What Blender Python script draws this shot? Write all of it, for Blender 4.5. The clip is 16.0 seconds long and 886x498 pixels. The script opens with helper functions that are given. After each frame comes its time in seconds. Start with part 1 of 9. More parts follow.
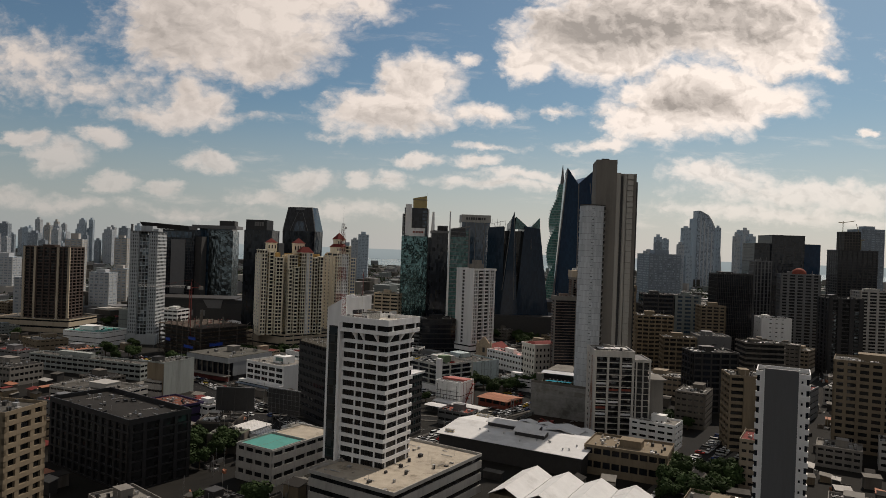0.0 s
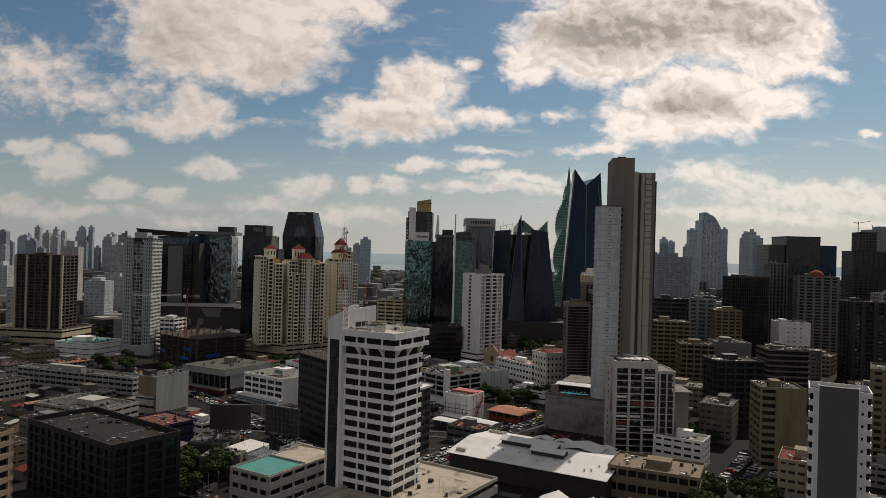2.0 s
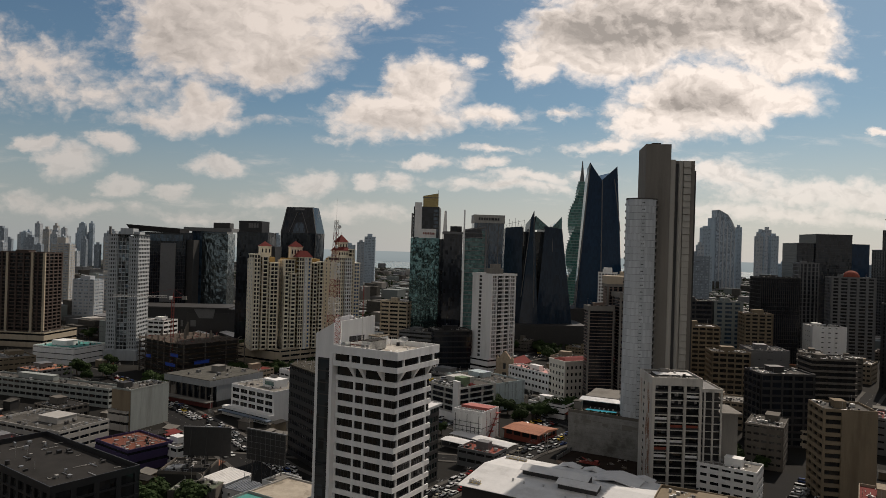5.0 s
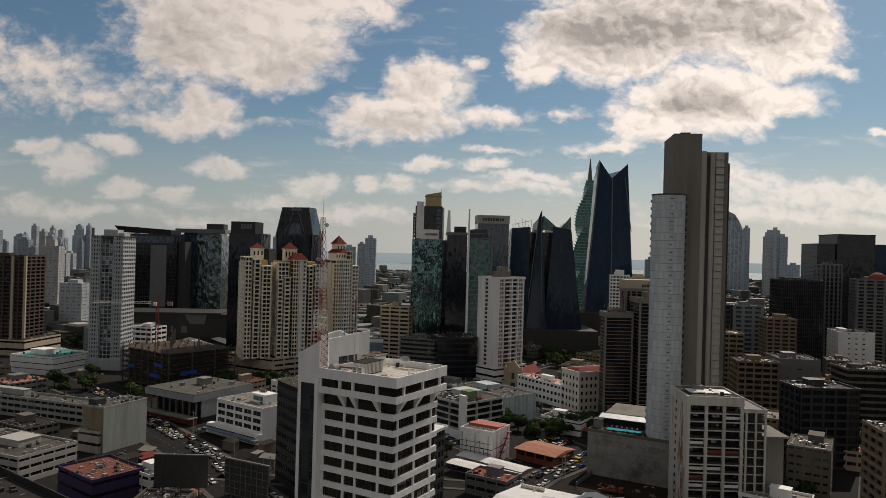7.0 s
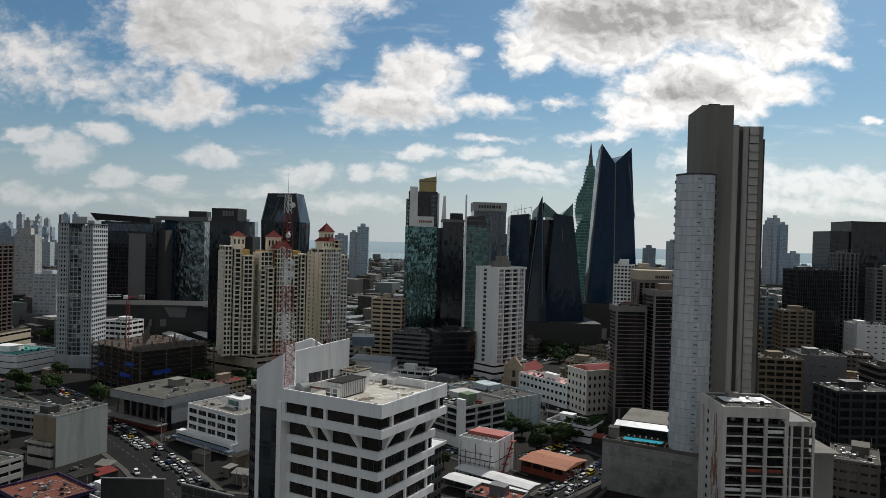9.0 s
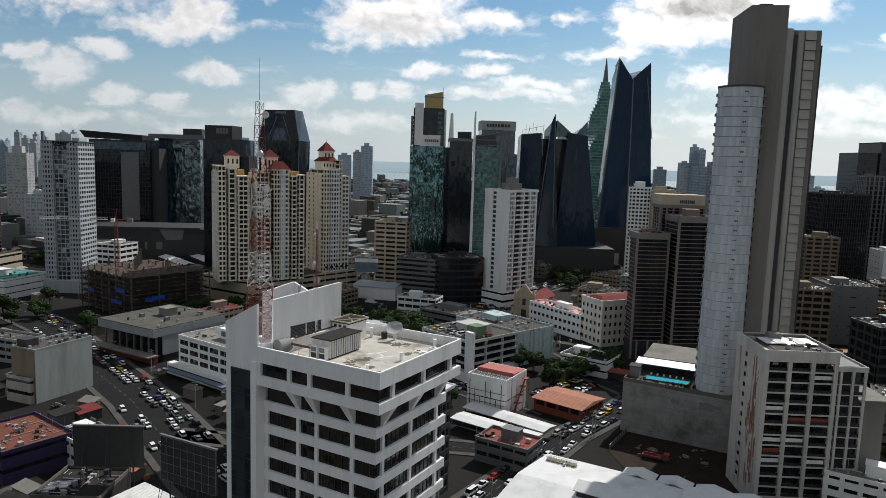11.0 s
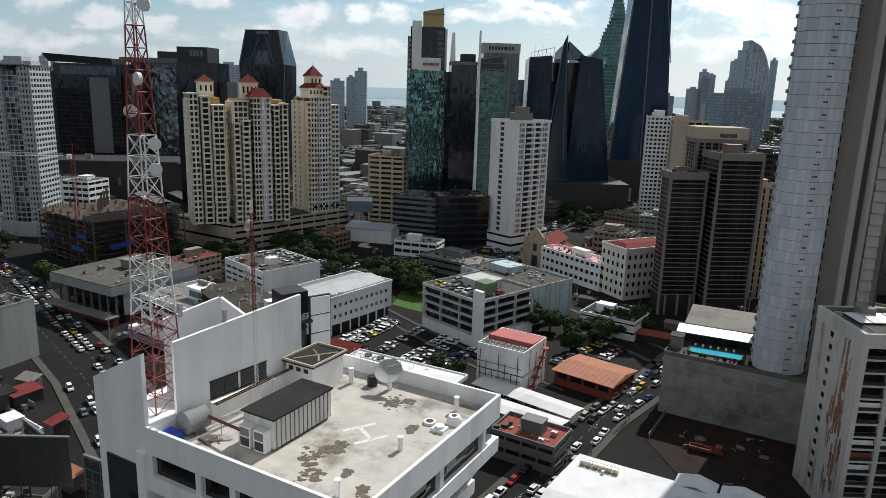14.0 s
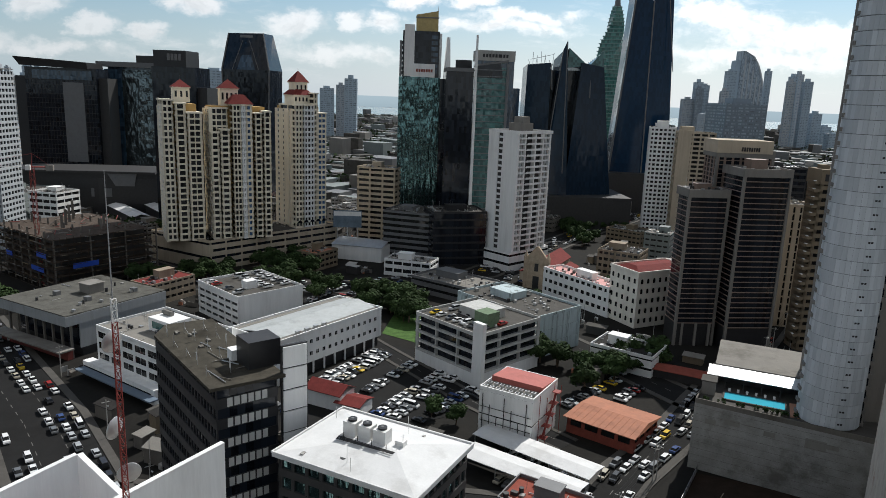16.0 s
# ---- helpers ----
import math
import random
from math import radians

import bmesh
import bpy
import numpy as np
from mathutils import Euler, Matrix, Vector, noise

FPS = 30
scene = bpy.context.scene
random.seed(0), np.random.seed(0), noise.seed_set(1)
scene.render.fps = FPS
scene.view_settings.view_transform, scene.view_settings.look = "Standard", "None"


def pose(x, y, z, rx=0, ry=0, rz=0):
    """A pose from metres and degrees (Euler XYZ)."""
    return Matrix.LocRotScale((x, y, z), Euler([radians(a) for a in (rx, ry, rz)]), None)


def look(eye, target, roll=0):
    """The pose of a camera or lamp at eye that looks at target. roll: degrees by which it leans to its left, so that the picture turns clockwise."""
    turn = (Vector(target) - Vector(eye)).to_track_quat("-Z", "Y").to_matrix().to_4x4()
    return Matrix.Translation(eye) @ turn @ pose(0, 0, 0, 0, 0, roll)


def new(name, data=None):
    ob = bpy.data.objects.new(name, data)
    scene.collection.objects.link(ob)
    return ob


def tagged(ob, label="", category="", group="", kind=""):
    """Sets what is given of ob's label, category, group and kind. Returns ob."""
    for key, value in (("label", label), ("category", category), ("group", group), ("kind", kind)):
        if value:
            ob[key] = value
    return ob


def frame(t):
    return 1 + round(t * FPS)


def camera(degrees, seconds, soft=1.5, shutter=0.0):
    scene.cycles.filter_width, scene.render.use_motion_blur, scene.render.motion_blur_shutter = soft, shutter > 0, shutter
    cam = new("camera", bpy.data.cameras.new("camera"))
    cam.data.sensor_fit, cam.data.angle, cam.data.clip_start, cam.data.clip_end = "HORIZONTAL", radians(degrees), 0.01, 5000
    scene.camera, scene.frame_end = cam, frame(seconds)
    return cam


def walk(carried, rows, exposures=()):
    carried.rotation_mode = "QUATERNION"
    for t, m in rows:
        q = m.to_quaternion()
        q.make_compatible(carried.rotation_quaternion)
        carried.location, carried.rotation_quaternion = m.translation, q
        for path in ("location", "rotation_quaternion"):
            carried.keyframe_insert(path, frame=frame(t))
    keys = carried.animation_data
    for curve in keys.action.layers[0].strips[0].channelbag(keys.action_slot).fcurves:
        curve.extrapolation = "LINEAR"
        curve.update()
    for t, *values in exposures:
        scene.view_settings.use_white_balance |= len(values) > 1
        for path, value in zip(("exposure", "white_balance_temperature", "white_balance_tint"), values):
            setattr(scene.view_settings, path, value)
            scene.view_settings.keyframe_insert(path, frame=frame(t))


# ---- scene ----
cam = camera(64.5, 16.0, soft=0.45)
PATH = [
    (0, (1.149, -88.476, 93.104), (1.243, -86.478, 93.101), 2.1),
    (0.5, (0.3, -82.974, 93.165), (0.39, -80.976, 93.167), 1.9),
    (1, (-0.366, -77.423, 93.233), (-0.277, -75.425, 93.245), 1.6),
    (1.5, (-0.708, -71.794, 93.317), (-0.619, -69.796, 93.33), 1.6),
    (2, (-0.771, -65.921, 93.4), (-0.683, -63.922, 93.409), 1.6),
    (2.5, (-0.779, -59.62, 93.472), (-0.694, -57.622, 93.478), 1.6),
    (3, (-0.771, -52.872, 93.527), (-0.688, -50.874, 93.53), 1.6),
    (3.5, (-0.819, -45.675, 93.566), (-0.739, -43.676, 93.568), 1.5),
    (4, (-0.925, -38.019, 93.605), (-0.847, -36.02, 93.606), 1.6),
    (6.5, (-1.359, 2.682, 93.916), (-1.291, 4.68, 93.921), 1.7),
    (7, (-1.429, 10.77, 93.913), (-1.361, 12.769, 93.919), 1.6),
    (7.5, (-1.389, 18.717, 93.846), (-1.325, 20.716, 93.851), 1.7),
    (8, (-1.267, 34.665, 93.611), (-1.183, 36.664, 93.601), 1.5),
    (8.5, (-1.091, 41.453, 93.599), (-1.004, 43.451, 93.586), 1.5),
    (11, (-1.313, 72.864, 93.619), (-1.235, 74.847, 93.368), 1.8),
    (11.5, (-1.294, 79.943, 93.742), (-1.217, 81.91, 93.39), 1.7),
    (12, (-1.437, 87.442, 93.881), (-1.358, 89.389, 93.431), 1.8),
    (12.5, (-1.742, 95.058, 93.985), (-1.661, 96.999, 93.507), 1.9),
    (13, (-2.06, 102.695, 93.992), (-1.975, 104.636, 93.52), 2.0),
    (13.5, (-2.324, 110.225, 93.941), (-2.237, 112.169, 93.479), 1.9),
    (14, (-2.434, 117.697, 93.879), (-2.342, 119.643, 93.427), 1.8),
    (14.5, (-2.659, 125.074, 93.751), (-2.562, 127.021, 93.307), 1.8),
    (15, (-3.106, 132.178, 93.573), (-3.002, 134.127, 93.136), 1.9),
    (15.5, (-3.383, 139.278, 93.392), (-3.27, 141.228, 92.96), 2.1),
    (16, (-3.403, 146.394, 93.229), (-3.283, 148.344, 92.801), 2.2),
]
walk(cam, [(t, look(eye, target, roll)) for t, eye, target, roll in PATH],
     exposures=[(0, -0.60, 6900, 13), (7.5, -0.60, 6880, 13), (8, -0.52, 6300, 8), (8.7, -0.42, 6100, 7), (11, -0.14, 6050, 8), (12, -0.02, 6000, 8), (16, 0.02, 6000, 8)])

# ---------------------------------------------------------------- world, sun
SUN_AZ, SUN_EL = 37.0, 45.0          # degrees from +y towards +x, and above the horizon


def build_world():
    w = bpy.data.worlds.new("sky")
    scene.world = w
    w.use_nodes = True
    nt = w.node_tree
    nt.nodes.clear()
    N, L = nt.nodes.new, nt.links.new

    def m(op, a, b=None, c=None, clamp=False):
        n = N("ShaderNodeMath")
        n.operation, n.use_clamp = op, clamp
        for i, s in enumerate((a, b, c)):
            if s is None:
                continue
            if isinstance(s, (int, float)):
                n.inputs[i].default_value = s
            else:
                L(s, n.inputs[i])
        return n.outputs[0]

    def mix(f, a, b):
        n = N("ShaderNodeMix")
        n.data_type = "RGBA"
        for i, s in ((0, f), (6, a), (7, b)):
            if isinstance(s, (int, float)):
                n.inputs[i].default_value = s
            elif isinstance(s, tuple):
                n.inputs[i].default_value = (*s, 1)
            else:
                L(s, n.inputs[i])
        return n.outputs[2]

    def step(x, lo, hi):
        n = N("ShaderNodeMapRange")
        n.interpolation_type = "SMOOTHSTEP"
        L(x, n.inputs[0])
        n.inputs[1].default_value, n.inputs[2].default_value = lo, hi
        return n.outputs[0]

    sky = N("ShaderNodeTexSky")
    sky.sky_type, sky.sun_disc = "NISHITA", False
    sky.sun_elevation, sky.sun_rotation = radians(SUN_EL), radians(SUN_AZ)
    sky.air_density, sky.dust_density, sky.ozone_density = 1.0, 0.8, 1.2
    co = N("ShaderNodeTexCoord")
    sep = N("ShaderNodeSeparateXYZ")
    L(co.outputs["Generated"], sep.inputs[0])
    x, y, z = sep.outputs
    ahead = m("MAXIMUM", y, 0.05)
    u, v = m("DIVIDE", x, ahead), m("DIVIDE", z, ahead)
    uv = N("ShaderNodeCombineXYZ")
    L(u, uv.inputs[0]), L(v, uv.inputs[1])

    def fbm(vec, scale, detail, rough, stretch=1.0):
        mp = N("ShaderNodeVectorMath")
        mp.operation = "MULTIPLY"
        L(vec, mp.inputs[0])
        mp.inputs[1].default_value = (1, stretch, 1)
        n = N("ShaderNodeTexNoise")
        L(mp.outputs[0], n.inputs["Vector"])
        n.inputs["Scale"].default_value, n.inputs["Detail"].default_value, n.inputs["Roughness"].default_value = scale, detail, rough
        return n
    # billowing edges: the cloud field is pushed about by turbulence
    big, fine = fbm(uv.outputs[0], 9, 5, 0.6, 1.5), fbm(uv.outputs[0], 42, 6, 0.62, 1.5)

    def vec(op, a, b):
        n = N("ShaderNodeVectorMath")
        n.operation = op
        L(a, n.inputs[0])
        if isinstance(b, tuple):
            n.inputs[1].default_value = b
        else:
            L(b, n.inputs[1])
        return n.outputs[0]

    def push(n, k):
        return vec("MULTIPLY", vec("SUBTRACT", n.outputs["Color"], (0.5, 0.5, 0.5)), (k, k * 0.6, 0))
    p = vec("ADD", vec("ADD", uv.outputs[0], push(big, 0.10)), push(fine, 0.018))

    # centre, half width and height, and density of each cloud, as slopes from the eye
    HIGH = [
        (-0.325, 0.305, 0.105, 0.085, 1.2), (-0.215, 0.285, 0.105, 0.063, 1.2), (-0.248, 0.348, 0.177, 0.064, 1.2), (-0.081, 0.343, 0.060, 0.031, 0.7),
        (-0.002, 0.229, 0.066, 0.042, 1.2), (-0.037, 0.192, 0.090, 0.039, 1.2), (0.100, 0.197, 0.060, 0.019, 0.7), (0.252, 0.308, 0.121, 0.058, 1.4),
        (0.375, 0.359, 0.209, 0.085, 1.4), (0.518, 0.332, 0.093, 0.081, 1.4), (0.583, 0.272, 0.044, 0.011, 0.7), (0.163, 0.276, 0.047, 0.031, 1.1),
        (0.420, 0.231, 0.145, 0.048, 1.4), (0.338, 0.189, 0.089, 0.035, 1.2), (0.265, 0.155, 0.056, 0.010, 0.7), (0.529, 0.225, 0.048, 0.024, 1.1)]
    MIDDLE = [
        (-0.533, 0.249, 0.097, 0.036, 0.5), (-0.493, 0.207, 0.161, 0.028, 0.42), (-0.310, 0.188, 0.056, 0.034, 1.0), (-0.352, 0.170, 0.089, 0.019, 0.7),
        (-0.266, 0.175, 0.056, 0.009, 0.45), (-0.533, 0.134, 0.029, 0.015, 1.0), (-0.437, 0.138, 0.032, 0.017, 1.0), (-0.494, 0.107, 0.037, 0.027, 0.75),
        (-0.416, 0.079, 0.037, 0.017, 1.0), (-0.350, 0.073, 0.024, 0.012, 1.0), (-0.276, 0.104, 0.039, 0.019, 1.1), (0.066, 0.266, 0.016, 0.011, 0.5),
        (0.206, 0.201, 0.028, 0.010, 0.6), (0.670, 0.195, 0.016, 0.006, 0.7), (0.102, 0.149, 0.048, 0.006, 0.5), (-0.076, 0.158, 0.056, 0.013, 0.4)]
    LOW = [
        (-0.153, 0.082, 0.042, 0.016, 0.75), (-0.200, 0.062, 0.056, 0.014, 0.65), (-0.074, 0.089, 0.024, 0.016, 0.9), (-0.034, 0.091, 0.024, 0.019, 0.9),
        (0.001, 0.124, 0.044, 0.010, 0.85), (0.086, 0.129, 0.032, 0.010, 0.85), (0.160, 0.110, 0.097, 0.010, 0.7), (0.119, 0.095, 0.121, 0.011, 0.65),
        (0.440, 0.121, 0.076, 0.024, 0.9), (0.592, 0.097, 0.209, 0.027, 0.75), (0.534, 0.064, 0.209, 0.016, 0.6), (-0.473, 0.044, 0.121, 0.011, 0.5),
        (-0.546, 0.050, 0.034, 0.016, 0.6), (-0.317, 0.039, 0.089, 0.010, 0.5), (-0.089, 0.050, 0.097, 0.012, 0.5)]
    BEYOND = [(-0.690, 0.268, 0.122, 0.057, 1.0), (0.845, 0.296, 0.139, 0.076, 1.0), (-0.037, 0.476, 0.174, 0.057, 1.0), (0.413, 0.485, 0.208, 0.066, 1.2), (-0.429, 0.461, 0.191, 0.057, 1.0)]
    THICK = [(0.281, 0.325, 0.125, 0.034, 1.0), (0.391, 0.222, 0.062, 0.014, 0.7), (-0.365, 0.270, 0.060, 0.050, 0.45), (-0.150, 0.250, 0.080, 0.022, 0.45), (0.0, 0.170, 0.070, 0.014, 0.4), (0.45, 0.345, 0.09, 0.03, 0.5)]

    def lobes(q, items, soft):
        out = None
        for cu, cv, ru, rv, weight in items:
            ln = N("ShaderNodeVectorMath")
            ln.operation = "LENGTH"
            L(vec("MULTIPLY", vec("SUBTRACT", q, (cu, cv, 0)), (1 / ru, 1 / rv, 0)), ln.inputs[0])
            val = m("MULTIPLY", m("SUBTRACT", 1.15, ln.outputs["Value"]), weight)
            out = val if out is None else m("SMOOTH_MAX", out, val, soft)
        return out
    field = lobes(p, HIGH + MIDDLE + LOW + BEYOND, 0.16)
    calm = vec("ADD", uv.outputs[0], push(big, 0.05))
    heavy = lobes(calm, THICK, 0.35)

    def puffs(q, scale):
        n = N("ShaderNodeTexVoronoi")
        n.feature, n.voronoi_dimensions, n.normalize = "SMOOTH_F1", "2D", True
        L(vec("MULTIPLY", q, (1, 1.3, 1)), n.inputs["Vector"])
        n.inputs["Scale"].default_value, n.inputs["Detail"].default_value, n.inputs["Roughness"].default_value = scale, 3.0, 0.55
        n.inputs["Smoothness"].default_value = 0.35
        return n.outputs["Distance"]
    heap = puffs(p, 24)
    relief = m("SUBTRACT", puffs(vec("ADD", p, (0.006, 0.009, 0)), 24), heap)
    # unseen grey clouds over the rest of the sky, added to shape ambient light
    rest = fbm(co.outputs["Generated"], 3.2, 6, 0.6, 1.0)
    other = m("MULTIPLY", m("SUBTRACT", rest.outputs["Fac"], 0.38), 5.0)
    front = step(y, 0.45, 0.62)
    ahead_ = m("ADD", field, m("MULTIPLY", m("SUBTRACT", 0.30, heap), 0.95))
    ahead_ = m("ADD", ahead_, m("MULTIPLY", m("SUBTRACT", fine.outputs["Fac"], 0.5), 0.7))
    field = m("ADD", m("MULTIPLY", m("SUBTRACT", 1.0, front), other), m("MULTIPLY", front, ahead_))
    wisp = fbm(uv.outputs[0], 7, 7, 0.65, 4.5)
    cover = m("MULTIPLY", step(field, -0.10, 0.62), m("ADD", 0.50, m("MULTIPLY", step(z, 0.03, 0.20), 0.50)))
    thin = m("MULTIPLY", step(wisp.outputs["Fac"], 0.53, 0.80), 0.45)
    cover = m("MAXIMUM", cover, thin)
    billow = fbm(p, 15, 5, 0.55, 1.4)
    deep = m("ADD", m("MULTIPLY", step(heavy, -0.9, 1.1), 0.95), m("MULTIPLY", step(field, 0.2, 2.0), 0.16))
    deep = m("ADD", deep, m("MULTIPLY", m("SUBTRACT", billow.outputs["Fac"], 0.5), 0.65))
    core = m("SUBTRACT", m("MULTIPLY", deep, step(field, 0.0, 0.9)), m("MULTIPLY", relief, 1.6), clamp=True)
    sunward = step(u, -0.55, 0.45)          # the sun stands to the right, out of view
    # clouds out of view stay dim and near neutral to tone the ambient
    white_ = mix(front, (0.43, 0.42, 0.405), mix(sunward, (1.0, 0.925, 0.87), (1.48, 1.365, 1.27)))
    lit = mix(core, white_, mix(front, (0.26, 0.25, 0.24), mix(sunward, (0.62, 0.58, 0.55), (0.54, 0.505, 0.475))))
    air = N("ShaderNodeVectorMath")
    air.operation = "SCALE"
    tint = N("ShaderNodeVectorMath")
    tint.operation = "MULTIPLY"
    L(sky.outputs[0], tint.inputs[0])
    tint.inputs[1].default_value = (0.76, 1.0, 1.08)
    L(tint.outputs[0], air.inputs[0])
    air.inputs["Scale"].default_value = SKY_GAIN
    haze = step(z, 0.21, -0.02)
    base = mix(m("MULTIPLY", haze, 0.85), air.outputs[0], mix(sunward, (0.53, 0.575, 0.60), (0.90, 0.88, 0.86)))
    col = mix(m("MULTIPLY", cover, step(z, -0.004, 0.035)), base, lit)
    # the sea beyond the edge of the ground, below the horizon
    sea = mix(step(z, -0.05, -0.0045), (0.20, 0.27, 0.30), (0.42, 0.50, 0.53))
    col = mix(step(z, -0.0050, -0.0042), sea, col)
    bg = N("ShaderNodeBackground")
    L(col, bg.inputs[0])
    bg.inputs[1].default_value = 1.0
    out = N("ShaderNodeOutputWorld")
    L(bg.outputs[0], out.inputs[0])


SKY_GAIN = 0.078
build_world()
sun_data = bpy.data.lights.new("sun", "SUN")
sun_data.energy, sun_data.angle, sun_data.color = 4.8, radians(0.6), (1.0, 0.92, 0.82)
sun = new("sun", sun_data)
_s = Vector((math.sin(radians(SUN_AZ)) * math.cos(radians(SUN_EL)), math.cos(radians(SUN_AZ)) * math.cos(radians(SUN_EL)), math.sin(radians(SUN_EL))))
sun.matrix_world = look(_s * 900, (0, 0, 0))

# ---------------------------------------------------------------- materials
MATS = {}


def mat(name, col, rough=0.85, metal=0.0, var=0.25, scale=0.6, fine=6.0, bump=0.15, spec=0.4, stain=0.0, pieces=0.0, streak=False, emit=None, stain_col=None):
    """Procedural paint, plaster, stone or glass: broad blotches, fine grain, relief and, if asked, weather stains."""
    if name in MATS:
        return MATS[name]
    mt = bpy.data.materials.new(name)
    MATS[name] = mt
    mt.use_nodes = True
    nt = mt.node_tree
    N, L = nt.nodes.new, nt.links.new
    b = nt.nodes["Principled BSDF"]
    co = N("ShaderNodeTexCoord")
    mp = N("ShaderNodeMapping")
    L(co.outputs["Object"], mp.inputs[0])
    if streak:
        mp.inputs["Scale"].default_value = (1, 1, 0.12)
    n1, n2 = N("ShaderNodeTexNoise"), N("ShaderNodeTexNoise")
    for n, s, d in ((n1, scale, 6), (n2, fine, 4)):
        L(mp.outputs[0], n.inputs["Vector"])
        n.inputs["Scale"].default_value, n.inputs["Detail"].default_value, n.inputs["Roughness"].default_value = s, d, 0.62
    mr = N("ShaderNodeMapRange")
    add = N("ShaderNodeMath")
    add.operation = "MULTIPLY_ADD"
    L(n2.outputs["Fac"], add.inputs[0])
    add.inputs[1].default_value = 0.5
    L(n1.outputs["Fac"], add.inputs[2])
    L(add.outputs[0], mr.inputs[0])
    mr.inputs[1].default_value, mr.inputs[2].default_value = 0.45, 1.05
    mr.inputs[3].default_value, mr.inputs[4].default_value = 1 - var, 1 + var * 0.7
    last = mr.outputs[0]
    if pieces:
        oi = N("ShaderNodeObjectInfo")
        pr = N("ShaderNodeMapRange")
        L(oi.outputs["Random"], pr.inputs[0])
        pr.inputs[3].default_value, pr.inputs[4].default_value = 1 - pieces, 1 + pieces
        mu = N("ShaderNodeMath")
        mu.operation = "MULTIPLY"
        L(last, mu.inputs[0]), L(pr.outputs[0], mu.inputs[1])
        last = mu.outputs[0]
    vm = N("ShaderNodeVectorMath")
    vm.operation = "SCALE"
    vm.inputs[0].default_value = col
    L(last, vm.inputs["Scale"])
    out = vm.outputs[0]
    if stain:
        n3 = N("ShaderNodeTexNoise")
        L(mp.outputs[0], n3.inputs["Vector"])
        n3.inputs["Scale"].default_value, n3.inputs["Detail"].default_value, n3.inputs["Roughness"].default_value = scale * 0.35, 8, 0.7
        sr = N("ShaderNodeMapRange")
        sr.interpolation_type = "SMOOTHSTEP"
        L(n3.outputs["Fac"], sr.inputs[0])
        sr.inputs[1].default_value, sr.inputs[2].default_value, sr.inputs[4].default_value = 0.5, 0.68, stain
        mx = N("ShaderNodeMix")
        mx.data_type = "RGBA"
        L(sr.outputs[0], mx.inputs[0]), L(out, mx.inputs[6])
        mx.inputs[7].default_value = (*(stain_col or (col[0] * 0.32, col[1] * 0.3, col[2] * 0.27)), 1)
        out = mx.outputs[2]
    L(out, b.inputs["Base Color"])
    b.inputs["Metallic"].default_value = metal
    b.inputs["Specular IOR Level"].default_value = min(spec, 0.12) if rough >= 0.85 else spec
    rr = N("ShaderNodeMapRange")
    L(n1.outputs["Fac"], rr.inputs[0])
    rr.inputs[3].default_value, rr.inputs[4].default_value = max(0.02, rough - 0.1), min(1, rough + 0.08)
    L(rr.outputs[0], b.inputs["Roughness"])
    if bump:
        bp = N("ShaderNodeBump")
        bp.inputs["Strength"].default_value, bp.inputs["Distance"].default_value = bump, 0.05
        L(n2.outputs["Fac"], bp.inputs["Height"])
        L(bp.outputs[0], b.inputs["Normal"])
    if emit:
        b.inputs["Emission Color"].default_value = (*emit[:3], 1)
        b.inputs["Emission Strength"].default_value = emit[3]
    return mt


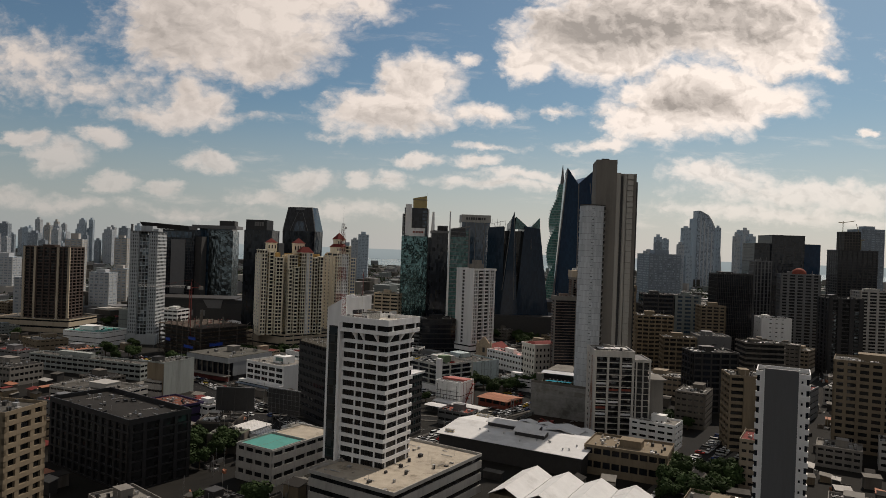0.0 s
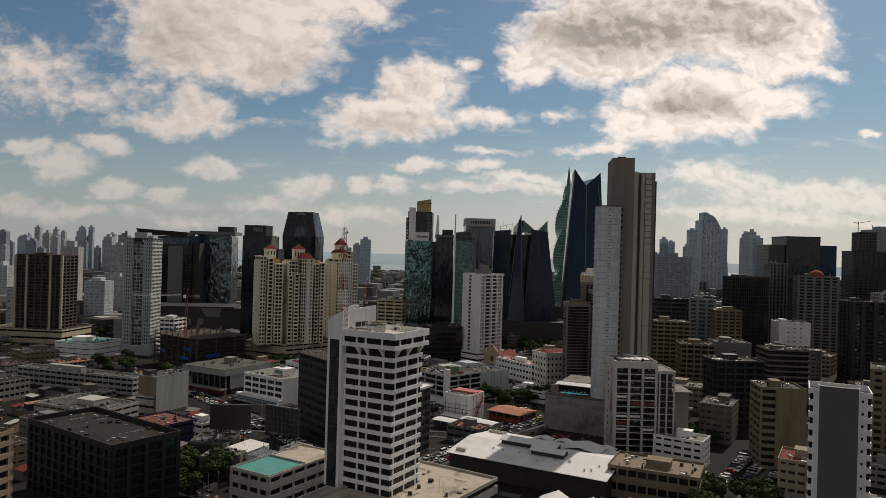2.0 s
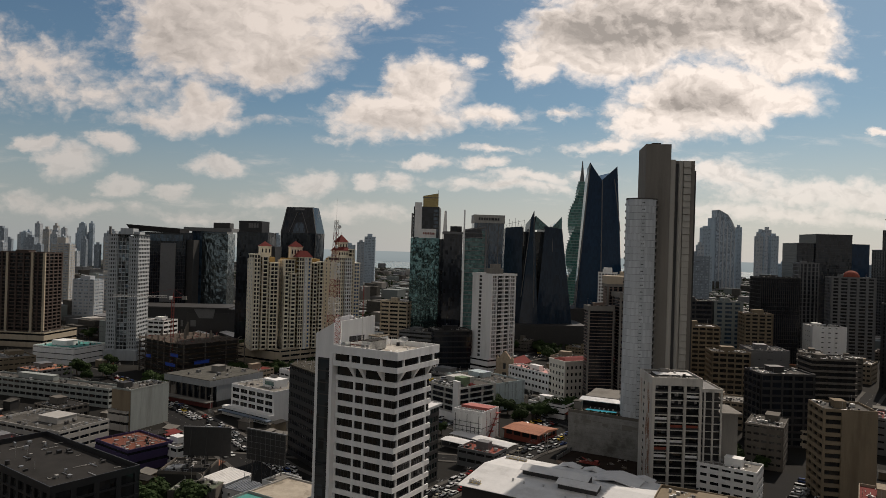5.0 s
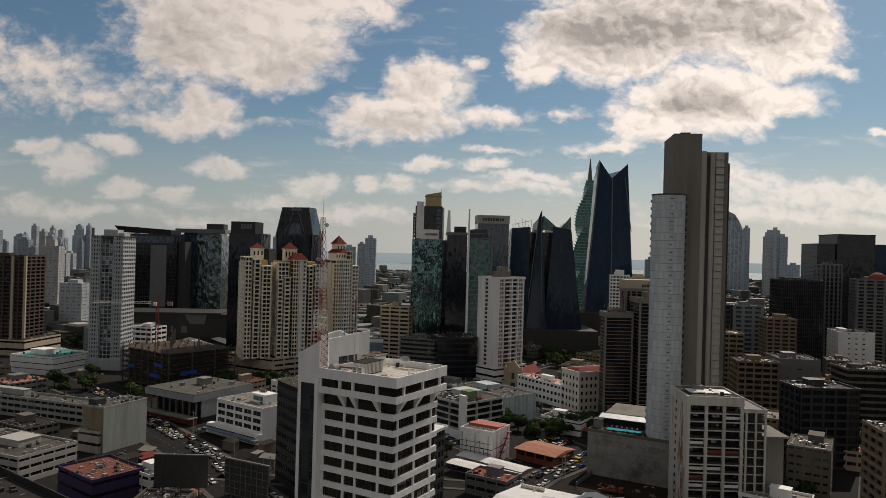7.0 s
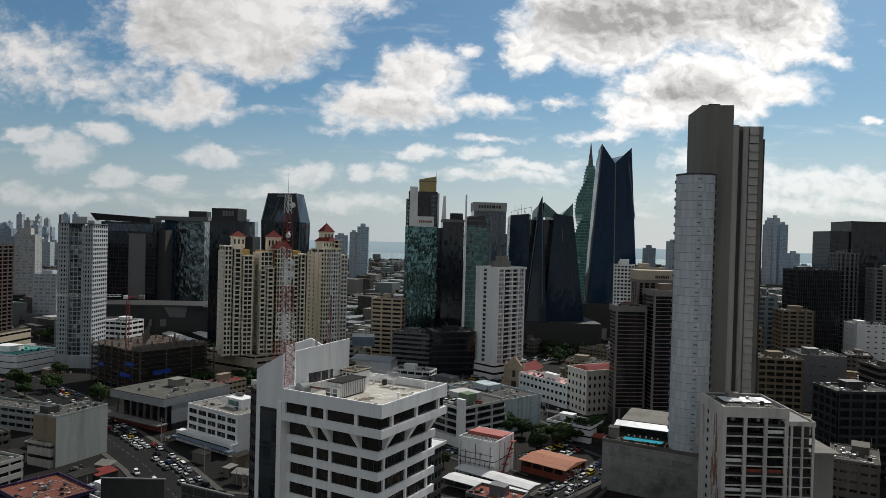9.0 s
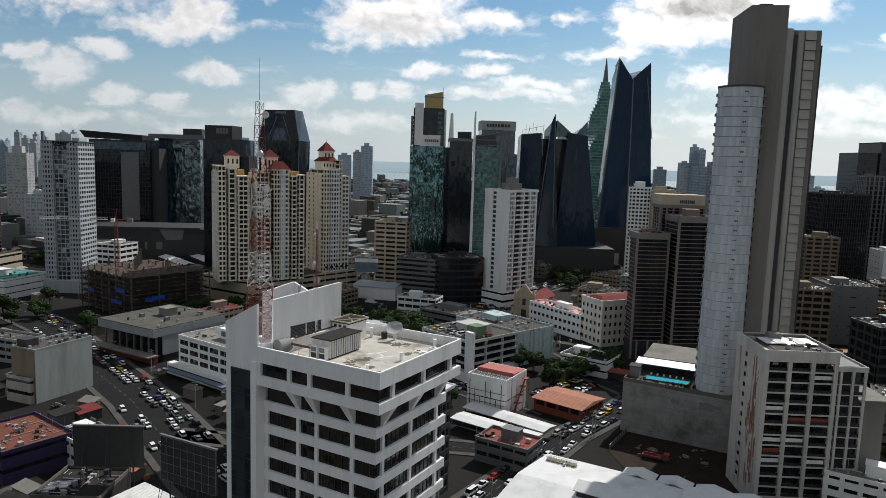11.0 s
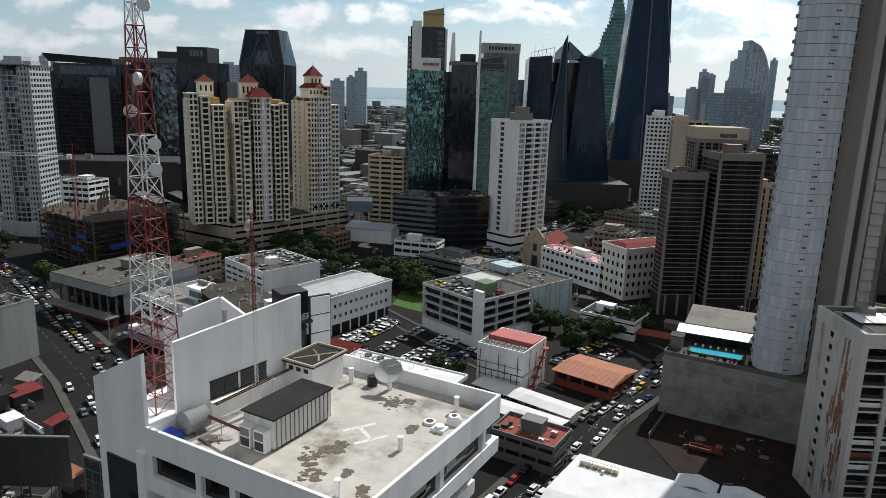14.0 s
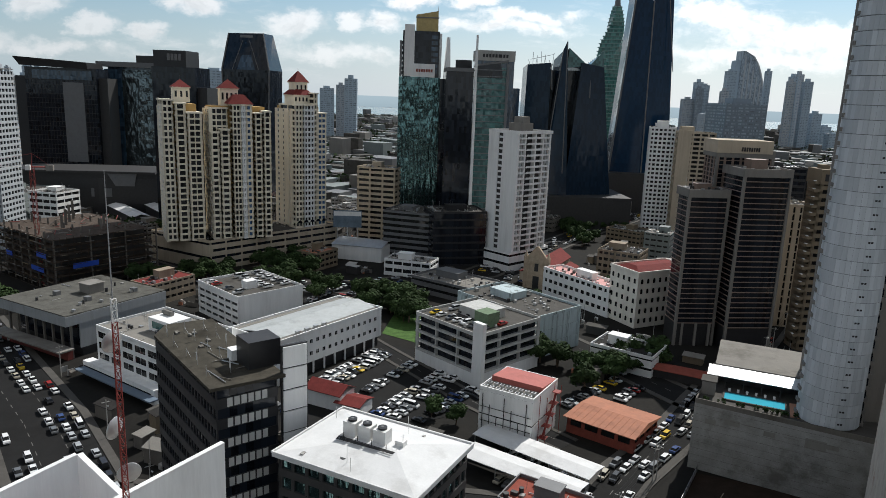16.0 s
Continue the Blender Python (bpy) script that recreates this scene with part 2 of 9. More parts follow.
def glass(name, col, rough=0.06, spec=0.5, panel=(1.5, 3.4), wob=0.35, var=0.5, metal=0.0, tilt=0.02, wave=0.12, ripple=(0.35, 1.0)):
    """Dark curtain-wall glass in panels that are tinted and tilted a little differently."""
    if name in MATS:
        return MATS[name]
    mt = bpy.data.materials.new(name)
    MATS[name] = mt
    mt.use_nodes = True
    nt = mt.node_tree
    N, L = nt.nodes.new, nt.links.new
    b = nt.nodes["Principled BSDF"]
    co = N("ShaderNodeTexCoord")
    sn = N("ShaderNodeVectorMath")
    sn.operation = "SNAP"
    sh = N("ShaderNodeVectorMath")
    sh.operation = "ADD"
    L(co.outputs["Object"], sh.inputs[0])
    sh.inputs[1].default_value = (0.37, 0.41, 0.29)
    L(sh.outputs[0], sn.inputs[0])
    sn.inputs[1].default_value = (panel[0], panel[0], panel[1])
    wn = N("ShaderNodeTexWhiteNoise")
    L(sn.outputs[0], wn.inputs["Vector"])
    mr = N("ShaderNodeMapRange")
    L(wn.outputs["Value"], mr.inputs[0])
    mr.inputs[3].default_value, mr.inputs[4].default_value = 1 - var, 1 + var
    vm = N("ShaderNodeVectorMath")
    vm.operation = "SCALE"
    vm.inputs[0].default_value = col
    L(mr.outputs[0], vm.inputs["Scale"])
    L(vm.outputs[0], b.inputs["Base Color"])
    b.inputs["Roughness"].default_value, b.inputs["Specular IOR Level"].default_value, b.inputs["Metallic"].default_value = rough, spec, metal
    n = N("ShaderNodeTexNoise")
    rp = N("ShaderNodeMapping")
    rp.inputs["Scale"].default_value = (1, 1, ripple[1])
    L(co.outputs["Object"], rp.inputs[0])
    L(rp.outputs[0], n.inputs["Vector"])
    n.inputs["Scale"].default_value, n.inputs["Detail"].default_value = ripple[0], 3
    bp = N("ShaderNodeBump")
    bp.inputs["Strength"].default_value, bp.inputs["Distance"].default_value = wob, wave
    L(n.outputs["Fac"], bp.inputs["Height"])
    # every pane sits a little askew in its frame
    c0, c1, c2 = (N("ShaderNodeVectorMath") for _ in range(3))
    c0.operation, c1.operation, c2.operation = "SUBTRACT", "SCALE", "ADD"
    L(wn.outputs["Color"], c0.inputs[0])
    c0.inputs[1].default_value = (0.5, 0.5, 0.5)
    L(c0.outputs[0], c1.inputs[0])
    c1.inputs["Scale"].default_value = tilt
    L(bp.outputs[0], c2.inputs[0]), L(c1.outputs[0], c2.inputs[1])
    nm = N("ShaderNodeVectorMath")
    nm.operation = "NORMALIZE"
    L(c2.outputs[0], nm.inputs[0])
    L(nm.outputs[0], b.inputs["Normal"])
    return mt


WHITE = mat("white_paint", (0.80, 0.80, 0.79), 0.7, var=0.10, stain=0.18, streak=True, scale=0.5)
WHITE_DULL = mat("weathered_white_paint", (0.40, 0.385, 0.36), 0.8, var=0.15, stain=0.4, streak=True, scale=0.5)
WHITE_ROOF = mat("white_roof_coating", (0.66, 0.66, 0.655), 0.85, var=0.12, stain=0.25, scale=0.25, fine=3)
# roof greys, light concrete and grey panel set low in place of cloud shade
GREY_ROOF = mat("grey_roof_membrane", (0.088, 0.083, 0.075), 0.9, var=0.3, stain=0.6, scale=0.3, fine=4, bump=0.3)
PALE_ROOF = mat("pale_concrete_roof", (0.215, 0.203, 0.182), 0.9, var=0.2, stain=0.45, scale=0.22, fine=3, bump=0.25)
DARK_ROOF = mat("dark_felt_roof", (0.032, 0.03, 0.028), 0.9, var=0.4, stain=0.5, scale=0.3, fine=4, bump=0.3)
CONC = mat("raw_concrete", (0.155, 0.142, 0.125), 0.9, var=0.25, stain=0.5, scale=0.25, streak=True, bump=0.3)
CONC_L = mat("light_concrete", (0.225, 0.213, 0.195), 0.9, var=0.2, stain=0.35, scale=0.3, streak=True, bump=0.25)
CREAM = mat("cream_plaster", (0.48, 0.41, 0.315), 0.85, var=0.14, stain=0.25, streak=True, scale=0.4)
YELLOW = mat("ochre_plaster", (0.58, 0.42, 0.20), 0.85, var=0.15, stain=0.2, streak=True, scale=0.4)
BEIGE = mat("beige_plaster", (0.22, 0.178, 0.125), 0.85, var=0.18, stain=0.35, streak=True, scale=0.4)
BROWN = mat("brown_aluminium", (0.10, 0.075, 0.06), 0.5, var=0.2, metal=0.3)
PALEBLUE = mat("pale_blue_paint", (0.19, 0.215, 0.21), 0.8, var=0.15, stain=0.3, streak=True)
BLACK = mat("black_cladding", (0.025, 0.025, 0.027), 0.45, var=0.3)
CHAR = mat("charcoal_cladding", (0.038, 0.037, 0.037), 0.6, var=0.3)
GREYP = mat("grey_panel", (0.155, 0.157, 0.16), 0.6, var=0.15, stain=0.15)
STEEL = mat("galvanised_steel", (0.5, 0.5, 0.5), 0.45, metal=0.7, var=0.2)
REDSTEEL = mat("red_painted_steel", (0.25, 0.045, 0.035), 0.6, var=0.3)
WHITESTEEL = mat("white_painted_steel", (0.75, 0.74, 0.72), 0.6, var=0.15)
TILE_RED = mat("red_roof_tile", (0.17, 0.036, 0.032), 0.85, var=0.3, stain=0.3, fine=9, bump=0.5)
RUST = mat("orange_metal_roof", (0.36, 0.145, 0.08), 0.8, var=0.25, stain=0.35, scale=0.5)
PINK_ROOF = mat("pink_metal_roof", (0.58, 0.30, 0.28), 0.8, var=0.15, stain=0.2)
BRICK = mat("red_brown_wall", (0.25, 0.07, 0.05), 0.85, var=0.25)
TEAL = mat("teal_roof_paint", (0.06, 0.27, 0.235), 0.8, var=0.2, stain=0.25, scale=0.4)
ASPHALT = mat("asphalt", (0.017, 0.0168, 0.0165), 0.97, var=0.35, stain=0.3, scale=0.15, fine=3, bump=0.2)
GROUND = mat("city_ground", (0.018, 0.017, 0.015), 0.95, var=0.5, stain=0.4, scale=0.05, fine=0.7, bump=0.4)
PAVE = mat("pavement_concrete", (0.085, 0.08, 0.073), 0.9, var=0.25, stain=0.4, scale=0.3, bump=0.2)
GRASS = mat("grass", (0.07, 0.13, 0.035), 0.95, var=0.5, scale=0.5, fine=8, bump=0.6)
LEAF = mat("leaves", (0.032, 0.054, 0.018), 0.88, var=0.5, scale=0.5, fine=3, bump=0.0, pieces=0.25)
BARK = mat("bark", (0.12, 0.09, 0.065), 0.9, var=0.3)
LINE = mat("road_paint", (0.13, 0.125, 0.115), 0.8, var=0.3, stain=0.4, scale=1.5)
G_DARK = glass("dark_window_glass", (0.014, 0.015, 0.016), 0.08, 0.35, (1.6, 1.6), tilt=0.08)
G_BLUE = glass("blue_curtain_glass", (0.030, 0.055, 0.085), 0.07, 0.6, (1.5, 3.6))
G_TEAL = glass("teal_curtain_glass", (0.115, 0.20, 0.20), 0.06, 0.6, (2.6, 1.8), wob=1.0, var=0.30, metal=0.85, tilt=0.05, wave=1.1, ripple=(0.34, 0.16))
G_SEA = glass("sea_green_glass", (0.055, 0.135, 0.13), 0.08, 0.6, (1.5, 1.85), var=0.4, tilt=0.06)
G_MIRROR = glass("dim_mirror_glass", (0.13, 0.16, 0.17), 0.07, 0.6, (2.8, 3.6), wob=1.0, var=0.35, metal=0.8, tilt=0.10, wave=0.8, ripple=(0.3, 0.45))
G_GREEN = glass("green_twisted_glass", (0.07, 0.20, 0.17), 0.16, 0.5, (1.5, 3.6))
G_BLACK = glass("black_curtain_glass", (0.012, 0.015, 0.021), 0.08, 0.36, (1.5, 3.6), wob=0.2)
G_NAVY = glass("navy_curtain_glass", (0.009, 0.030, 0.066), 0.09, 0.18, (1.6, 3.8), wob=0.10, var=0.16)
# lightened glass: distance haze is put into its colour
G_HAZE = glass("haze_grey_glass", (0.28, 0.33, 0.38), 0.35, 0.5, (2, 3.3), wob=0.1)
GOLD = mat("gold_panel", (0.42, 0.33, 0.15), 0.45, metal=0.4)


# ---------------------------------------------------------------- geometry helpers
class Geo:
    """Collects vertices and faces of one mesh, with a material slot for each face."""

    def __init__(self):
        self.v, self.f, self.s = [], [], []

    def quad(self, pts, slot=0):
        k = len(self.v)
        self.v += [tuple(p) for p in pts]
        self.f.append(tuple(range(k, k + len(pts))))
        self.s.append(slot)

    def box(self, x0, y0, z0, x1, y1, z1, slot=0):
        k = len(self.v)
        self.v += [(x0, y0, z0), (x1, y0, z0), (x1, y1, z0), (x0, y1, z0), (x0, y0, z1), (x1, y0, z1), (x1, y1, z1), (x0, y1, z1)]
        for q in ((3, 2, 1, 0), (4, 5, 6, 7), (0, 1, 5, 4), (1, 2, 6, 5), (2, 3, 7, 6), (3, 0, 4, 7)):
            self.f.append(tuple(k + i for i in q))
            self.s.append(slot)
        return self

    def loft(self, low, high, slot=0, cap=True):
        """Closed solid between two outlines (lists of x, y, z) that run counter-clockwise."""
        k, n = len(self.v), len(low)
        self.v += [tuple(p) for p in low] + [tuple(p) for p in high]
        for i in range(n):
            j = (i + 1) % n
            self.f.append((k + i, k + j, k + n + j, k + n + i))
            self.s.append(slot)
        if cap:
            self.f += [tuple(k + i for i in reversed(range(n))), tuple(k + n + i for i in range(n))]
            self.s += [slot, slot]
        return self

    def prism(self, poly, z0, z1, slot=0):
        return self.loft([(x, y, z0) for x, y in poly], [(x, y, z1) for x, y in poly], slot)

    def cyl(self, x, y, z0, z1, r, n=16, slot=0, r1=None):
        r1 = r if r1 is None else r1
        a = [2 * math.pi * i / n for i in range(n)]
        return self.loft([(x + r * math.cos(t), y + r * math.sin(t), z0) for t in a], [(x + r1 * math.cos(t), y + r1 * math.sin(t), z1) for t in a], slot)

    def bar(self, p, q, r, n=4, slot=0, r1=None):
        p, q = Vector(p), Vector(q)
        d = (q - p).normalized()
        a = d.orthogonal().normalized()
        b = d.cross(a)
        r1 = r if r1 is None else r1
        ring = [(math.cos(2 * math.pi * (i + 0.5) / n), math.sin(2 * math.pi * (i + 0.5) / n)) for i in range(n)]
        return self.loft([p + (a * c + b * s) * r for c, s in ring], [q + (a * c + b * s) * r1 for c, s in ring], slot)

    def ring(self, x0, y0, x1, y1, z0, z1, t, slot=0):
        """Upstand of thickness t round a rectangle."""
        self.box(x0, y0, z0, x1, y0 + t, z1, slot), self.box(x0, y1 - t, z0, x1, y1, z1, slot)
        self.box(x0, y0 + t, z0, x0 + t, y1 - t, z1, slot), self.box(x1 - t, y0 + t, z0, x1, y1 - t, z1, slot)
        return self

    def gable(self, x0, y0, x1, y1, z0, z1, slot=0, along="x", over=0.4):
        """Pitched roof slab pair with thickness; the ridge runs along x or y."""
        if along == "x":
            m = (y0 + y1) / 2
            a = [(x0, y0 - over, z0), (x0, m, z1), (x0, y1 + over, z0), (x0, y1 + over, z0 - 0.2), (x0, m, z1 - 0.2), (x0, y0 - over, z0 - 0.2)]
            b = [(x1, p[1], p[2]) for p in a]
        else:
            m = (x0 + x1) / 2
            a = [(x0 - over, y1, z0), (m, y1, z1), (x1 + over, y1, z0), (x1 + over, y1, z0 - 0.2), (m, y1, z1 - 0.2), (x0 - over, y1, z0 - 0.2)]
            b = [(p[0], y0, p[2]) for p in a]
        return self.loft(a[::-1], b[::-1], slot)

    def mesh(self, name, *mats):
        me = bpy.data.meshes.new(name)
        me.from_pydata(self.v, [], self.f)
        for k in mats:
            me.materials.append(k)
        if len(mats) > 1:
            me.polygons.foreach_set("material_index", self.s)
        bm = bmesh.new()
        bm.from_mesh(me)
        bmesh.ops.recalc_face_normals(bm, faces=bm.faces)
        bm.to_mesh(me)
        bm.free()
        return me


def part(name, geo, material, parent, label="", at=(0, 0, 0), rz=0.0):
    """One mesh object under a thing or a part. geo: a Geo, or mesh data to share."""
    me = geo
    if isinstance(geo, Geo):
        me = geo.mesh(name, *(material if isinstance(material, (list, tuple)) else (material,)))
    ob = new(name, me)
    ob.parent = parent
    ob.location = at
    if rz:
        ob.rotation_euler = (0, 0, radians(rz))
    if label:
        ob["label"] = label
    return ob


def thing(name, label, category, x, y, z=0.0, ang=0.0, group="", kind=""):
    ob = new(name)
    ob.location, ob.rotation_euler = (x, y, z), (0, 0, radians(ang))
    return tagged(ob, label, category, group, kind)


def site(x1, y1, x2, y2):
    """Angle and length of a front from its left end to its right end."""
    return math.degrees(math.atan2(y2 - y1, x2 - x1)), math.hypot(x2 - x1, y2 - y1)


CLAIMED = []          # circles on the plan where something already stands


def claim(x, y, ang, w, d):
    c, s = math.cos(radians(ang)), math.sin(radians(ang))
    n = max(1, round(max(w, d) / max(6.0, min(w, d))))
    for i in range(n):
        a, b = (w * (i + 0.5) / n, d / 2) if w > d else (w / 2, d * (i + 0.5) / n)
        CLAIMED.append((x + c * a - s * b, y + s * a + c * b, 0.62 * math.hypot(min(w, d), max(w, d) / n)))


def roof_kit(root, w, d, h, rng, roofmat=GREY_ROOF, wallmat=WHITE, parapet=0.9, plant=True, t=0.3, units=True, tidy=False):
    part("roof", Geo().box(t, t, h - 0.3, w - t, d - t, h + 0.02), roofmat, root)
    if parapet:
        part("parapet", Geo().ring(0, 0, w, d, h - 0.3, h + parapet, t), wallmat, root)
    if w > 7 and d > 7 and not tidy:
        clutter(root, w, d, h + 0.02, random.Random(rng.randint(0, 99999)), int(min(46, w * d / 11)))
    if plant and w > 7 and d > 7:
        a, b = w * rng.uniform(0.2, 0.4), d * rng.uniform(0.25, 0.4)
        x, y = rng.uniform(0.15, 0.45) * w, rng.uniform(0.3, 0.5) * d
        hh = rng.uniform(2.2, 3.6)
        part("stair_house", Geo().box(x, y, h, x + a, y + b, h + hh).box(x - 0.2, y - 0.2, h + hh, x + a + 0.2, y + b + 0.2, h + hh + 0.2), wallmat, root)
        for _ in range(rng.randint(2, 5) if units else 1):
            px, py = rng.uniform(0.6, w - 2.4), rng.uniform(0.6, d - 2.4)
            if x - 2 < px < x + a + 0.5 and y - 2 < py < y + b + 0.5:
                continue
            s = rng.uniform(0.9, 1.7)
            part("air_conditioner", Geo().box(px, py, h, px + s, py + s * 0.7, h + s * 0.75).cyl(px + s / 2, py + s * 0.35, h + s * 0.75, h + s * 0.8, s * 0.28, 10), STEEL, root)


CLUTTER = mat("roof_clutter", (0.34, 0.33, 0.31), 0.75, var=0.5, scale=0.9, fine=2.0, stain=0.3)


def clutter(root, w, d, h, rng, n):
    """Small ducts, pipes, tanks and curbs strewn over a flat roof."""
    g = Geo()
    for _ in range(n):
        x, y = rng.uniform(0.8, w - 2.2), rng.uniform(0.8, d - 2.2)
        k = rng.random()
        if k < 0.4:
            a, b = rng.uniform(0.5, 1.6), rng.uniform(0.5, 1.4)
            g.box(x, y, h, x + a, y + b, h + rng.uniform(0.4, 1.3), rng.randint(0, 2))
        elif k < 0.6:
            g.bar((x, y, h + 0.25), (min(max(x + rng.uniform(-6, 6), 0.5), w - 0.5), y, h + 0.25), 0.13, 5, 1)
        elif k < 0.78:
            g.bar((x, y, h + 0.2), (x, min(max(y + rng.uniform(-6, 6), 0.5), d - 0.5), h + 0.2), 0.11, 5, 0)
        elif k < 0.9:
            g.cyl(x, y, h, h + rng.uniform(0.7, 1.6), rng.uniform(0.3, 0.75), 10, rng.choice((1, 2, 2)))
        else:
            g.bar((x, y, h), (x, y, h + rng.uniform(2, 5)), 0.05, 4, 1)
    tagged(part("roof_clutter", g, (CLUTTER, STEEL, CHAR), root), kind="stuff")


def storeys(root, w, d, z0, h, n, wall, gl, band=0.38, proud=0.45, nx=0, ny=0, pier=0.5, x0=0.0, y0=0.0, joined=False, mull=0.0, wall_name="spandrel", sill_out=0.0):
    """Stacked storeys: a glazed band set back between spandrels, with piers on the fronts."""
    fh = h / n
    bh = fh * band
    g = Geo().box(x0 + proud, y0 + proud, 0, x0 + w - proud, y0 + d - proud, fh - bh)
    if mull:
        for i in range(1, int(w / mull)):
            x = x0 + i * w / int(w / mull)
            g.box(x - 0.05, y0 + proud - 0.12, 0, x + 0.05, y0 + proud, fh - bh, 1)
        for i in range(1, int(d / mull)):
            y = y0 + i * d / int(d / mull)
            for xx in (x0 + proud - 0.12, x0 + w - proud):
                g.box(xx, y - 0.05, 0, xx + 0.12, y + 0.05, fh - bh, 1)
    s = Geo().box(x0 - sill_out, y0 - sill_out, 0, x0 + w + sill_out, y0 + d + sill_out, bh)
    if joined:
        gg, ss = Geo(), Geo()
        for i in range(n):
            z = z0 + i * fh
            ss.box(x0, y0, z, x0 + w, y0 + d, z + bh)
        cols, rows, pw = (nx, ny, pier) if nx or ny else (max(2, int(w / 3.1)), max(2, int(d / 3.1)), 0.9)
        for k in range(cols + 1 if cols else 0):
            c = x0 + min(max(k * w / cols, pw / 2 + 0.07), w - pw / 2 - 0.07)
            for ya, yb in ((y0 + 0.07, y0 + proud + 0.1), (y0 + d - proud - 0.1, y0 + d - 0.07)):
                ss.box(c - pw / 2, ya, z0, c + pw / 2, yb, z0 + h)
        for k in range(rows + 1 if rows else 0):
            c = y0 + min(max(k * d / rows, pw / 2 + 0.07), d - pw / 2 - 0.07)
            for xa, xb in ((x0 + 0.07, x0 + proud + 0.1), (x0 + w - proud - 0.1, x0 + w - 0.07)):
                ss.box(xa, c - pw / 2, z0, xb, c + pw / 2, z0 + h)
        nx = ny = 0
        gg.box(x0 + proud, y0 + proud, z0, x0 + w - proud, y0 + d - proud, z0 + h)
        part("glazing", gg, gl, root)
        tagged(part("wall_banding", ss, wall, root), kind="stuff")
    else:
        gm, sm = g.mesh("window_band", gl, CHAR), s.mesh(wall_name, wall)
        for i in range(n):
            part(wall_name, sm, None, root, at=(0, 0, z0 + i * fh))
            part("window_band", gm, None, root, at=(0, 0, z0 + i * fh + bh))
    e = 0.07
    for k in range(nx + 1 if nx else 0):
        c = x0 + min(max(k * w / nx, pier / 2 + e), w - pier / 2 - e)
        for ya, yb in ((y0 + e, y0 + proud + 0.1), (y0 + d - proud - 0.1, y0 + d - e)):
            part("pier", Geo().box(c - pier / 2, ya, z0, c + pier / 2, yb, z0 + h), wall, root)
    for k in range(ny + 1 if ny else 0):
        c = y0 + min(max(k * d / ny, pier / 2 + e), d - pier / 2 - e)
        for xa, xb in ((x0 + e, x0 + proud + 0.1), (x0 + w - proud - 0.1, x0 + w - e)):
            part("pier", Geo().box(xa, c - pier / 2, z0, xb, c + pier / 2, z0 + h), wall, root)


def block(name, label, x1, y1, x2, y2, depth, h, n, wall=WHITE, gl=G_DARK, band=0.45, proud=0.35, nx=0, ny=0, pier=0.6, roofmat=GREY_ROOF, parapet=0.9,
          plant=True, category="building", seed=1, joined=False, mull=0.0, base=0.0, basemat=None, group="", tidy=False):
    """A building on the front from (x1, y1) to (x2, y2), that many metres deep and high, of n storeys."""
    ang, w = site(x1, y1, x2, y2)
    root = thing(name, label, category, x1, y1, 0, ang, group)
    claim(x1, y1, ang, w, depth)
    if base:
        part("plinth", Geo().box(0.1, 0.1, 0, w - 0.1, depth - 0.1, base), basemat or wall, root)
    storeys(root, w, depth, base, h - base, n, wall, gl, band, proud, nx, ny, pier, joined=joined, mull=mull)
    roof_kit(root, w, depth, h, random.Random(seed), roofmat, wall, parapet, plant, units=not joined, tidy=tidy)
    return root


def windows_on(root, w, h, cols, rows, ww, wh, x0, x1, z0, z1, face="front", depth=0.0, framemat=WHITE, gl=G_DARK, d=0.0):
    """Separate framed windows on a plain wall: pane set back in a frame that stands a little proud."""
    g = Geo()
    g.box(-ww / 2, -0.02, -wh / 2, ww / 2, 0.03, wh / 2, 0)
    g.box(-ww / 2 - 0.08, -0.06, -wh / 2 - 0.12, ww / 2 + 0.08, 0.03, -wh / 2, 1)
    g.box(-ww / 2 - 0.08, -0.06, wh / 2, ww / 2 + 0.08, 0.03, wh / 2 + 0.1, 1)
    for s in (-1, 1):
        a, b = sorted((s * ww / 2, s * (ww / 2 + 0.08)))
        g.box(a, -0.06, -wh / 2, b, 0.03, wh / 2, 1)
    g.box(-0.03, -0.05, -wh / 2, 0.03, -0.02, wh / 2, 1)
    me = g.mesh("window", gl, framemat)
    for i in range(cols):
        for j in range(rows):
            a = x0 + (x1 - x0) * (i + 0.5) / cols
            z = z0 + (z1 - z0) * (j + 0.5) / rows
            if face == "front":
                part("window", me, None, root, at=(a, -0.01, z))
            elif face == "right":
                part("window", me, None, root, at=(w + 0.01, a, z), rz=90)
            elif face == "left":
                part("window", me, None, root, at=(-0.01, a, z), rz=-90)
            else:
                part("window", me, None, root, at=(a, d + 0.01, z), rz=180)

# ---------------------------------------------------------------- ground, roads, sea
def sheet(name, poly, z, material, label, category, thick=0.0):
    g = Geo()
    if thick:
        g.prism(poly, z - thick, z)
    else:
        g.quad([(x, y, z) for x, y in poly])
    ob = new(name, g.mesh(name, material))
    return tagged(ob, label, category, kind="structure")


sheet("ground", [(-4900, -4900), (4900, -4900), (4900, 4900), (-4900, 4900)], 0.0, GROUND, "dusty grey-brown city ground between the buildings", "ground")
WATER = glass("sea_water", (0.10, 0.17, 0.19), 0.22, 0.5, (40, 40), 0.5, 0.1)
sheet("water", [(-2600, 3040), (3600, 2700), (4850, 2700), (4850, 4850), (-4850, 4850), (-4850, 3500)], 0.25, WATER, "hazy blue-grey sea behind the skyline", "sea")


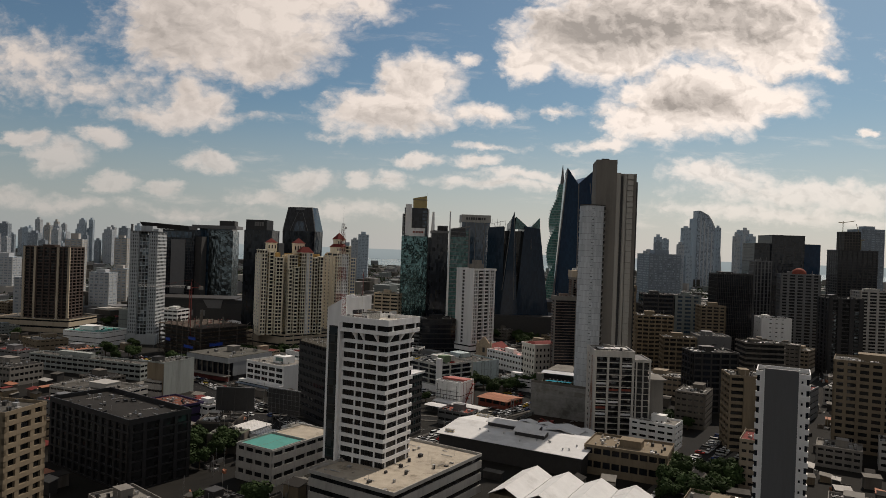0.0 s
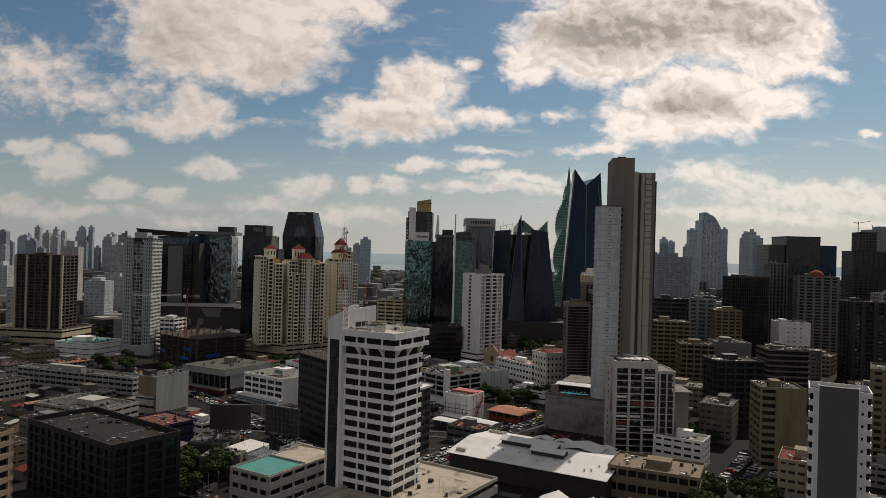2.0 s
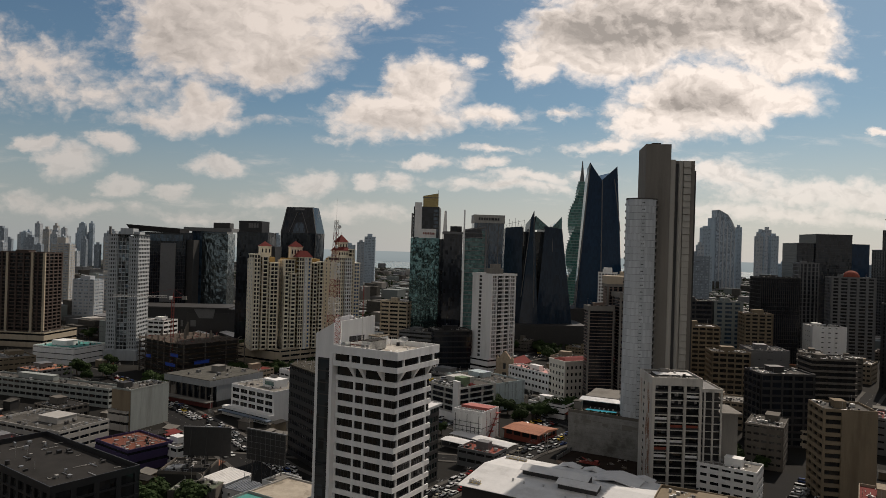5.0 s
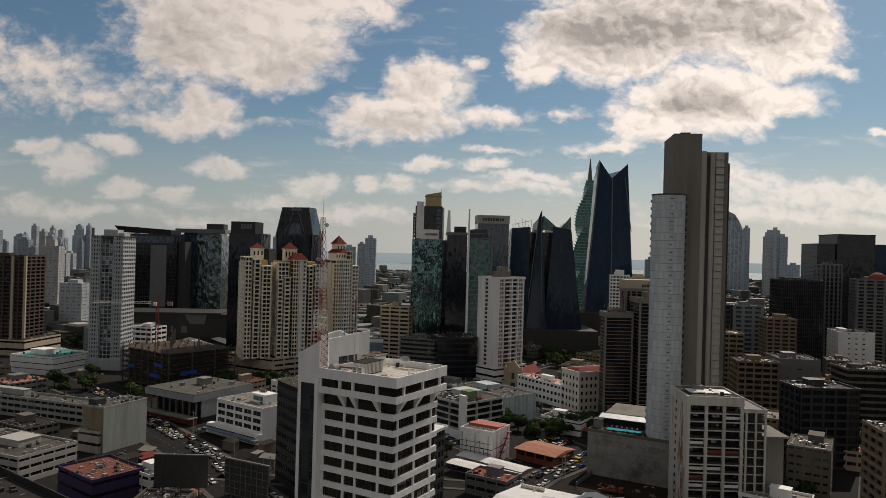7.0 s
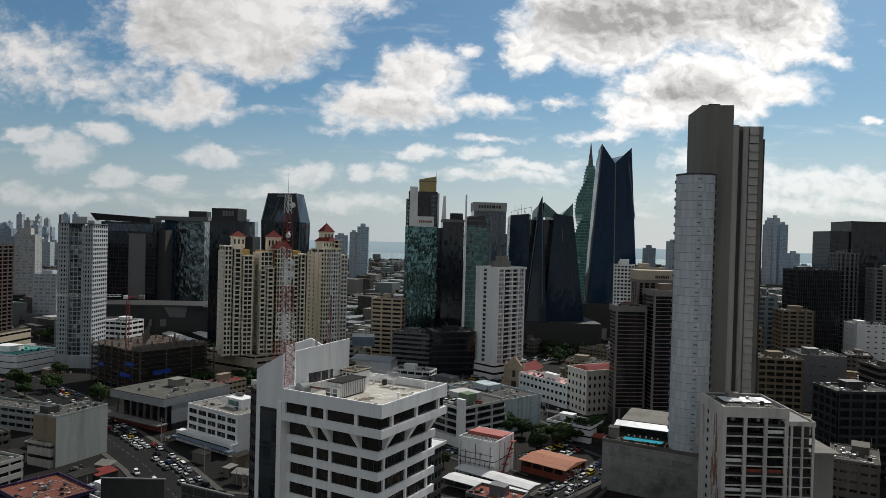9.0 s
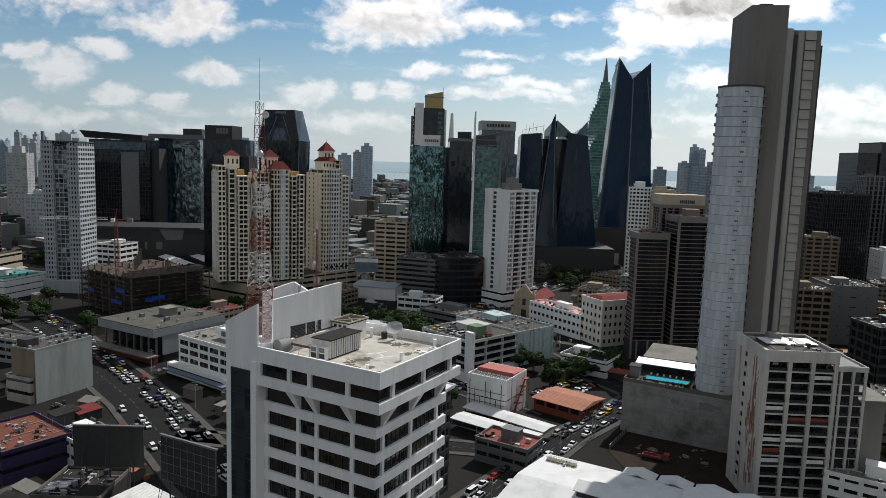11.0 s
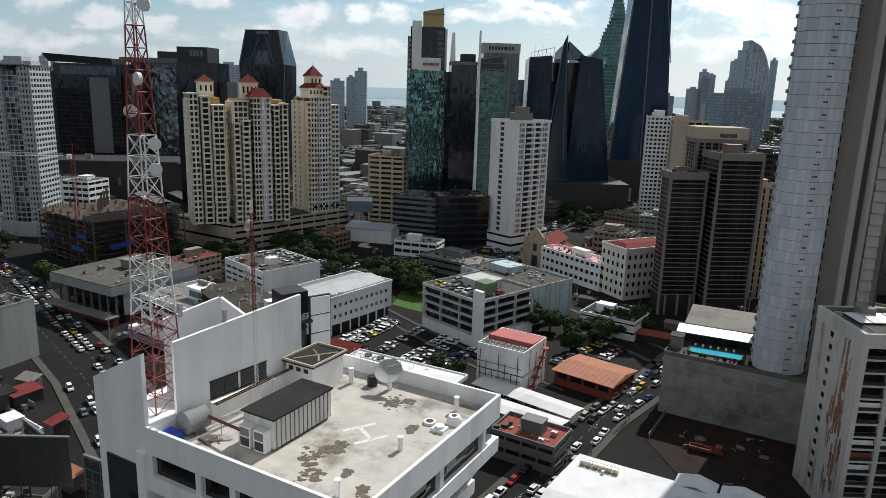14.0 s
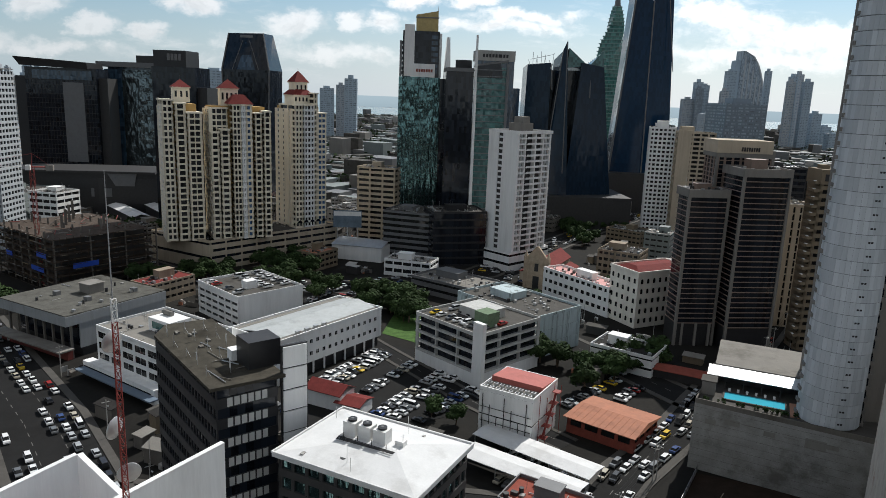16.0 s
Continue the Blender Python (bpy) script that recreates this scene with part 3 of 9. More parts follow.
def ribbon(pts, width, off=0.0):
    """Outline of a strip of that width along a line."""
    left, right = [], []
    for i, p in enumerate(pts):
        a, b = Vector(pts[max(i - 1, 0)]), Vector(pts[min(i + 1, len(pts) - 1)])
        d = (b - a).normalized()
        nrm = Vector((-d.y, d.x))
        c = Vector(p)
        left.append(tuple(c + nrm * (off + width / 2)))
        right.append(tuple(c + nrm * (off - width / 2)))
    return right + left[::-1]


ROADS = []


def road(name, pts, width, label, lanes=2, walk_w=2.2):
    ROADS.append((pts, width / 2 + walk_w))
    g = Geo()
    n = len(pts)
    o = ribbon(pts, width)
    for i in range(n - 1):
        g.quad([(*o[i], 0.10), (*o[i + 1], 0.10), (*o[2 * n - 2 - i], 0.10), (*o[2 * n - 1 - i], 0.10)])
    ob = tagged(new(name, g.mesh(name, ASPHALT)), label, "road", kind="structure")
    # broken lane lines and kerbed pavements
    lines = Geo()
    for k in range(1, lanes):
        off = -width / 2 + k * width / lanes
        for i in range(n - 1):
            a, b = Vector(pts[i]), Vector(pts[i + 1])
            d = (b - a).normalized()
            nr = Vector((-d.y, d.x))
            s, ln = 0.0, (b - a).length
            while s + 2.5 < ln:
                p, q = a + d * s + nr * off, a + d * (s + 2.5) + nr * off
                lines.quad([(*(p + nr * 0.09), 0.13), (*(p - nr * 0.09), 0.13), (*(q - nr * 0.09), 0.13), (*(q + nr * 0.09), 0.13)])
                s += 6.0
    if lines.f:
        tagged(part("lane_marking", lines, LINE, ob), kind="stuff")
    if walk_w:
        for side in (-1, 1):
            o = ribbon(pts, walk_w, side * (width / 2 + walk_w / 2))
            g = Geo()
            for i in range(n - 1):
                q = [o[i], o[i + 1], o[2 * n - 2 - i], o[2 * n - 1 - i]]
                g.loft([(*p, 0.0) for p in q], [(*p, 0.26) for p in q])
            tagged(new("pavement", g.mesh("pavement", PAVE)), "worn grey concrete pavement with a kerb beside the road", "pavement", kind="structure")
    return ob


road("road", [(-14, 214), (13, 250), (38, 283), (55, 306), (79, 331), (93, 349), (135, 400), (190, 470), (300, 560)], 10.5, "narrow asphalt street lined with parked cars")
road("road", [(-320, 560), (-190, 440), (-140, 378), (-103, 333), (-80, 300), (-58, 268), (-30, 236), (-14, 214)], 21, "wide asphalt avenue with queuing traffic", 3)
road("road", [(-80, 300), (-40, 292), (-5, 297), (35, 290)], 8, "asphalt side street between the buildings", 2)
road("road", [(-60, 440), (-20, 410), (20, 350), (44, 322)], 7, "asphalt lane beside the car park", 2, 1.4)
road("road", [(-330, 640), (-190, 560), (-100, 478), (-30, 478), (40, 512), (130, 640), (260, 800)], 18, "broad dark avenue below the skyline", 4)
road("road", [(93, 349), (60, 410), (30, 470), (10, 560), (0, 700)], 12, "asphalt street in front of the church", 2)
road("road", [(60, 120), (130, 215), (170, 262), (215, 330), (330, 470)], 11, "asphalt street between apartment blocks", 2)
sheet("parking_lot", [(-40, 338), (-18, 322), (34, 352), (16, 386), (-8, 400)], 0.08, ASPHALT, "dark asphalt car park full of cars", "car park")
sheet("parking_lot", [(30, 470), (62, 510), (118, 640), (60, 660), (22, 560)], 0.08, ASPHALT, "asphalt car park beyond the church", "car park")
sheet("parking_lot", [(118, 215), (150, 205), (190, 262), (160, 285)], 0.08, ASPHALT, "asphalt car park between buildings", "car park")
sheet("parking_lot", [(-62, 455), (-30, 430), (-4, 470), (-36, 500)], 0.08, ASPHALT, "asphalt car park below the towers", "car park")
sheet("lawn", [(-10, 412), (3, 402), (14, 440), (-4, 446)], 0.12, GRASS, "small bright green lawn", "grass")

# ---------------------------------------------------------------- skyline towers
def glass_tower(name, label, x1, y1, x2, y2, depth, h, gl, floors=0, fin=None, top=None, taper=0.0, base=0.0, basemat=CHAR, crown=0.0):
    ang, w = site(x1, y1, x2, y2)
    root = thing(name, label, "skyscraper", x1, y1, 0, ang)
    t = taper
    low = [(0, 0, base), (w, 0, base), (w, depth, base), (0, depth, base)]
    high = [(t, t, h), (w - t, t, h), (w - t, depth - t, h), (t, depth - t, h)]
    part("curtain_wall", Geo().loft(low, high), gl, root)
    if base:
        part("podium", Geo().box(-3, -3, 0, w + 3, depth + 3, base), basemat, root)
    if floors:
        g = Geo()
        for i in range(1, floors):
            f = i / floors
            z, s = base + (h - base) * f, t * f
            g.box(s - 0.12, s - 0.12, z, w - s + 0.12, depth - s + 0.12, z + 0.35)
        tagged(part("floor_edge", g, fin or CHAR, root), kind="stuff")
    if crown:
        part("crown", Geo().box(w * 0.2, depth * 0.2, h, w * 0.8, depth * 0.8, h + crown), basemat, root)
    else:
        part("roof", Geo().box(t - 0.2, t - 0.2, h, w - t + 0.2, depth - t + 0.2, h + 0.6), top or CHAR, root)
    return root


# tower with the gold crown
r = thing("office_tower", "slender teal mirror-glass office tower with white shaft and gold crown", "skyscraper", -7.3, 592, 0, 0)
part("glass_shaft", Geo().box(0, 0, 12, 25.5, 24, 103.5), G_TEAL, r, "wavy teal mirror glass")
part("dark_flank", Geo().box(25.5, 2, 0, 30.5, 22, 103), G_BLACK, r, "black glass flank")
part("podium", Geo().box(-2, -2, 0, 33, 26, 12), CHAR, r)
g = Geo()
for i in range(1, 26):
    g.box(-0.1, -0.1, 12 + i * 3.6, 25.6, 24.1, 12.16 + i * 3.6)
for i in range(1, 10):
    g.box(i * 2.6 - 0.06, -0.12, 12, i * 2.6 + 0.06, 0, 103)
tagged(part("floor_edge", g, BLACK, r), kind="stuff")
part("upper_shaft", Geo().box(2, 2, 103.5, 24.5, 22, 131), G_BLACK, r)
part("white_fin", Geo().box(3.0, 0.6, 104, 9.2, 22.3, 134.5), WHITE, r, "white rendered shaft")
part("side_fin", Geo().box(0.2, 1.6, 104, 1.6, 21, 125), GREYP, r)
for i in range(7):
    part("louvre_band", Geo().box(1.6, 1.4, 105 + i * 3, 3.0, 21, 106.6 + i * 3), G_DARK, r)
part("ledge", Geo().box(7, -0.6, 103.5, 22, 3, 111.5), WHITE, r)
g = Geo()
for i in range(7):
    g.box(10.5 + i * 1.5, -0.75, 106.6, 11.6 + i * 1.5, -0.6, 108.4)
part("sign_bars", g, BRICK, r)
part("side_shaft", Geo().box(24.0, 3, 103.5, 26.0, 19, 130), WHITE, r)
for i in range(7):
    part("slot_window", Geo().box(19.6, 1.8, 106 + i * 3.4, 23.6, 2.2, 108.2 + i * 3.4), G_BLUE, r)
part("wedge_wing", Geo().loft([(28.0, 2, 103), (32.0, 2, 103), (32.0, 16, 103), (28.0, 16, 103)], [(29.2, 2, 128), (31, 2, 128), (31, 10, 128), (29.2, 10, 128)]), WHITE, r)
part("crown", Geo().loft([(10.2, 2.4, 131), (23.5, 2.4, 131), (23.5, 16, 131), (10.2, 16, 131)], [(10.0, 2.2, 140.4), (23.3, 2.2, 143), (23.3, 16, 143), (10.0, 16, 140.4)]), GOLD, r, "gold-coloured crown panel")
part("crown_rail", Geo().box(9.6, 2.0, 138.6, 23.8, 2.2, 139.3), GREYP, r)
part("mast", Geo().bar((23.2, 2.4, 142), (23.2, 2.4, 146), 0.12), STEEL, r)
# tower with the white blade
r = thing("office_tower", "dark green-black office tower with a tall white blade and banded glass", "skyscraper", 20.5, 564, 0, 0)
part("dark_shaft", Geo().box(0, 2, 0, 16, 26, 107), G_BLACK, r)
part("cap", Geo().box(-0.4, 1.6, 107, 16.2, 26.4, 109), GREYP, r)
part("sea_green_shaft", Geo().box(17.7, 0.3, 10, 35.8, 22, 110), G_SEA, r)
g = Geo()
for i in range(27):
    g.box(17.5, 0.0, 12 + i * 3.7, 36.0, 22.2, 12.5 + i * 3.7)
tagged(part("floor_line", g, GREYP, r), kind="stuff")
part("corner_fin", Geo().box(34.8, -0.4, 10, 36.3, 1, 112), GREYP, r)
part("podium", Geo().box(-4, -4, 0, 38, 28, 9.8), CHAR, r)
part("blade", Geo().loft([(15.8, -1.5, 0), (17.9, -1.5, 0), (17.9, 5, 0), (15.8, 5, 0)], [(16.6, -1, 127.5), (17.6, -1, 127.5), (17.6, 2, 127.5), (16.6, 2, 127.5)]), WHITE, r, "tapering white blade")
part("dark_gable", Geo().loft([(18, 0.2, 104), (33, 0.2, 104), (33, 20, 104), (18, 20, 104)], [(18, 0.2, 110.5), (31, 0.2, 114), (31, 20, 114), (18, 20, 110.5)]), G_BLACK, r)
part("crown_frame", Geo().loft([(17.8, -0.2, 110.4), (35.9, -0.2, 113.2), (35.9, 21, 113.2), (17.8, 21, 110.4)], [(17.8, -0.2, 111.4), (35.9, -0.2, 114.4), (35.9, 21, 114.4), (17.8, 21, 111.4)]), GREYP, r)
part("drum", Geo().cyl(11, 15, 109, 114, 5, 20), BLACK, r)
part("roof", Geo().box(1, 3, 108.9, 16, 25, 109.2), GREY_ROOF, r)
# glass block with the pale head band
r = thing("bank_tower", "blue glass office block with a pale head band", "skyscraper", 78.5, 972, 0, 2)
part("curtain_wall", Geo().box(0, 0, 0, 43, 34, 140), G_BLUE, r)
part("side_wing", Geo().box(43, 6, 0, 52, 34, 104), G_BLUE, r)
part("head_band", Geo().box(-0.6, -0.6, 133.5, 43.6, 34.6, 145), WHITE_DULL, r)
for i in range(1, 4):
    part("corner_fin", Geo().box(i * 14 - 8, -0.7, 0, i * 14 - 7, 0, 133), GREYP, r)
g = Geo()
for i in range(9):
    g.box(6 + i * 3.6 - (1.8 if i > 5 else 0), -0.9, 137.3, 8.4 + i * 3.6 - (1.8 if i > 5 else 0), -0.6, 141)
part("sign_bars", g, BLACK, r)


def shard(name, label, pts, tops, mt, extra=()):
    """Faceted glass tower: outline on the ground, and an outline with a height for each corner at the top."""
    cx = sum(p[0] for p in pts) / len(pts)
    cy = sum(p[1] for p in pts) / len(pts)
    root = thing(name, label, "skyscraper", cx, cy)
    part("faceted_body", Geo().loft([(x - cx, y - cy, 0) for x, y in pts], [(x - cx, y - cy, z) for x, y, z in tops]), mt, root)
    for nm, g, mtl in extra:
        ob = part(nm, g, mtl, root)
        ob.location = (-cx, -cy, 0)
    return root


shard("glass_tower", "very tall navy glass tower with a notched pointed crown", [(172, 748), (200, 741), (231, 752), (229, 786), (180, 790)],
      [(188, 753, 196), (201, 750, 176), (220, 757, 193), (218, 780, 188), (190, 782, 180)], G_NAVY,
      [("white_edge", Geo().bar((174, 746.5, 30), (188, 752, 194), 0.8, 4).bar((201, 740, 20), (201.5, 749, 176), 0.55, 4).bar((223, 749, 120), (216, 753, 178), 0.4, 4), GREYP),
       ("crown_wedge", Geo().loft([(189, 754, 172), (203, 752, 168), (203, 768, 168), (189, 768, 172)], [(188, 753, 195.5), (201, 751, 177), (201, 766, 177), (188, 766, 190)]), G_BLUE),
       ("dark_base", Geo().box(150, 735, 0, 240, 790, 34), CHAR)])
r = thing("glass_tower", "broad navy-black glass tower of jagged slabs with a broken crown", "skyscraper", 84, 668, 0, 0)
SLATE = glass("blue_black_glass", (0.011, 0.024, 0.044), 0.09, 0.2, (1.6, 3.8), wob=0.12, var=0.2)
part("left_slab", Geo().loft([(0, 2, 24), (19, -3, 24), (20, 34, 24), (2, 34, 24)], [(1.5, 3, 117.5), (18, -1, 119), (19, 32, 118), (3, 32, 116)]), SLATE, r)
part("rear_body", Geo().loft([(3, 12, 24), (60, 10, 24), (59, 36, 24), (4, 36, 24)], [(6, 12, 114), (57, 10, 115), (56, 33, 114), (7, 33, 114)]), G_BLACK, r)
part("middle_blade", Geo().loft([(16, -6, 24), (34, -10, 24), (38, 26, 24), (18, 26, 24)], [(25.5, -2, 127), (28.5, -3.5, 135), (33, 20, 124), (24, 20, 122)]), SLATE, r)
part("right_slab", Geo().loft([(32, -8, 24), (70, 2, 24), (68, 34, 24), (36, 34, 24)], [(40, -3, 120), (58, 2.5, 117.5), (57, 32, 117), (38, 32, 119)]), SLATE, r)
part("crown_wedge", Geo().loft([(30, 0, 116), (45, 0, 118), (45, 18, 118), (30, 18, 116)], [(31, 0.5, 130), (42, 1, 121), (42, 16, 121), (31, 16, 128)]), G_SEA, r)
part("crown_wedge", Geo().loft([(47, 2, 117), (58, 3, 117), (57, 20, 117), (47, 20, 117)], [(48, 3, 119), (57.5, 3.5, 130), (57, 18, 126), (48, 18, 119)]), G_SEA, r)
for p, q in (((17.5, -5.6, 50), (26, -2.4, 127)), ((30, -8.6, 40), (28.4, -3.8, 134)), ((19.4, -2.6, 100), (18.3, -1.4, 118)), ((48, -1.5, 95), (47.6, 0, 116))):
    part("pale_edge", Geo().bar(p, q, 0.38), GREYP, r)
for k in range(9):
    x = 3 + k * 2.0
    part("crown_bar", Geo().bar((x, 2 - k * 0.3, 117), (x + (k % 3 - 1) * 1.2, 2, 121 + (k * 5 % 7)), 0.16), STEEL, r)
    part("crown_bar", Geo().bar((46 + k * 1.4, 3, 118), (46.5 + k * 1.4, 4, 121 + k * 0.9), 0.14), STEEL, r)
part("crown_bar", Geo().bar((3, 2, 121), (20, 0, 125), 0.16), STEEL, r)
part("dark_base", Geo().box(-14, -18, 0, 81, 37, 24), CHAR, r)
# twisted green tower
r = thing("twisted_tower", "green glass tower of twisting stacked floors with a spire", "skyscraper", 212.5, 894)
FLOOR_EDGE = mat("pale_green_floor_edge", (0.20, 0.32, 0.29), 0.5, var=0.2)
for i in range(51):
    z = i * 3.7
    hw = 20.0 if z < 118 else 20.0 - (z - 118) * 0.11 if z < 150 else max(4.2, 16.5 - (z - 150) * 0.32)
    a = radians(10 + 330 * i / 50)
    c, s = math.cos(a) * hw, math.sin(a) * hw
    ring4 = [(c, s), (-s, c), (-c, -s), (s, -c)]
    me = Geo().loft([(x * .93, y * .93, z) for x, y in ring4], [(x * .93, y * .93, z + 2.9) for x, y in ring4])
    me.loft([(x, y, z + 2.9) for x, y in ring4], [(x, y, z + 3.7) for x, y in ring4], 1)
    part("floor_plate", me, (G_GREEN, FLOOR_EDGE), r)
part("spire", Geo().loft([(-2.6, -2.6, 188.7), (2.6, -2.6, 188.7), (2.6, 2.6, 188.7), (-2.6, 2.6, 188.7)], [(-.3, -.3, 216), (.3, -.3, 216), (.3, .3, 216), (-.3, .3, 216)]), GREYP, r)
# gem-shaped tower behind the yellow flats
GEM_LOW = [(-137, 691), (-104, 680), (-99, 704), (-133, 716)]
GEM_MID = [(-138.5, 690), (-102, 678), (-97, 704), (-134, 717)]
GEM_TOP = [(-133.5, 693), (-107, 684), (-103, 701), (-130, 710)]


def gem(t, a, b, out=0.0):
    """Point on the front facet between the two heights: t up it, from the edge a to the edge b."""
    l, u = Vector(GEM_MID[0]), Vector(GEM_TOP[0])
    l2, u2 = Vector(GEM_MID[1]), Vector(GEM_TOP[1])
    p, q = l.lerp(u, t), l2.lerp(u2, t)
    v = p.lerp(q, a)
    return (v.x - 0.31 * out, v.y - 0.95 * out, 106 + 26 * t)


shard("glass_tower", "dark glass tower with chamfered gem-shaped top", GEM_LOW, [(x, y, 106) for x, y in GEM_MID], G_BLACK,
      [("gem_top", Geo().loft([(x, y, 106) for x, y in GEM_MID], [(x, y, 132) for x, y in GEM_TOP]), G_BLACK),
       ("blue_facet", Geo().loft([gem(0, 0.32, 0, 0.05), gem(0, 0.7, 0, 0.05), gem(0, 0.7, 0, -1), gem(0, 0.32, 0, -1)], [gem(0.75, 0.48, 0, 0.05), gem(0.75, 0.55, 0, 0.05), gem(0.75, 0.55, 0, -1), gem(0.75, 0.48, 0, -1)]), G_BLUE),
       ("pale_edge", Geo().bar((-138.7, 689.6, 106), (-133.7, 692.6, 132), 0.55), GREYP), ("pale_edge", Geo().bar((-102, 677.6, 106), (-107, 683.6, 132), 0.55), GREYP),
       ("pale_edge", Geo().bar((-137.2, 690.6, 30), (-138.7, 689.6, 106), 0.45), GREYP), ("pale_edge", Geo().bar((-104, 679.6, 30), (-102, 677.6, 106), 0.45), GREYP),
       ("facet_edge", Geo().bar(gem(0, 0.22, 0, 0.2), gem(0.8, 0.42, 0, 0.2), 0.3), GREYP), ("facet_edge", Geo().bar(gem(0, 0.78, 0, 0.2), gem(0.8, 0.6, 0, 0.2), 0.3), GREYP),
       ("sign_bar", Geo().loft([gem(0.88, 0.33, 0, 0.15), gem(0.88, 0.7, 0, 0.15), gem(0.88, 0.7, 0, -0.2), gem(0.88, 0.33, 0, -0.2)], [gem(0.95, 0.33, 0, 0.15), gem(0.95, 0.7, 0, 0.15), gem(0.95, 0.7, 0, -0.2), gem(0.95, 0.33, 0, -0.2)]), GREYP)])
# blank black hotel slab with a winged roof
r = thing("hotel_tower", "black glass hotel slab with grey centre panel and winged roof", "skyscraper", -300, 728, 0, -2)
part("slab", Geo().box(0, 0, 0, 55, 22, 103), G_BLACK, r)
part("side_slab", Geo().box(55, 4, 0, 62, 22, 96), CHAR, r)
g = Geo()
for i in range(1, 27):
    g.box(-0.08, -0.1, i * 3.6, 55.05, 0.0, i * 3.6 + 0.3)
for i in range(1, 23):
    g.box(i * 2.4 - 0.07, -0.14, 0, i * 2.4 + 0.07, 0.0, 94)
tagged(part("floor_edge", g, CHAR, r), kind="stuff")
part("centre_panel", Geo().box(29, -0.5, 30, 45, 0, 92), GREYP, r, "flat grey panel")
part("sky_lobby", Geo().box(6, -0.8, 94, 52, 20, 101), G_BLUE, r)
part("winged_roof", Geo().loft([(-2, -3, 104.0), (50, -3, 102.5), (50, 24, 102.5), (-2, 24, 104.0)], [(-6, -5, 110.5), (50, -4, 107.5), (50, 24, 107.5), (-6, 24, 110.5)]), BLACK, r)
part("stair_shaft", Geo().box(-9, 2, 0, 0, 20, 96), BLACK, r)
# its sloping black podium with a pale wedge
r = thing("hotel_podium", "long black podium with a pale wedge-shaped panel", "building", -290, 655, 0, 3)
part("hall", Geo().box(0, 0, 0, 150, 40, 30), BLACK, r)
part("wall_panel", Geo().box(70, -0.3, 8, 118, 0, 26), CHAR, r)
part("wedge", Geo().loft([(82, -1.2, 21), (95, -1.2, 21), (97, -1.2, 31), (76, -1.2, 31)], [(82, -0.4, 21), (95, -0.4, 21), (97, -0.4, 31), (76, -0.4, 31)]), GREYP, r)
part("canopy", Geo().box(10, -3, 30, 110, 40, 31.5), CHAR, r)
g = Geo()
for i, ww in enumerate((5, 6, 5, 6, 0, 2, 5)):
    if ww:
        g.ring(20 + i * 9, -0.9, 20 + i * 9 + ww, -0.35, 13, 19, 0.22)
part("sign_bars", g, GREYP, r)
# glassy neighbour with flat hat
r = thing("office_tower", "mirror-glass office tower with flat overhanging roof", "skyscraper", -252, 760, 0, 0)
part("curtain_wall", Geo().box(14, 0, 0, 42, 30, 104), G_MIRROR, r, "broken reflections in mirror glass")
part("blue_bay", Geo().box(0, -0.3, 0, 14, 30, 104), G_BLUE, r)
part("black_corner", Geo().box(-6, 6, 0, 0, 30, 98), G_BLACK, r)
part("hat", Geo().box(-6, -2, 106, 46, 32, 110), GREYP, r)
part("neck", Geo().box(2, 2, 104, 40, 28, 106), G_BLUE, r)
part("plant_room", Geo().box(24, 6, 110, 42, 22, 116), CHAR, r)
# black stepped tower
r = thing("office_tower", "near-black stepped office tower with small sign", "skyscraper", -161, 606, 0, -8)
part("shaft", Geo().box(0, 0, 0, 28, 22, 104), G_BLACK, r)
part("upper_step", Geo().box(1, 1, 104, 22, 20, 114), BLACK, r)
part("shoulder", Geo().box(28, 3, 0, 34, 20, 92), BLACK, r)
g = Geo()
for i in range(4):
    g.box(10 + i * 2.4, 0.6, 108, 11.8 + i * 2.4, 1, 112)
part("sign_bars", g, GREYP, r)
# white gridded apartment tower on the left
r = thing("apartment_tower", "tall pale blue-grey apartment tower with glassy balconied centre", "skyscraper", -241.5, 533, 0, -1)
claim(-241.5, 533, -1, 26, 24)
TOWERW = mat("pale_blue_grey_plaster", (0.40, 0.43, 0.45), 0.8, var=0.12, stain=0.2, streak=True)
G_SHIMMER = glass("glittering_balcony_glass", (0.12, 0.14, 0.15), 0.08, 0.6, (2.7, 3.0), wob=0.9, var=0.7, metal=0.7, tilt=0.35, wave=0.2)
storeys(r, 7.4, 22, 8, 90, 29, TOWERW, G_DARK, 0.46, 0.5, 4, 7, 0.85, x0=0, y0=0, joined=True)
storeys(r, 7.4, 22, 8, 89, 29, TOWERW, G_DARK, 0.46, 0.5, 4, 7, 0.85, x0=16.2, y0=0, joined=True)
storeys(r, 8.6, 20, 8, 87, 29, TOWERW, G_SHIMMER, 0.17, 0.7, 3, 0, 0.3, x0=7.5, y0=0.7, joined=True)
part("plinth", Geo().box(-1, -1, 0, 24.5, 23, 8), TOWERW, r)
part("roof", Geo().box(0, 0, 97.9, 23.6, 22, 98.4), GREYP, r)
part("roof_room", Geo().box(7, 5, 98.4, 17, 15, 103), TOWERW, r)
part("roof_room", Geo().box(18, 4, 97, 22.5, 14, 100.5), TOWERW, r)
part("roof_mast", Geo().box(-0.6, 2, 90, 1.0, 3.6, 104), GREYP, r)
BRICKBROWN = mat("brown_brick_cladding", (0.075, 0.052, 0.043), 0.8, var=0.2)
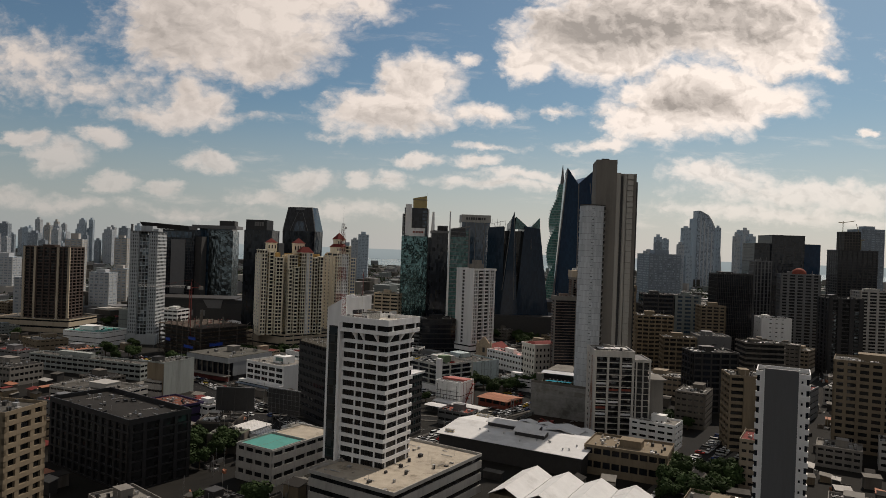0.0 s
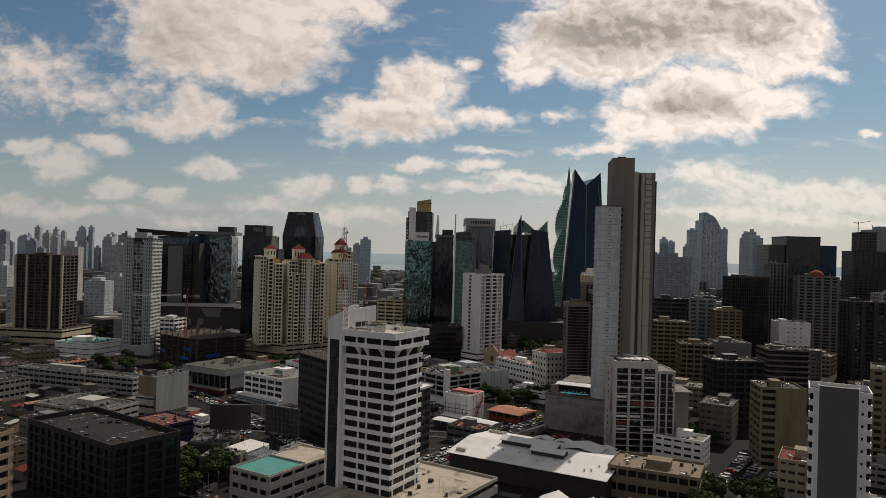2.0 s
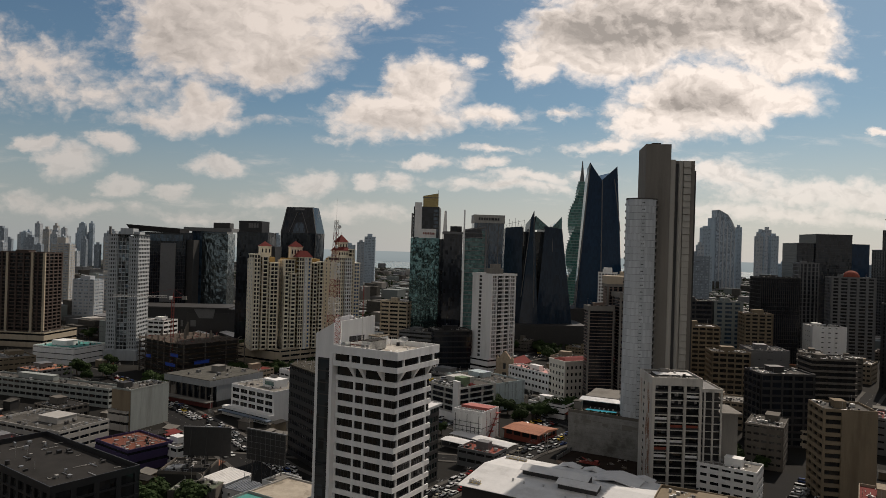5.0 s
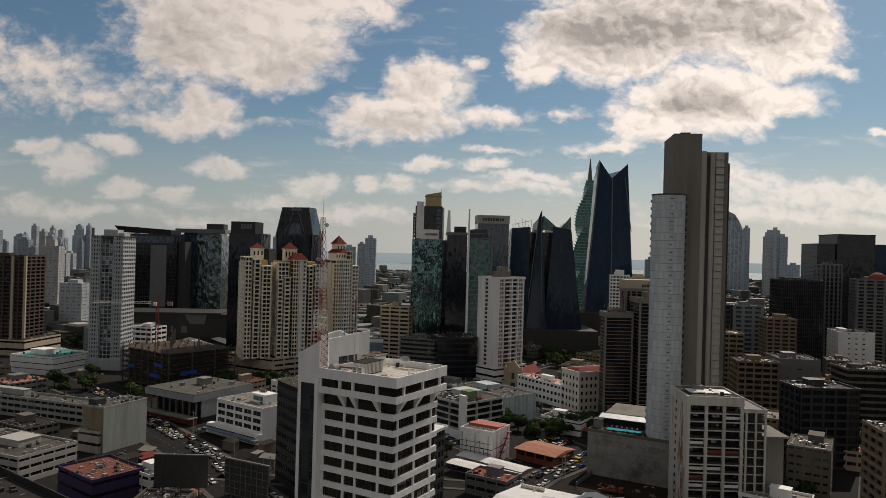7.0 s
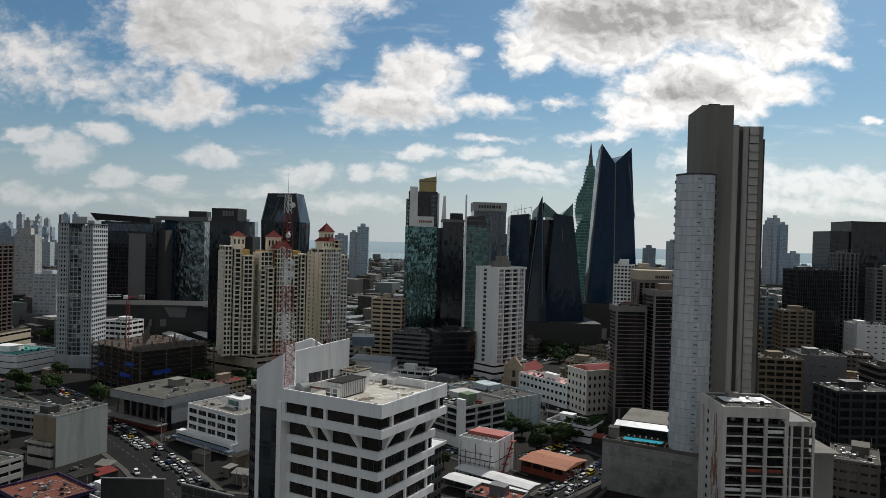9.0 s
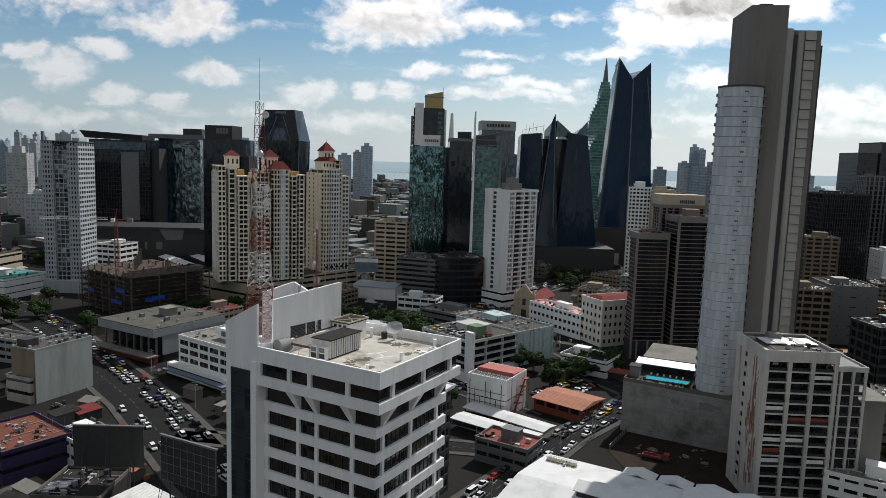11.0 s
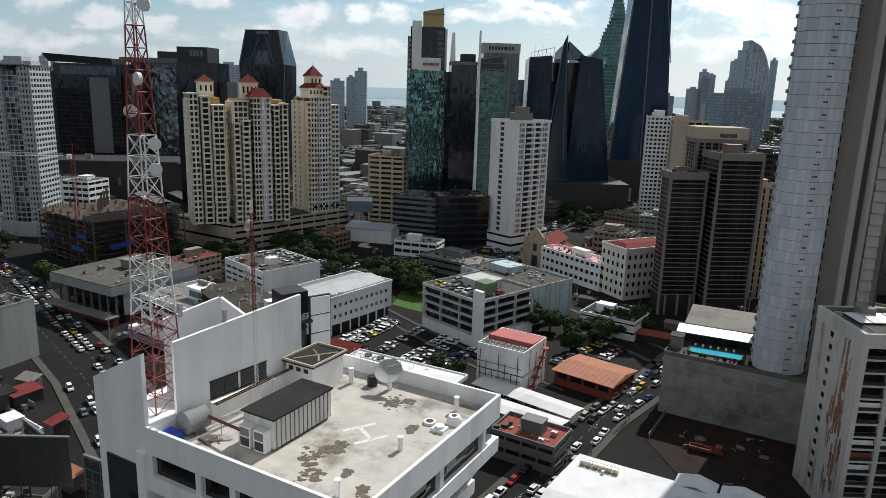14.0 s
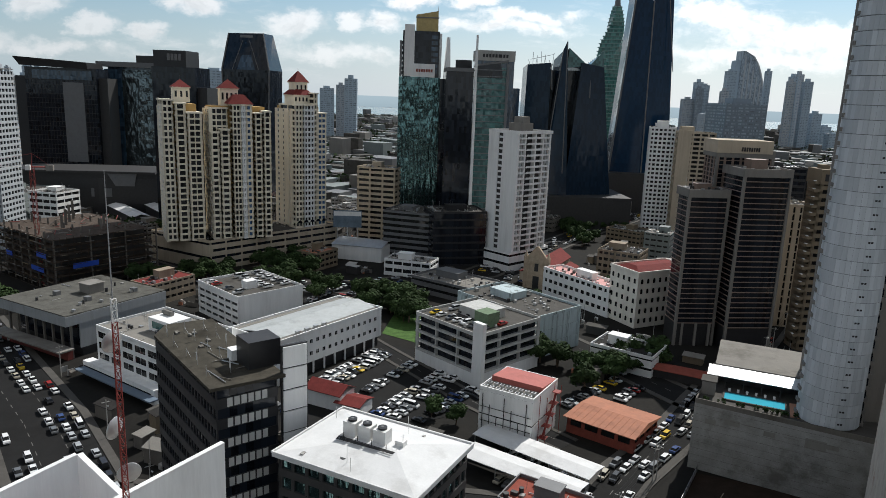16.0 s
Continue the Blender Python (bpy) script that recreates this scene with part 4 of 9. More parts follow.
br_tower = block("apartment_tower", "brown and cream apartment tower with vertical stripes", -367, 600, -322, 596, 26, 80, 26, BRICKBROWN, G_DARK, 0.30, 1.0, 7, 4, 1.3, seed=4, joined=True)
for x in (-0.4, 10.5, 33.0, 43.6):
    part("pale_pier", Geo().box(x, -0.5, 0, x + 2.0, 1, 80.5), CREAM, br_tower)
r = thing("office_tower", "tall black office tower with a raised middle and lower shoulders", "skyscraper", 394, 694, 0, -3)
claim(394, 694, -3, 76, 36)
part("left_shoulder", Geo().box(0, 2, 0, 18.6, 34, 112), G_BLACK, r)
part("middle_shaft", Geo().box(18.6, 0, 0, 56, 36, 120.8), G_BLACK, r)
part("right_shoulder", Geo().box(56, 2, 0, 75.2, 34, 112.4), G_NAVY, r, "blue-black glass shoulder")
g = Geo()
for i in range(1, 30):
    g.box(-0.08, 1.92, i * 3.8, 18.6, 34, i * 3.8 + 0.3), g.box(18.5, -0.1, i * 3.8, 56.1, 36, i * 3.8 + 0.3)
tagged(part("floor_edge", g, BLACK, r), kind="stuff")
part("roof_curb", Geo().ring(18.4, -0.2, 56.2, 36.2, 120.8, 121.8, 0.4), BLACK, r)
block("apartment_tower", "white and grey apartment tower with a dark red dome", 376, 604, 411, 592, 24, 79, 26, GREYP, G_DARK, 0.4, 0.8, 5, 4, 2.2, seed=6, joined=True)
r = thing("dome", "dark red roof dome", "dome", 396, 606, 79.9)
g = Geo()
for i in range(6):
    a, b = i / 6 * math.pi / 2, (i + 1) / 6 * math.pi / 2
    g.loft([(7 * math.cos(a) * math.cos(t), 7 * math.cos(a) * math.sin(t), 6 * math.sin(a)) for t in [k * math.pi / 8 for k in range(16)]],
           [(max(7 * math.cos(b), .05) * math.cos(t), max(7 * math.cos(b), .05) * math.sin(t), 6 * math.sin(b)) for t in [k * math.pi / 8 for k in range(16)]])
part("shell", g, BRICK, r)
block("office_tower", "charcoal office tower with closely spaced white ribs", 309.2, 600, 344.5, 597, 26, 77, 21, CHAR, G_BLACK, 0.12, 0.6, 20, 12, 0.35, seed=7, joined=True)
block("office_tower", "grey slab tower with broad white vertical ribs", 366.5, 640, 384, 636, 22, 91, 24, GREYP, G_BLACK, 0.15, 0.7, 5, 6, 1.3, seed=8, joined=True)
block("apartment_tower", "white apartment tower with stacked balconies", 430, 560, 470, 552, 22, 66, 21, WHITE_DULL, G_DARK, 0.4, 0.9, 5, 4, 2.0, seed=9, joined=True)
r = block("apartment_tower", "dark glass apartment tower with glinting bay windows", 344.5, 470, 372, 466, 22, 63, 19, BLACK, G_DARK, 0.25, 0.8, 3, 3, 3.4, seed=10, joined=True)
for k in range(15):
    for x in (3.2, 21.0):
        part("glinting_pane", Geo().loft([(x, 0.55, 6 + k * 3.2), (x + 3.2, 0.3, 6 + k * 3.2), (x + 3.2, 0.7, 6 + k * 3.2), (x, 0.9, 6 + k * 3.2)], [(x + 0.3, 0.4, 8.2 + k * 3.2), (x + 3.0, 0.15, 8.2 + k * 3.2), (x + 3.0, 0.7, 8.2 + k * 3.2), (x + 0.3, 0.9, 8.2 + k * 3.2)]), G_SHIMMER, r)
block("apartment_block", "olive apartment block with balconies", 276, 560, 299, 556, 20, 47, 15, BEIGE, G_DARK, 0.45, 1.0, 4, 3, 1.4, seed=11, joined=True)
block("apartment_block", "tan apartment block with deep window bands", 190, 482, 219, 476, 22, 43, 13, BEIGE, G_DARK, 0.42, 0.9, 6, 4, 0.8, seed=12, joined=True)
block("office_block", "blue-white office block with a glazed bay", 267, 600, 292, 596, 24, 54, 14, PALEBLUE, G_BLUE, 0.45, 0.3, 3, 4, 2.6, seed=13, joined=True)
block("office_block", "charcoal office block with dark ribbon windows", 236, 604, 266, 600, 24, 54, 13, CHAR, G_BLACK, 0.4, 0.4, 2, 2, 1.0, seed=131, joined=True)
block("office_block", "grey banded office block with open balconies", 242.4, 400, 270, 397, 22, 33, 9, CONC, G_DARK, 0.34, 0.9, 0, 0, seed=132)
block("apartment_block", "pale low apartment block with hipped rooftop hall", 194, 432, 218, 427, 20, 31.5, 9, BEIGE, G_DARK, 0.38, 1.1, 5, 4, 0.8, seed=14, joined=True)
block("office_block", "white box-like block with blank walls", 339, 567, 366, 562, 24, 37, 9, WHITE, G_DARK, 0.8, 0.2, 5, 5, 3.6, seed=15, joined=True)
block("office_block", "white hall with blank walls and flat roof", 225, 442, 249.5, 438, 26, 32, 6, GREYP, G_DARK, 0.9, 0.2, 3, 3, 5.0, seed=16, joined=True)
r = block("apartment_tower", "unfinished dark tower with a curved shoulder and bare upper floors", 532.5, 760, 580, 754, 30, 108, 32, CHAR, G_BLACK, 0.35, 0.7, 8, 5, 1.2, seed=17, joined=True)
storeys(r, 20, 20, 108, 24, 7, CONC, BLACK, 0.2, 0.5, 6, 5, 0.5, x0=8.5, y0=4, joined=True)
CRANE = mat("dull_yellow_steel", (0.30, 0.24, 0.10), 0.7)
for x, z in ((10, 133), (34, 112)):
    c_ = thing("roof_crane", "thin luffing crane on the unfinished tower", "crane", 532.5 + x, 768, z, 0, "roof cranes")
    part("mast", Geo().bar((0, 0, -2), (0, 0, 12), 0.5), CRANE, c_)
    part("jib", Geo().bar((0, 0, 10), (16 if x < 20 else -7, 0, 13 if x < 20 else 30), 0.35), CRANE, c_)
    part("counter_jib", Geo().bar((0, 0, 10), (-6 if x < 20 else 5, 0, 10.5), 0.5), CRANE, c_)
# white flats in front of the twin brown towers
r = block("apartment_tower", "white apartment tower with small square windows", 174.5, 652, 192, 647, 18, 75.6, 24, WHITE, G_DARK, 0.46, 0.6, 6, 5, 1.1, seed=18, joined=True)
part("roof_house", Geo().box(5, 5, 75.6, 13, 11, 81), WHITE, r)
r = block("apartment_tower", "cream apartment tower with a blank end wall", 190, 638, 216, 634, 18, 73.5, 23, CREAM, G_DARK, 0.42, 0.9, 5, 5, 1.0, seed=19, joined=True)
part("blank_wall", Geo().box(0.2, -0.25, 0, 9.5, 1, 75.5), CREAM, r)
part("roof_house", Geo().box(3, 5, 73.5, 12, 12, 78), CREAM, r)
# white flats with a podium
r = thing("apartment_tower", "white apartment tower with blank side wall and balconied front", "skyscraper", 56.9, 518, 0, 40)
FW, FD, FT = 28.0, 21.0, 75.0
part("core", Geo().box(0.5, 1.4, 10, FW - 0.5, FD - 0.3, FT), CHAR, r)
part("side_wall", Geo().box(0, 0.0, 10, 0.7, 10.6, FT), WHITE, r, "white rendered side wall")
part("side_wall", Geo().box(0, 13.6, 10, 0.7, FD, FT), WHITE, r, "white rendered side wall")
part("side_wall", Geo().box(FW - 0.7, 0, 10, FW, FD, FT), WHITE, r)
part("rear_wall", Geo().box(0.7, FD - 0.5, 10, FW - 0.7, FD, FT), WHITE, r)
for xa, xb in ((0.7, 1.6), (5.9, 7.0), (20.6, 22.0), (26.6, FW - 0.7)):
    part("front_pier", Geo().box(xa, -0.05, 10, xb, 1.6, FT), WHITE, r)
fl_h = (FT - 10) / 21
slot = Geo().box(0.25, 10.7, 0, 0.5, 13.5, 1.1).mesh("slot_sill", WHITE)
deck = Geo().box(7.0, -1.0, 0, 20.6, 1.5, 0.28).box(7.0, -1.0, 0.28, 13.2, -0.86, 1.1).box(14.2, -1.0, 0.28, 20.6, -0.86, 1.1).box(13.2, -1.0, 0.28, 14.2, 1.5, fl_h)
deck = deck.mesh("balcony", WHITE)
strip = Geo()
for xa, xb in ((1.6, 5.9), (22.0, 26.6)):
    strip.box(xa, 0.05, 0, xb, 1.5, 0.85)
    strip.box((xa + xb) / 2 - 0.14, 0.1, 0.85, (xa + xb) / 2 + 0.14, 1.5, fl_h)
strip = strip.mesh("window_apron", WHITE)
for i in range(21):
    z = 10 + i * fl_h
    part("balcony", deck, None, r, at=(0, 0, z))
    part("window_apron", strip, None, r, at=(0, 0, z))
    part("slot_sill", slot, None, r, at=(0, 0, z))
part("roof", Geo().box(0, 0, FT, FW, FD, FT + 0.4), GREY_ROOF, r)
part("parapet", Geo().ring(-0.2, -1.0, FW + 0.2, FD + 0.2, FT - 0.4, FT + 1.3, 0.3), WHITE, r)
part("lift_tower", Geo().box(8, 6, FT + 0.4, 19, 14, FT + 5), CONC_L, r)
part("tank_room", Geo().box(11, 7, FT + 5, 17, 13, FT + 8.5), CONC_L, r)
claim(56.9, 518, 40, 28, 21)
block("podium_building", "white podium with a dark window strip", 55.5, 515.5, 81, 537, 25, 10, 2, WHITE, G_DARK, 0.7, 0.3, seed=21, plant=False)
block("apartment_block", "cream corner apartment block with rounded balconies", -32, 590, -8, 582, 16, 47, 14, CREAM, G_DARK, 0.5, 0.9, 3, 2, 1.0, seed=22)
block("office_block", "black glass shop block with bright signs", 14, 524, 44, 530, 24, 30, 7, BLACK, G_BLACK, 0.25, 0.2, seed=23)
block("office_block", "grey office block with dark window strips", -14, 545, 14, 534, 26, 27, 8, GREYP, G_DARK, 0.5, 0.3, seed=24)

# ---------------------------------------------------------------- three yellow apartment towers on one podium
# black glass bands stand in for the shade inside the open decks
r = block("podium_garage", "long cream car-park podium with dark open decks", -101, 504, -42, 564, 30, 15, 4, CREAM, G_BLACK, 0.6, 0.5, 9, 3, 0.8, seed=30, plant=False)
block("podium_garage", "cream end of the car-park podium with one dark deck", -139, 529, -101.5, 503.5, 26, 15, 2, CREAM, G_BLACK, 0.8, 0.5, 0, 0, seed=31, plant=False)


IVORY = mat("ivory_plaster", (0.80, 0.735, 0.60), 0.85, var=0.12, stain=0.2, streak=True, scale=0.4)


YELLOW_D = mat("deep_ochre_plaster", (0.40, 0.265, 0.105), 0.85, var=0.15, stain=0.2, streak=True, scale=0.4)
AZURE = glass("azure_balcony_glass", (0.05, 0.10, 0.20), 0.15, 0.5, (1.5, 1.5))


def arch(root, xc, y, z, rad, mt):
    """Half-round window head standing a little proud of the wall."""
    pts = [(xc + rad * math.cos(math.pi * k / 8), z + rad * math.sin(math.pi * k / 8)) for k in range(9)]
    part("arched_window", Geo().loft([(a, y - 0.12, b) for a, b in pts], [(a, y + 0.2, b) for a, b in pts]), mt, root)


def hat(root, x0, y0, x1, y1, z0, z1, wall_h):
    """Small pavilion under a red tiled pyramid with a finial."""
    part("turret", Geo().box(x0, y0, z0, x1, y1, z0 + wall_h).box(x0 - 0.5, y0 - 0.5, z0 + wall_h - 0.5, x1 + 0.5, y1 + 0.5, z0 + wall_h), IVORY, root)
    n = max(2, int((x1 - x0) / 2.2))
    for k in range(n):
        x = x0 + (k + 0.5) * (x1 - x0) / n
        part("turret_window", Geo().box(x - 0.5, y0 - 0.06, z0 + wall_h * 0.35, x + 0.5, y0 + 0.1, z0 + wall_h * 0.75), G_DARK, root)
    cx, cy = (x0 + x1) / 2, (y0 + y1) / 2
    b = z0 + wall_h
    part("tiled_hat", Geo().loft([(x0 - .8, y0 - .8, b), (x1 + .8, y0 - .8, b), (x1 + .8, y1 + .8, b), (x0 - .8, y1 + .8, b)], [(cx - .2, cy - .2, z1), (cx + .2, cy - .2, z1), (cx + .2, cy + .2, z1), (cx - .2, cy + .2, z1)]), TILE_RED, root, "dark red tiled pyramid roof")
    part("finial", Geo().bar((cx, cy, z1 - 0.3), (cx, cy, z1 + 2.2), 0.12, r1=0.04), CHAR, root)


def yellow_tower(label, x, y, ang, w, d, h):
    root = thing("apartment_tower", label, "skyscraper", x, y, 0, ang, "three yellow towers")
    part("core", Geo().box(1.6, 6.0, 14, w - 1.6, d - 0.5, h), YELLOW_D, root, "ochre plastered core")
    windows_on(root, w, h, 3, 22, 1.5, 1.5, 3.5, d - 2, 16, h - 1, "left")
    part("side_wall", Geo().box(-0.02, 3.0, 14, 1.7, d - 1, h - 1.5), IVORY, root)
    return root


def bay(root, xa, xb, ya, d, top, n, cols, gl=G_DARK, band=0.29, pier=0.5, rec=0.6, wall=None):
    storeys(root, xb - xa, d, 15, top - 15, n, wall or IVORY, gl, band, rec, cols, 2, pier, x0=xa, y0=ya, joined=True)
    part("cornice", Geo().box(xa - 0.35, ya - 0.35, top, xb + 0.35, ya + d + 0.2, top + 0.8), IVORY, root)
    if rec >= 0.9:
        g = Geo()
        for i in range(n):
            z = 15 + i * (top - 15) / n
            g.box(xa + 0.2, ya - 0.55, z, xb - 0.2, ya, z + 0.22), g.box(xa + 0.2, ya - 0.55, z + 0.75, xb - 0.2, ya - 0.48, z + 0.87)
            for k in range(int((xb - xa) / 0.9)):
                g.box(xa + 0.3 + k * 0.9, ya - 0.53, z + 0.22, xa + 0.36 + k * 0.9, ya - 0.49, z + 0.75)
        tagged(part("balcony_rail", g, wall or IVORY, root), kind="stuff")


r = yellow_tower("tall yellow and ivory apartment tower with a small red tiled hat", -122.1, 504.1, 24, 18.6, 26, 84)
bay(r, 0, 5.2, 0.5, 20, 85.5, 23, 2, band=0.33, pier=0.75)
bay(r, 6.0, 11.2, 0.0, 20, 84, 23, 1, band=0.24, pier=0.6, rec=1.1)
bay(r, 11.6, 18.6, -1.2, 22, 79.5, 22, 2, band=0.27, pier=0.4, rec=1.0)
hat(r, 6.5, 9, 14.5, 17, 84.8, 96, 7.5)
r = yellow_tower("yellow apartment tower with arched balconies and red tiled roofs", -101, 511.9, 25, 30.6, 22, 83.5)
bay(r, 0, 4.0, -1.0, 14, 70, 18, 1, band=0.36, pier=0.8)
bay(r, 4.6, 9.0, -2.2, 14, 71.5, 19, 1, band=0.4, pier=0.8)
arch(r, 6.8, -2.3, 69.3, 1.2, G_DARK)
bay(r, 1.0, 9.4, 4.0, 14, 82, 22, 3)
bay(r, 10.8, 15.2, -1.2, 16, 84, 23, 2, pier=0.5)
bay(r, 15.2, 17.4, -1.8, 16, 84, 23, 1, gl=AZURE, band=0.34, pier=0.3, rec=0.9, wall=WHITE)
bay(r, 17.4, 20.8, -1.2, 16, 84, 23, 1, gl=AZURE, band=0.4, pier=0.9)
bay(r, 22.4, 26.0, -0.4, 18, 80, 22, 1, band=0.33, pier=0.75)
bay(r, 26.8, 30.4, -1.6, 18, 81, 22, 1, band=0.33, pier=0.75)
arch(r, 28.6, -1.7, 78.8, 1.1, G_DARK)
part("tiled_hat", Geo().loft([(8.6, -2, 84.8), (21.5, -2, 84.8), (21.5, 9, 84.8), (8.6, 9, 84.8)], [(12.5, 2, 89.6), (17.5, 2, 89.6), (17.5, 5, 89.6), (12.5, 5, 89.6)]), TILE_RED, r, "dark red tiled hipped roof")
hat(r, 7.5, 11, 16.5, 18, 83.5, 97, 9)
r = yellow_tower("yellow apartment tower with white panelled front and tall red-hatted pavilion", -64.2, 548.1, 38, 20.4, 24, 84)
bay(r, 0, 5.0, -0.4, 18, 84.4, 23, 2, band=0.40, pier=0.8)
bay(r, 5.2, 11.8, -1.4, 18, 84.4, 23, 3, band=0.40, pier=0.7, wall=WHITE)
bay(r, 12.0, 14.4, -0.6, 18, 91, 25, 1, band=0.36, pier=0.7)
bay(r, 14.6, 20.4, -0.2, 18, 80, 22, 2, gl=AZURE, band=0.4, pier=0.5)
part("balcony_column", Geo().box(-0.9, 6, 16, 0, 11, 82), IVORY, r)
hat(r, 2.5, 5, 14, 16, 84.8, 97, 5.5)
hat(r, 4.4, 7, 12.2, 14.5, 91, 103.5, 6.4)
# base arcade: black half-rounds paint the shaded openings, not windows
for k in range(5):
    arch(r, 2.2 + k * 4, -1.5, 18.2, 1.4, G_BLACK)

# ---------------------------------------------------------------- concrete tower with the round glass shaft
TOW_A = -9.0
claim(90, 296, -9, 40, 30)
TOWC = mat("tower_concrete", (0.225, 0.208, 0.185), 0.9, var=0.2, stain=0.4, scale=0.25, streak=True, bump=0.3)
TOWL = mat("tower_pale_concrete", (0.42, 0.40, 0.36), 0.9, var=0.15, stain=0.3, scale=0.3, streak=True, bump=0.25)
r = thing("apartment_tower", "very tall raw concrete apartment tower with flat grey slab and ribs", "skyscraper", 104.3, 302, 0, TOW_A)
part("slab", Geo().box(0, 0, 0, 11.4, 22, 146), TOWC, r)
part("roof_curb", Geo().box(3, 2, 146, 7, 6, 146.8), CHAR, r)
part("shoulder_slab", Geo().box(11.4, 1.5, 0, 22.5, 24, 138.5), TOWC, r)
part("pale_rib", Geo().cyl(12.2, 1.6, 0, 138.8, 1.7, 14), TOWL, r, "pale half-round concrete rib")
part("pale_rib", Geo().cyl(16.2, 1.4, 0, 138.2, 1.1, 12), TOWL, r)
# charcoal strip, proud of the slab, paints the shade of a recess
part("painted_recess", Geo().box(13.6, 0.9, 2, 15.0, 1.6, 137), CHAR, r)
rib = Geo()
for i in range(44):
    z = 2 + i * 3.1
    rib.loft([(17.4, 0.2, z), (20.6, 0.2, z), (20.6, 1.6, z), (17.4, 1.6, z)], [(17.4, 0.8, z + 2.95), (20.6, 0.8, z + 2.95), (20.6, 1.6, z + 2.95), (17.4, 1.6, z + 2.95)])
tagged(part("bay_strip", rib, TOWL, r), kind="stuff")
part("end_wall", Geo().box(22.5, 2.5, 0, 23.4, 24, 134), CHAR, r)
r = thing("round_shaft", "round pale blue-grey clad shaft with small twin windows on every floor", "tower", 102.7, 301.6, 0, 0)
CLAD = mat("pale_panel_cladding", (0.50, 0.53, 0.555), 0.55, var=0.12, stain=0.12, streak=True)
JOINT = mat("grey_joint_sealant", (0.15, 0.155, 0.16), 0.8)
CLAD_B = mat("greyer_panel_cladding", (0.44, 0.47, 0.495), 0.55, var=0.12, stain=0.2, streak=True)
CLAD_C = mat("paler_panel_cladding", (0.55, 0.58, 0.605), 0.5, var=0.1, stain=0.1, streak=True)


def clad_ring(seed):
    """One storey of cladding: forty upright panels that lap over the storey below."""
    rg_, g_, n_ = random.Random(seed), Geo(), 40
    for k in range(n_):
        a0, a1 = 2 * math.pi * (k + 0.012) / n_, 2 * math.pi * (k + 0.988) / n_
        o, q = 7.02, 6.93
        g_.loft([(c * math.cos(a), c * math.sin(a), 0) for c, a in ((o, a0), (o, a1), (6.5, a1), (6.5, a0))], [(c * math.cos(a), c * math.sin(a), 3.02) for c, a in ((q, a0), (q, a1), (6.5, a1), (6.5, a0))], rg_.choice((0, 0, 0, 1, 1, 2)))
    return g_.mesh("cladding_ring", CLAD, CLAD_B, CLAD_C)


CLAD_RINGS = [clad_ring(k) for k in range(4)]
jt = Geo().cyl(0, 0, -2.95, 0.14, 6.86, 40).mesh("shadow_joint", JOINT)
tw = Geo().box(-0.55, -0.1, 0, -0.08, 0.2, 0.42).box(0.08, -0.1, 0, 0.55, 0.2, 0.42).mesh("twin_window", BLACK)
bal = Geo().box(-0.4, -1.5, 0, 0.95, 1.5, 0.85).box(-0.2, -1.3, 0.85, 0.45, 1.3, 2.6, 1).mesh("balcony", CONC_L, G_BLACK)
ledge_ = Geo().box(-0.4, -1.2, 0.3, 0.75, 1.2, 1.2).mesh("ledge", CONC_L)
for i in range(32):
    z = 19 + i * 3.15
    part("cladding_ring", CLAD_RINGS[(i * 3 + i // 4) % 4], None, r, at=(0, 0, z))
    part("shadow_joint", jt, None, r, at=(0, 0, z + 2.98))
    a = radians(162)
    part("ledge", ledge_, None, r, at=(6.6 * math.cos(a), 6.6 * math.sin(a), z), rz=162)
    a = radians(-100)
    part("twin_window", tw, None, r, at=(6.92 * math.cos(a), 6.92 * math.sin(a), z + 1.2), rz=-10)
    a = radians(-28)
    part("balcony", bal, None, r, at=(6.7 * math.cos(a), 6.7 * math.sin(a), z), rz=-28)
part("roof", Geo().cyl(0, 0, 119.6, 120.2, 7.1, 40), GREY_ROOF, r)
part("shaft_base", Geo().cyl(0, 0, 0, 19, 6.8, 40), CONC, r)
# podium with the roof pool
PODWALL = mat("blotched_concrete", (0.29, 0.285, 0.27), 0.9, var=0.4, stain=0.75, scale=0.22, fine=3, bump=0.3)
pa, pw = site(73.6, 312.3, 106, 295.3)
pb, pw = site(73.4, 311.2, 104.5, 291.0)
r = thing("podium_building", "blank stained concrete podium with a roof terrace", "building", 73.4, 311.2, 0, pb)
part("wall", Geo().box(0, 0, 0, pw + 16, 44, 18.2), PODWALL, r, "stained blank concrete wall")
for k in range(9):
    part("wall_joint", Geo().box(0.1, -0.03, 2 + k * 1.9, pw, 0.0, 2.05 + k * 1.9), CONC, r)
for k in range(7):
    part("wall_patch", Geo().box(3 + k * 4.6, -0.02, 13.2 + (k * 7 % 5) * 0.5, 5.6 + k * 4.6 + (k % 3), 0.0, 14.6 + (k * 3 % 4) * 0.4), CONC_L, r)
part("terrace", Geo().box(0.3, 0.3, 18.2, pw + 15, 43.7, 18.4), PAVE, r)
part("parapet", Geo().ring(0, 0, pw + 16, 44, 18.2, 19.5, 0.3), CONC, r)
POOL = glass("pool_water", (0.07, 0.42, 0.55), 0.1, 0.5, (3, 3), 0.4, 0.08)

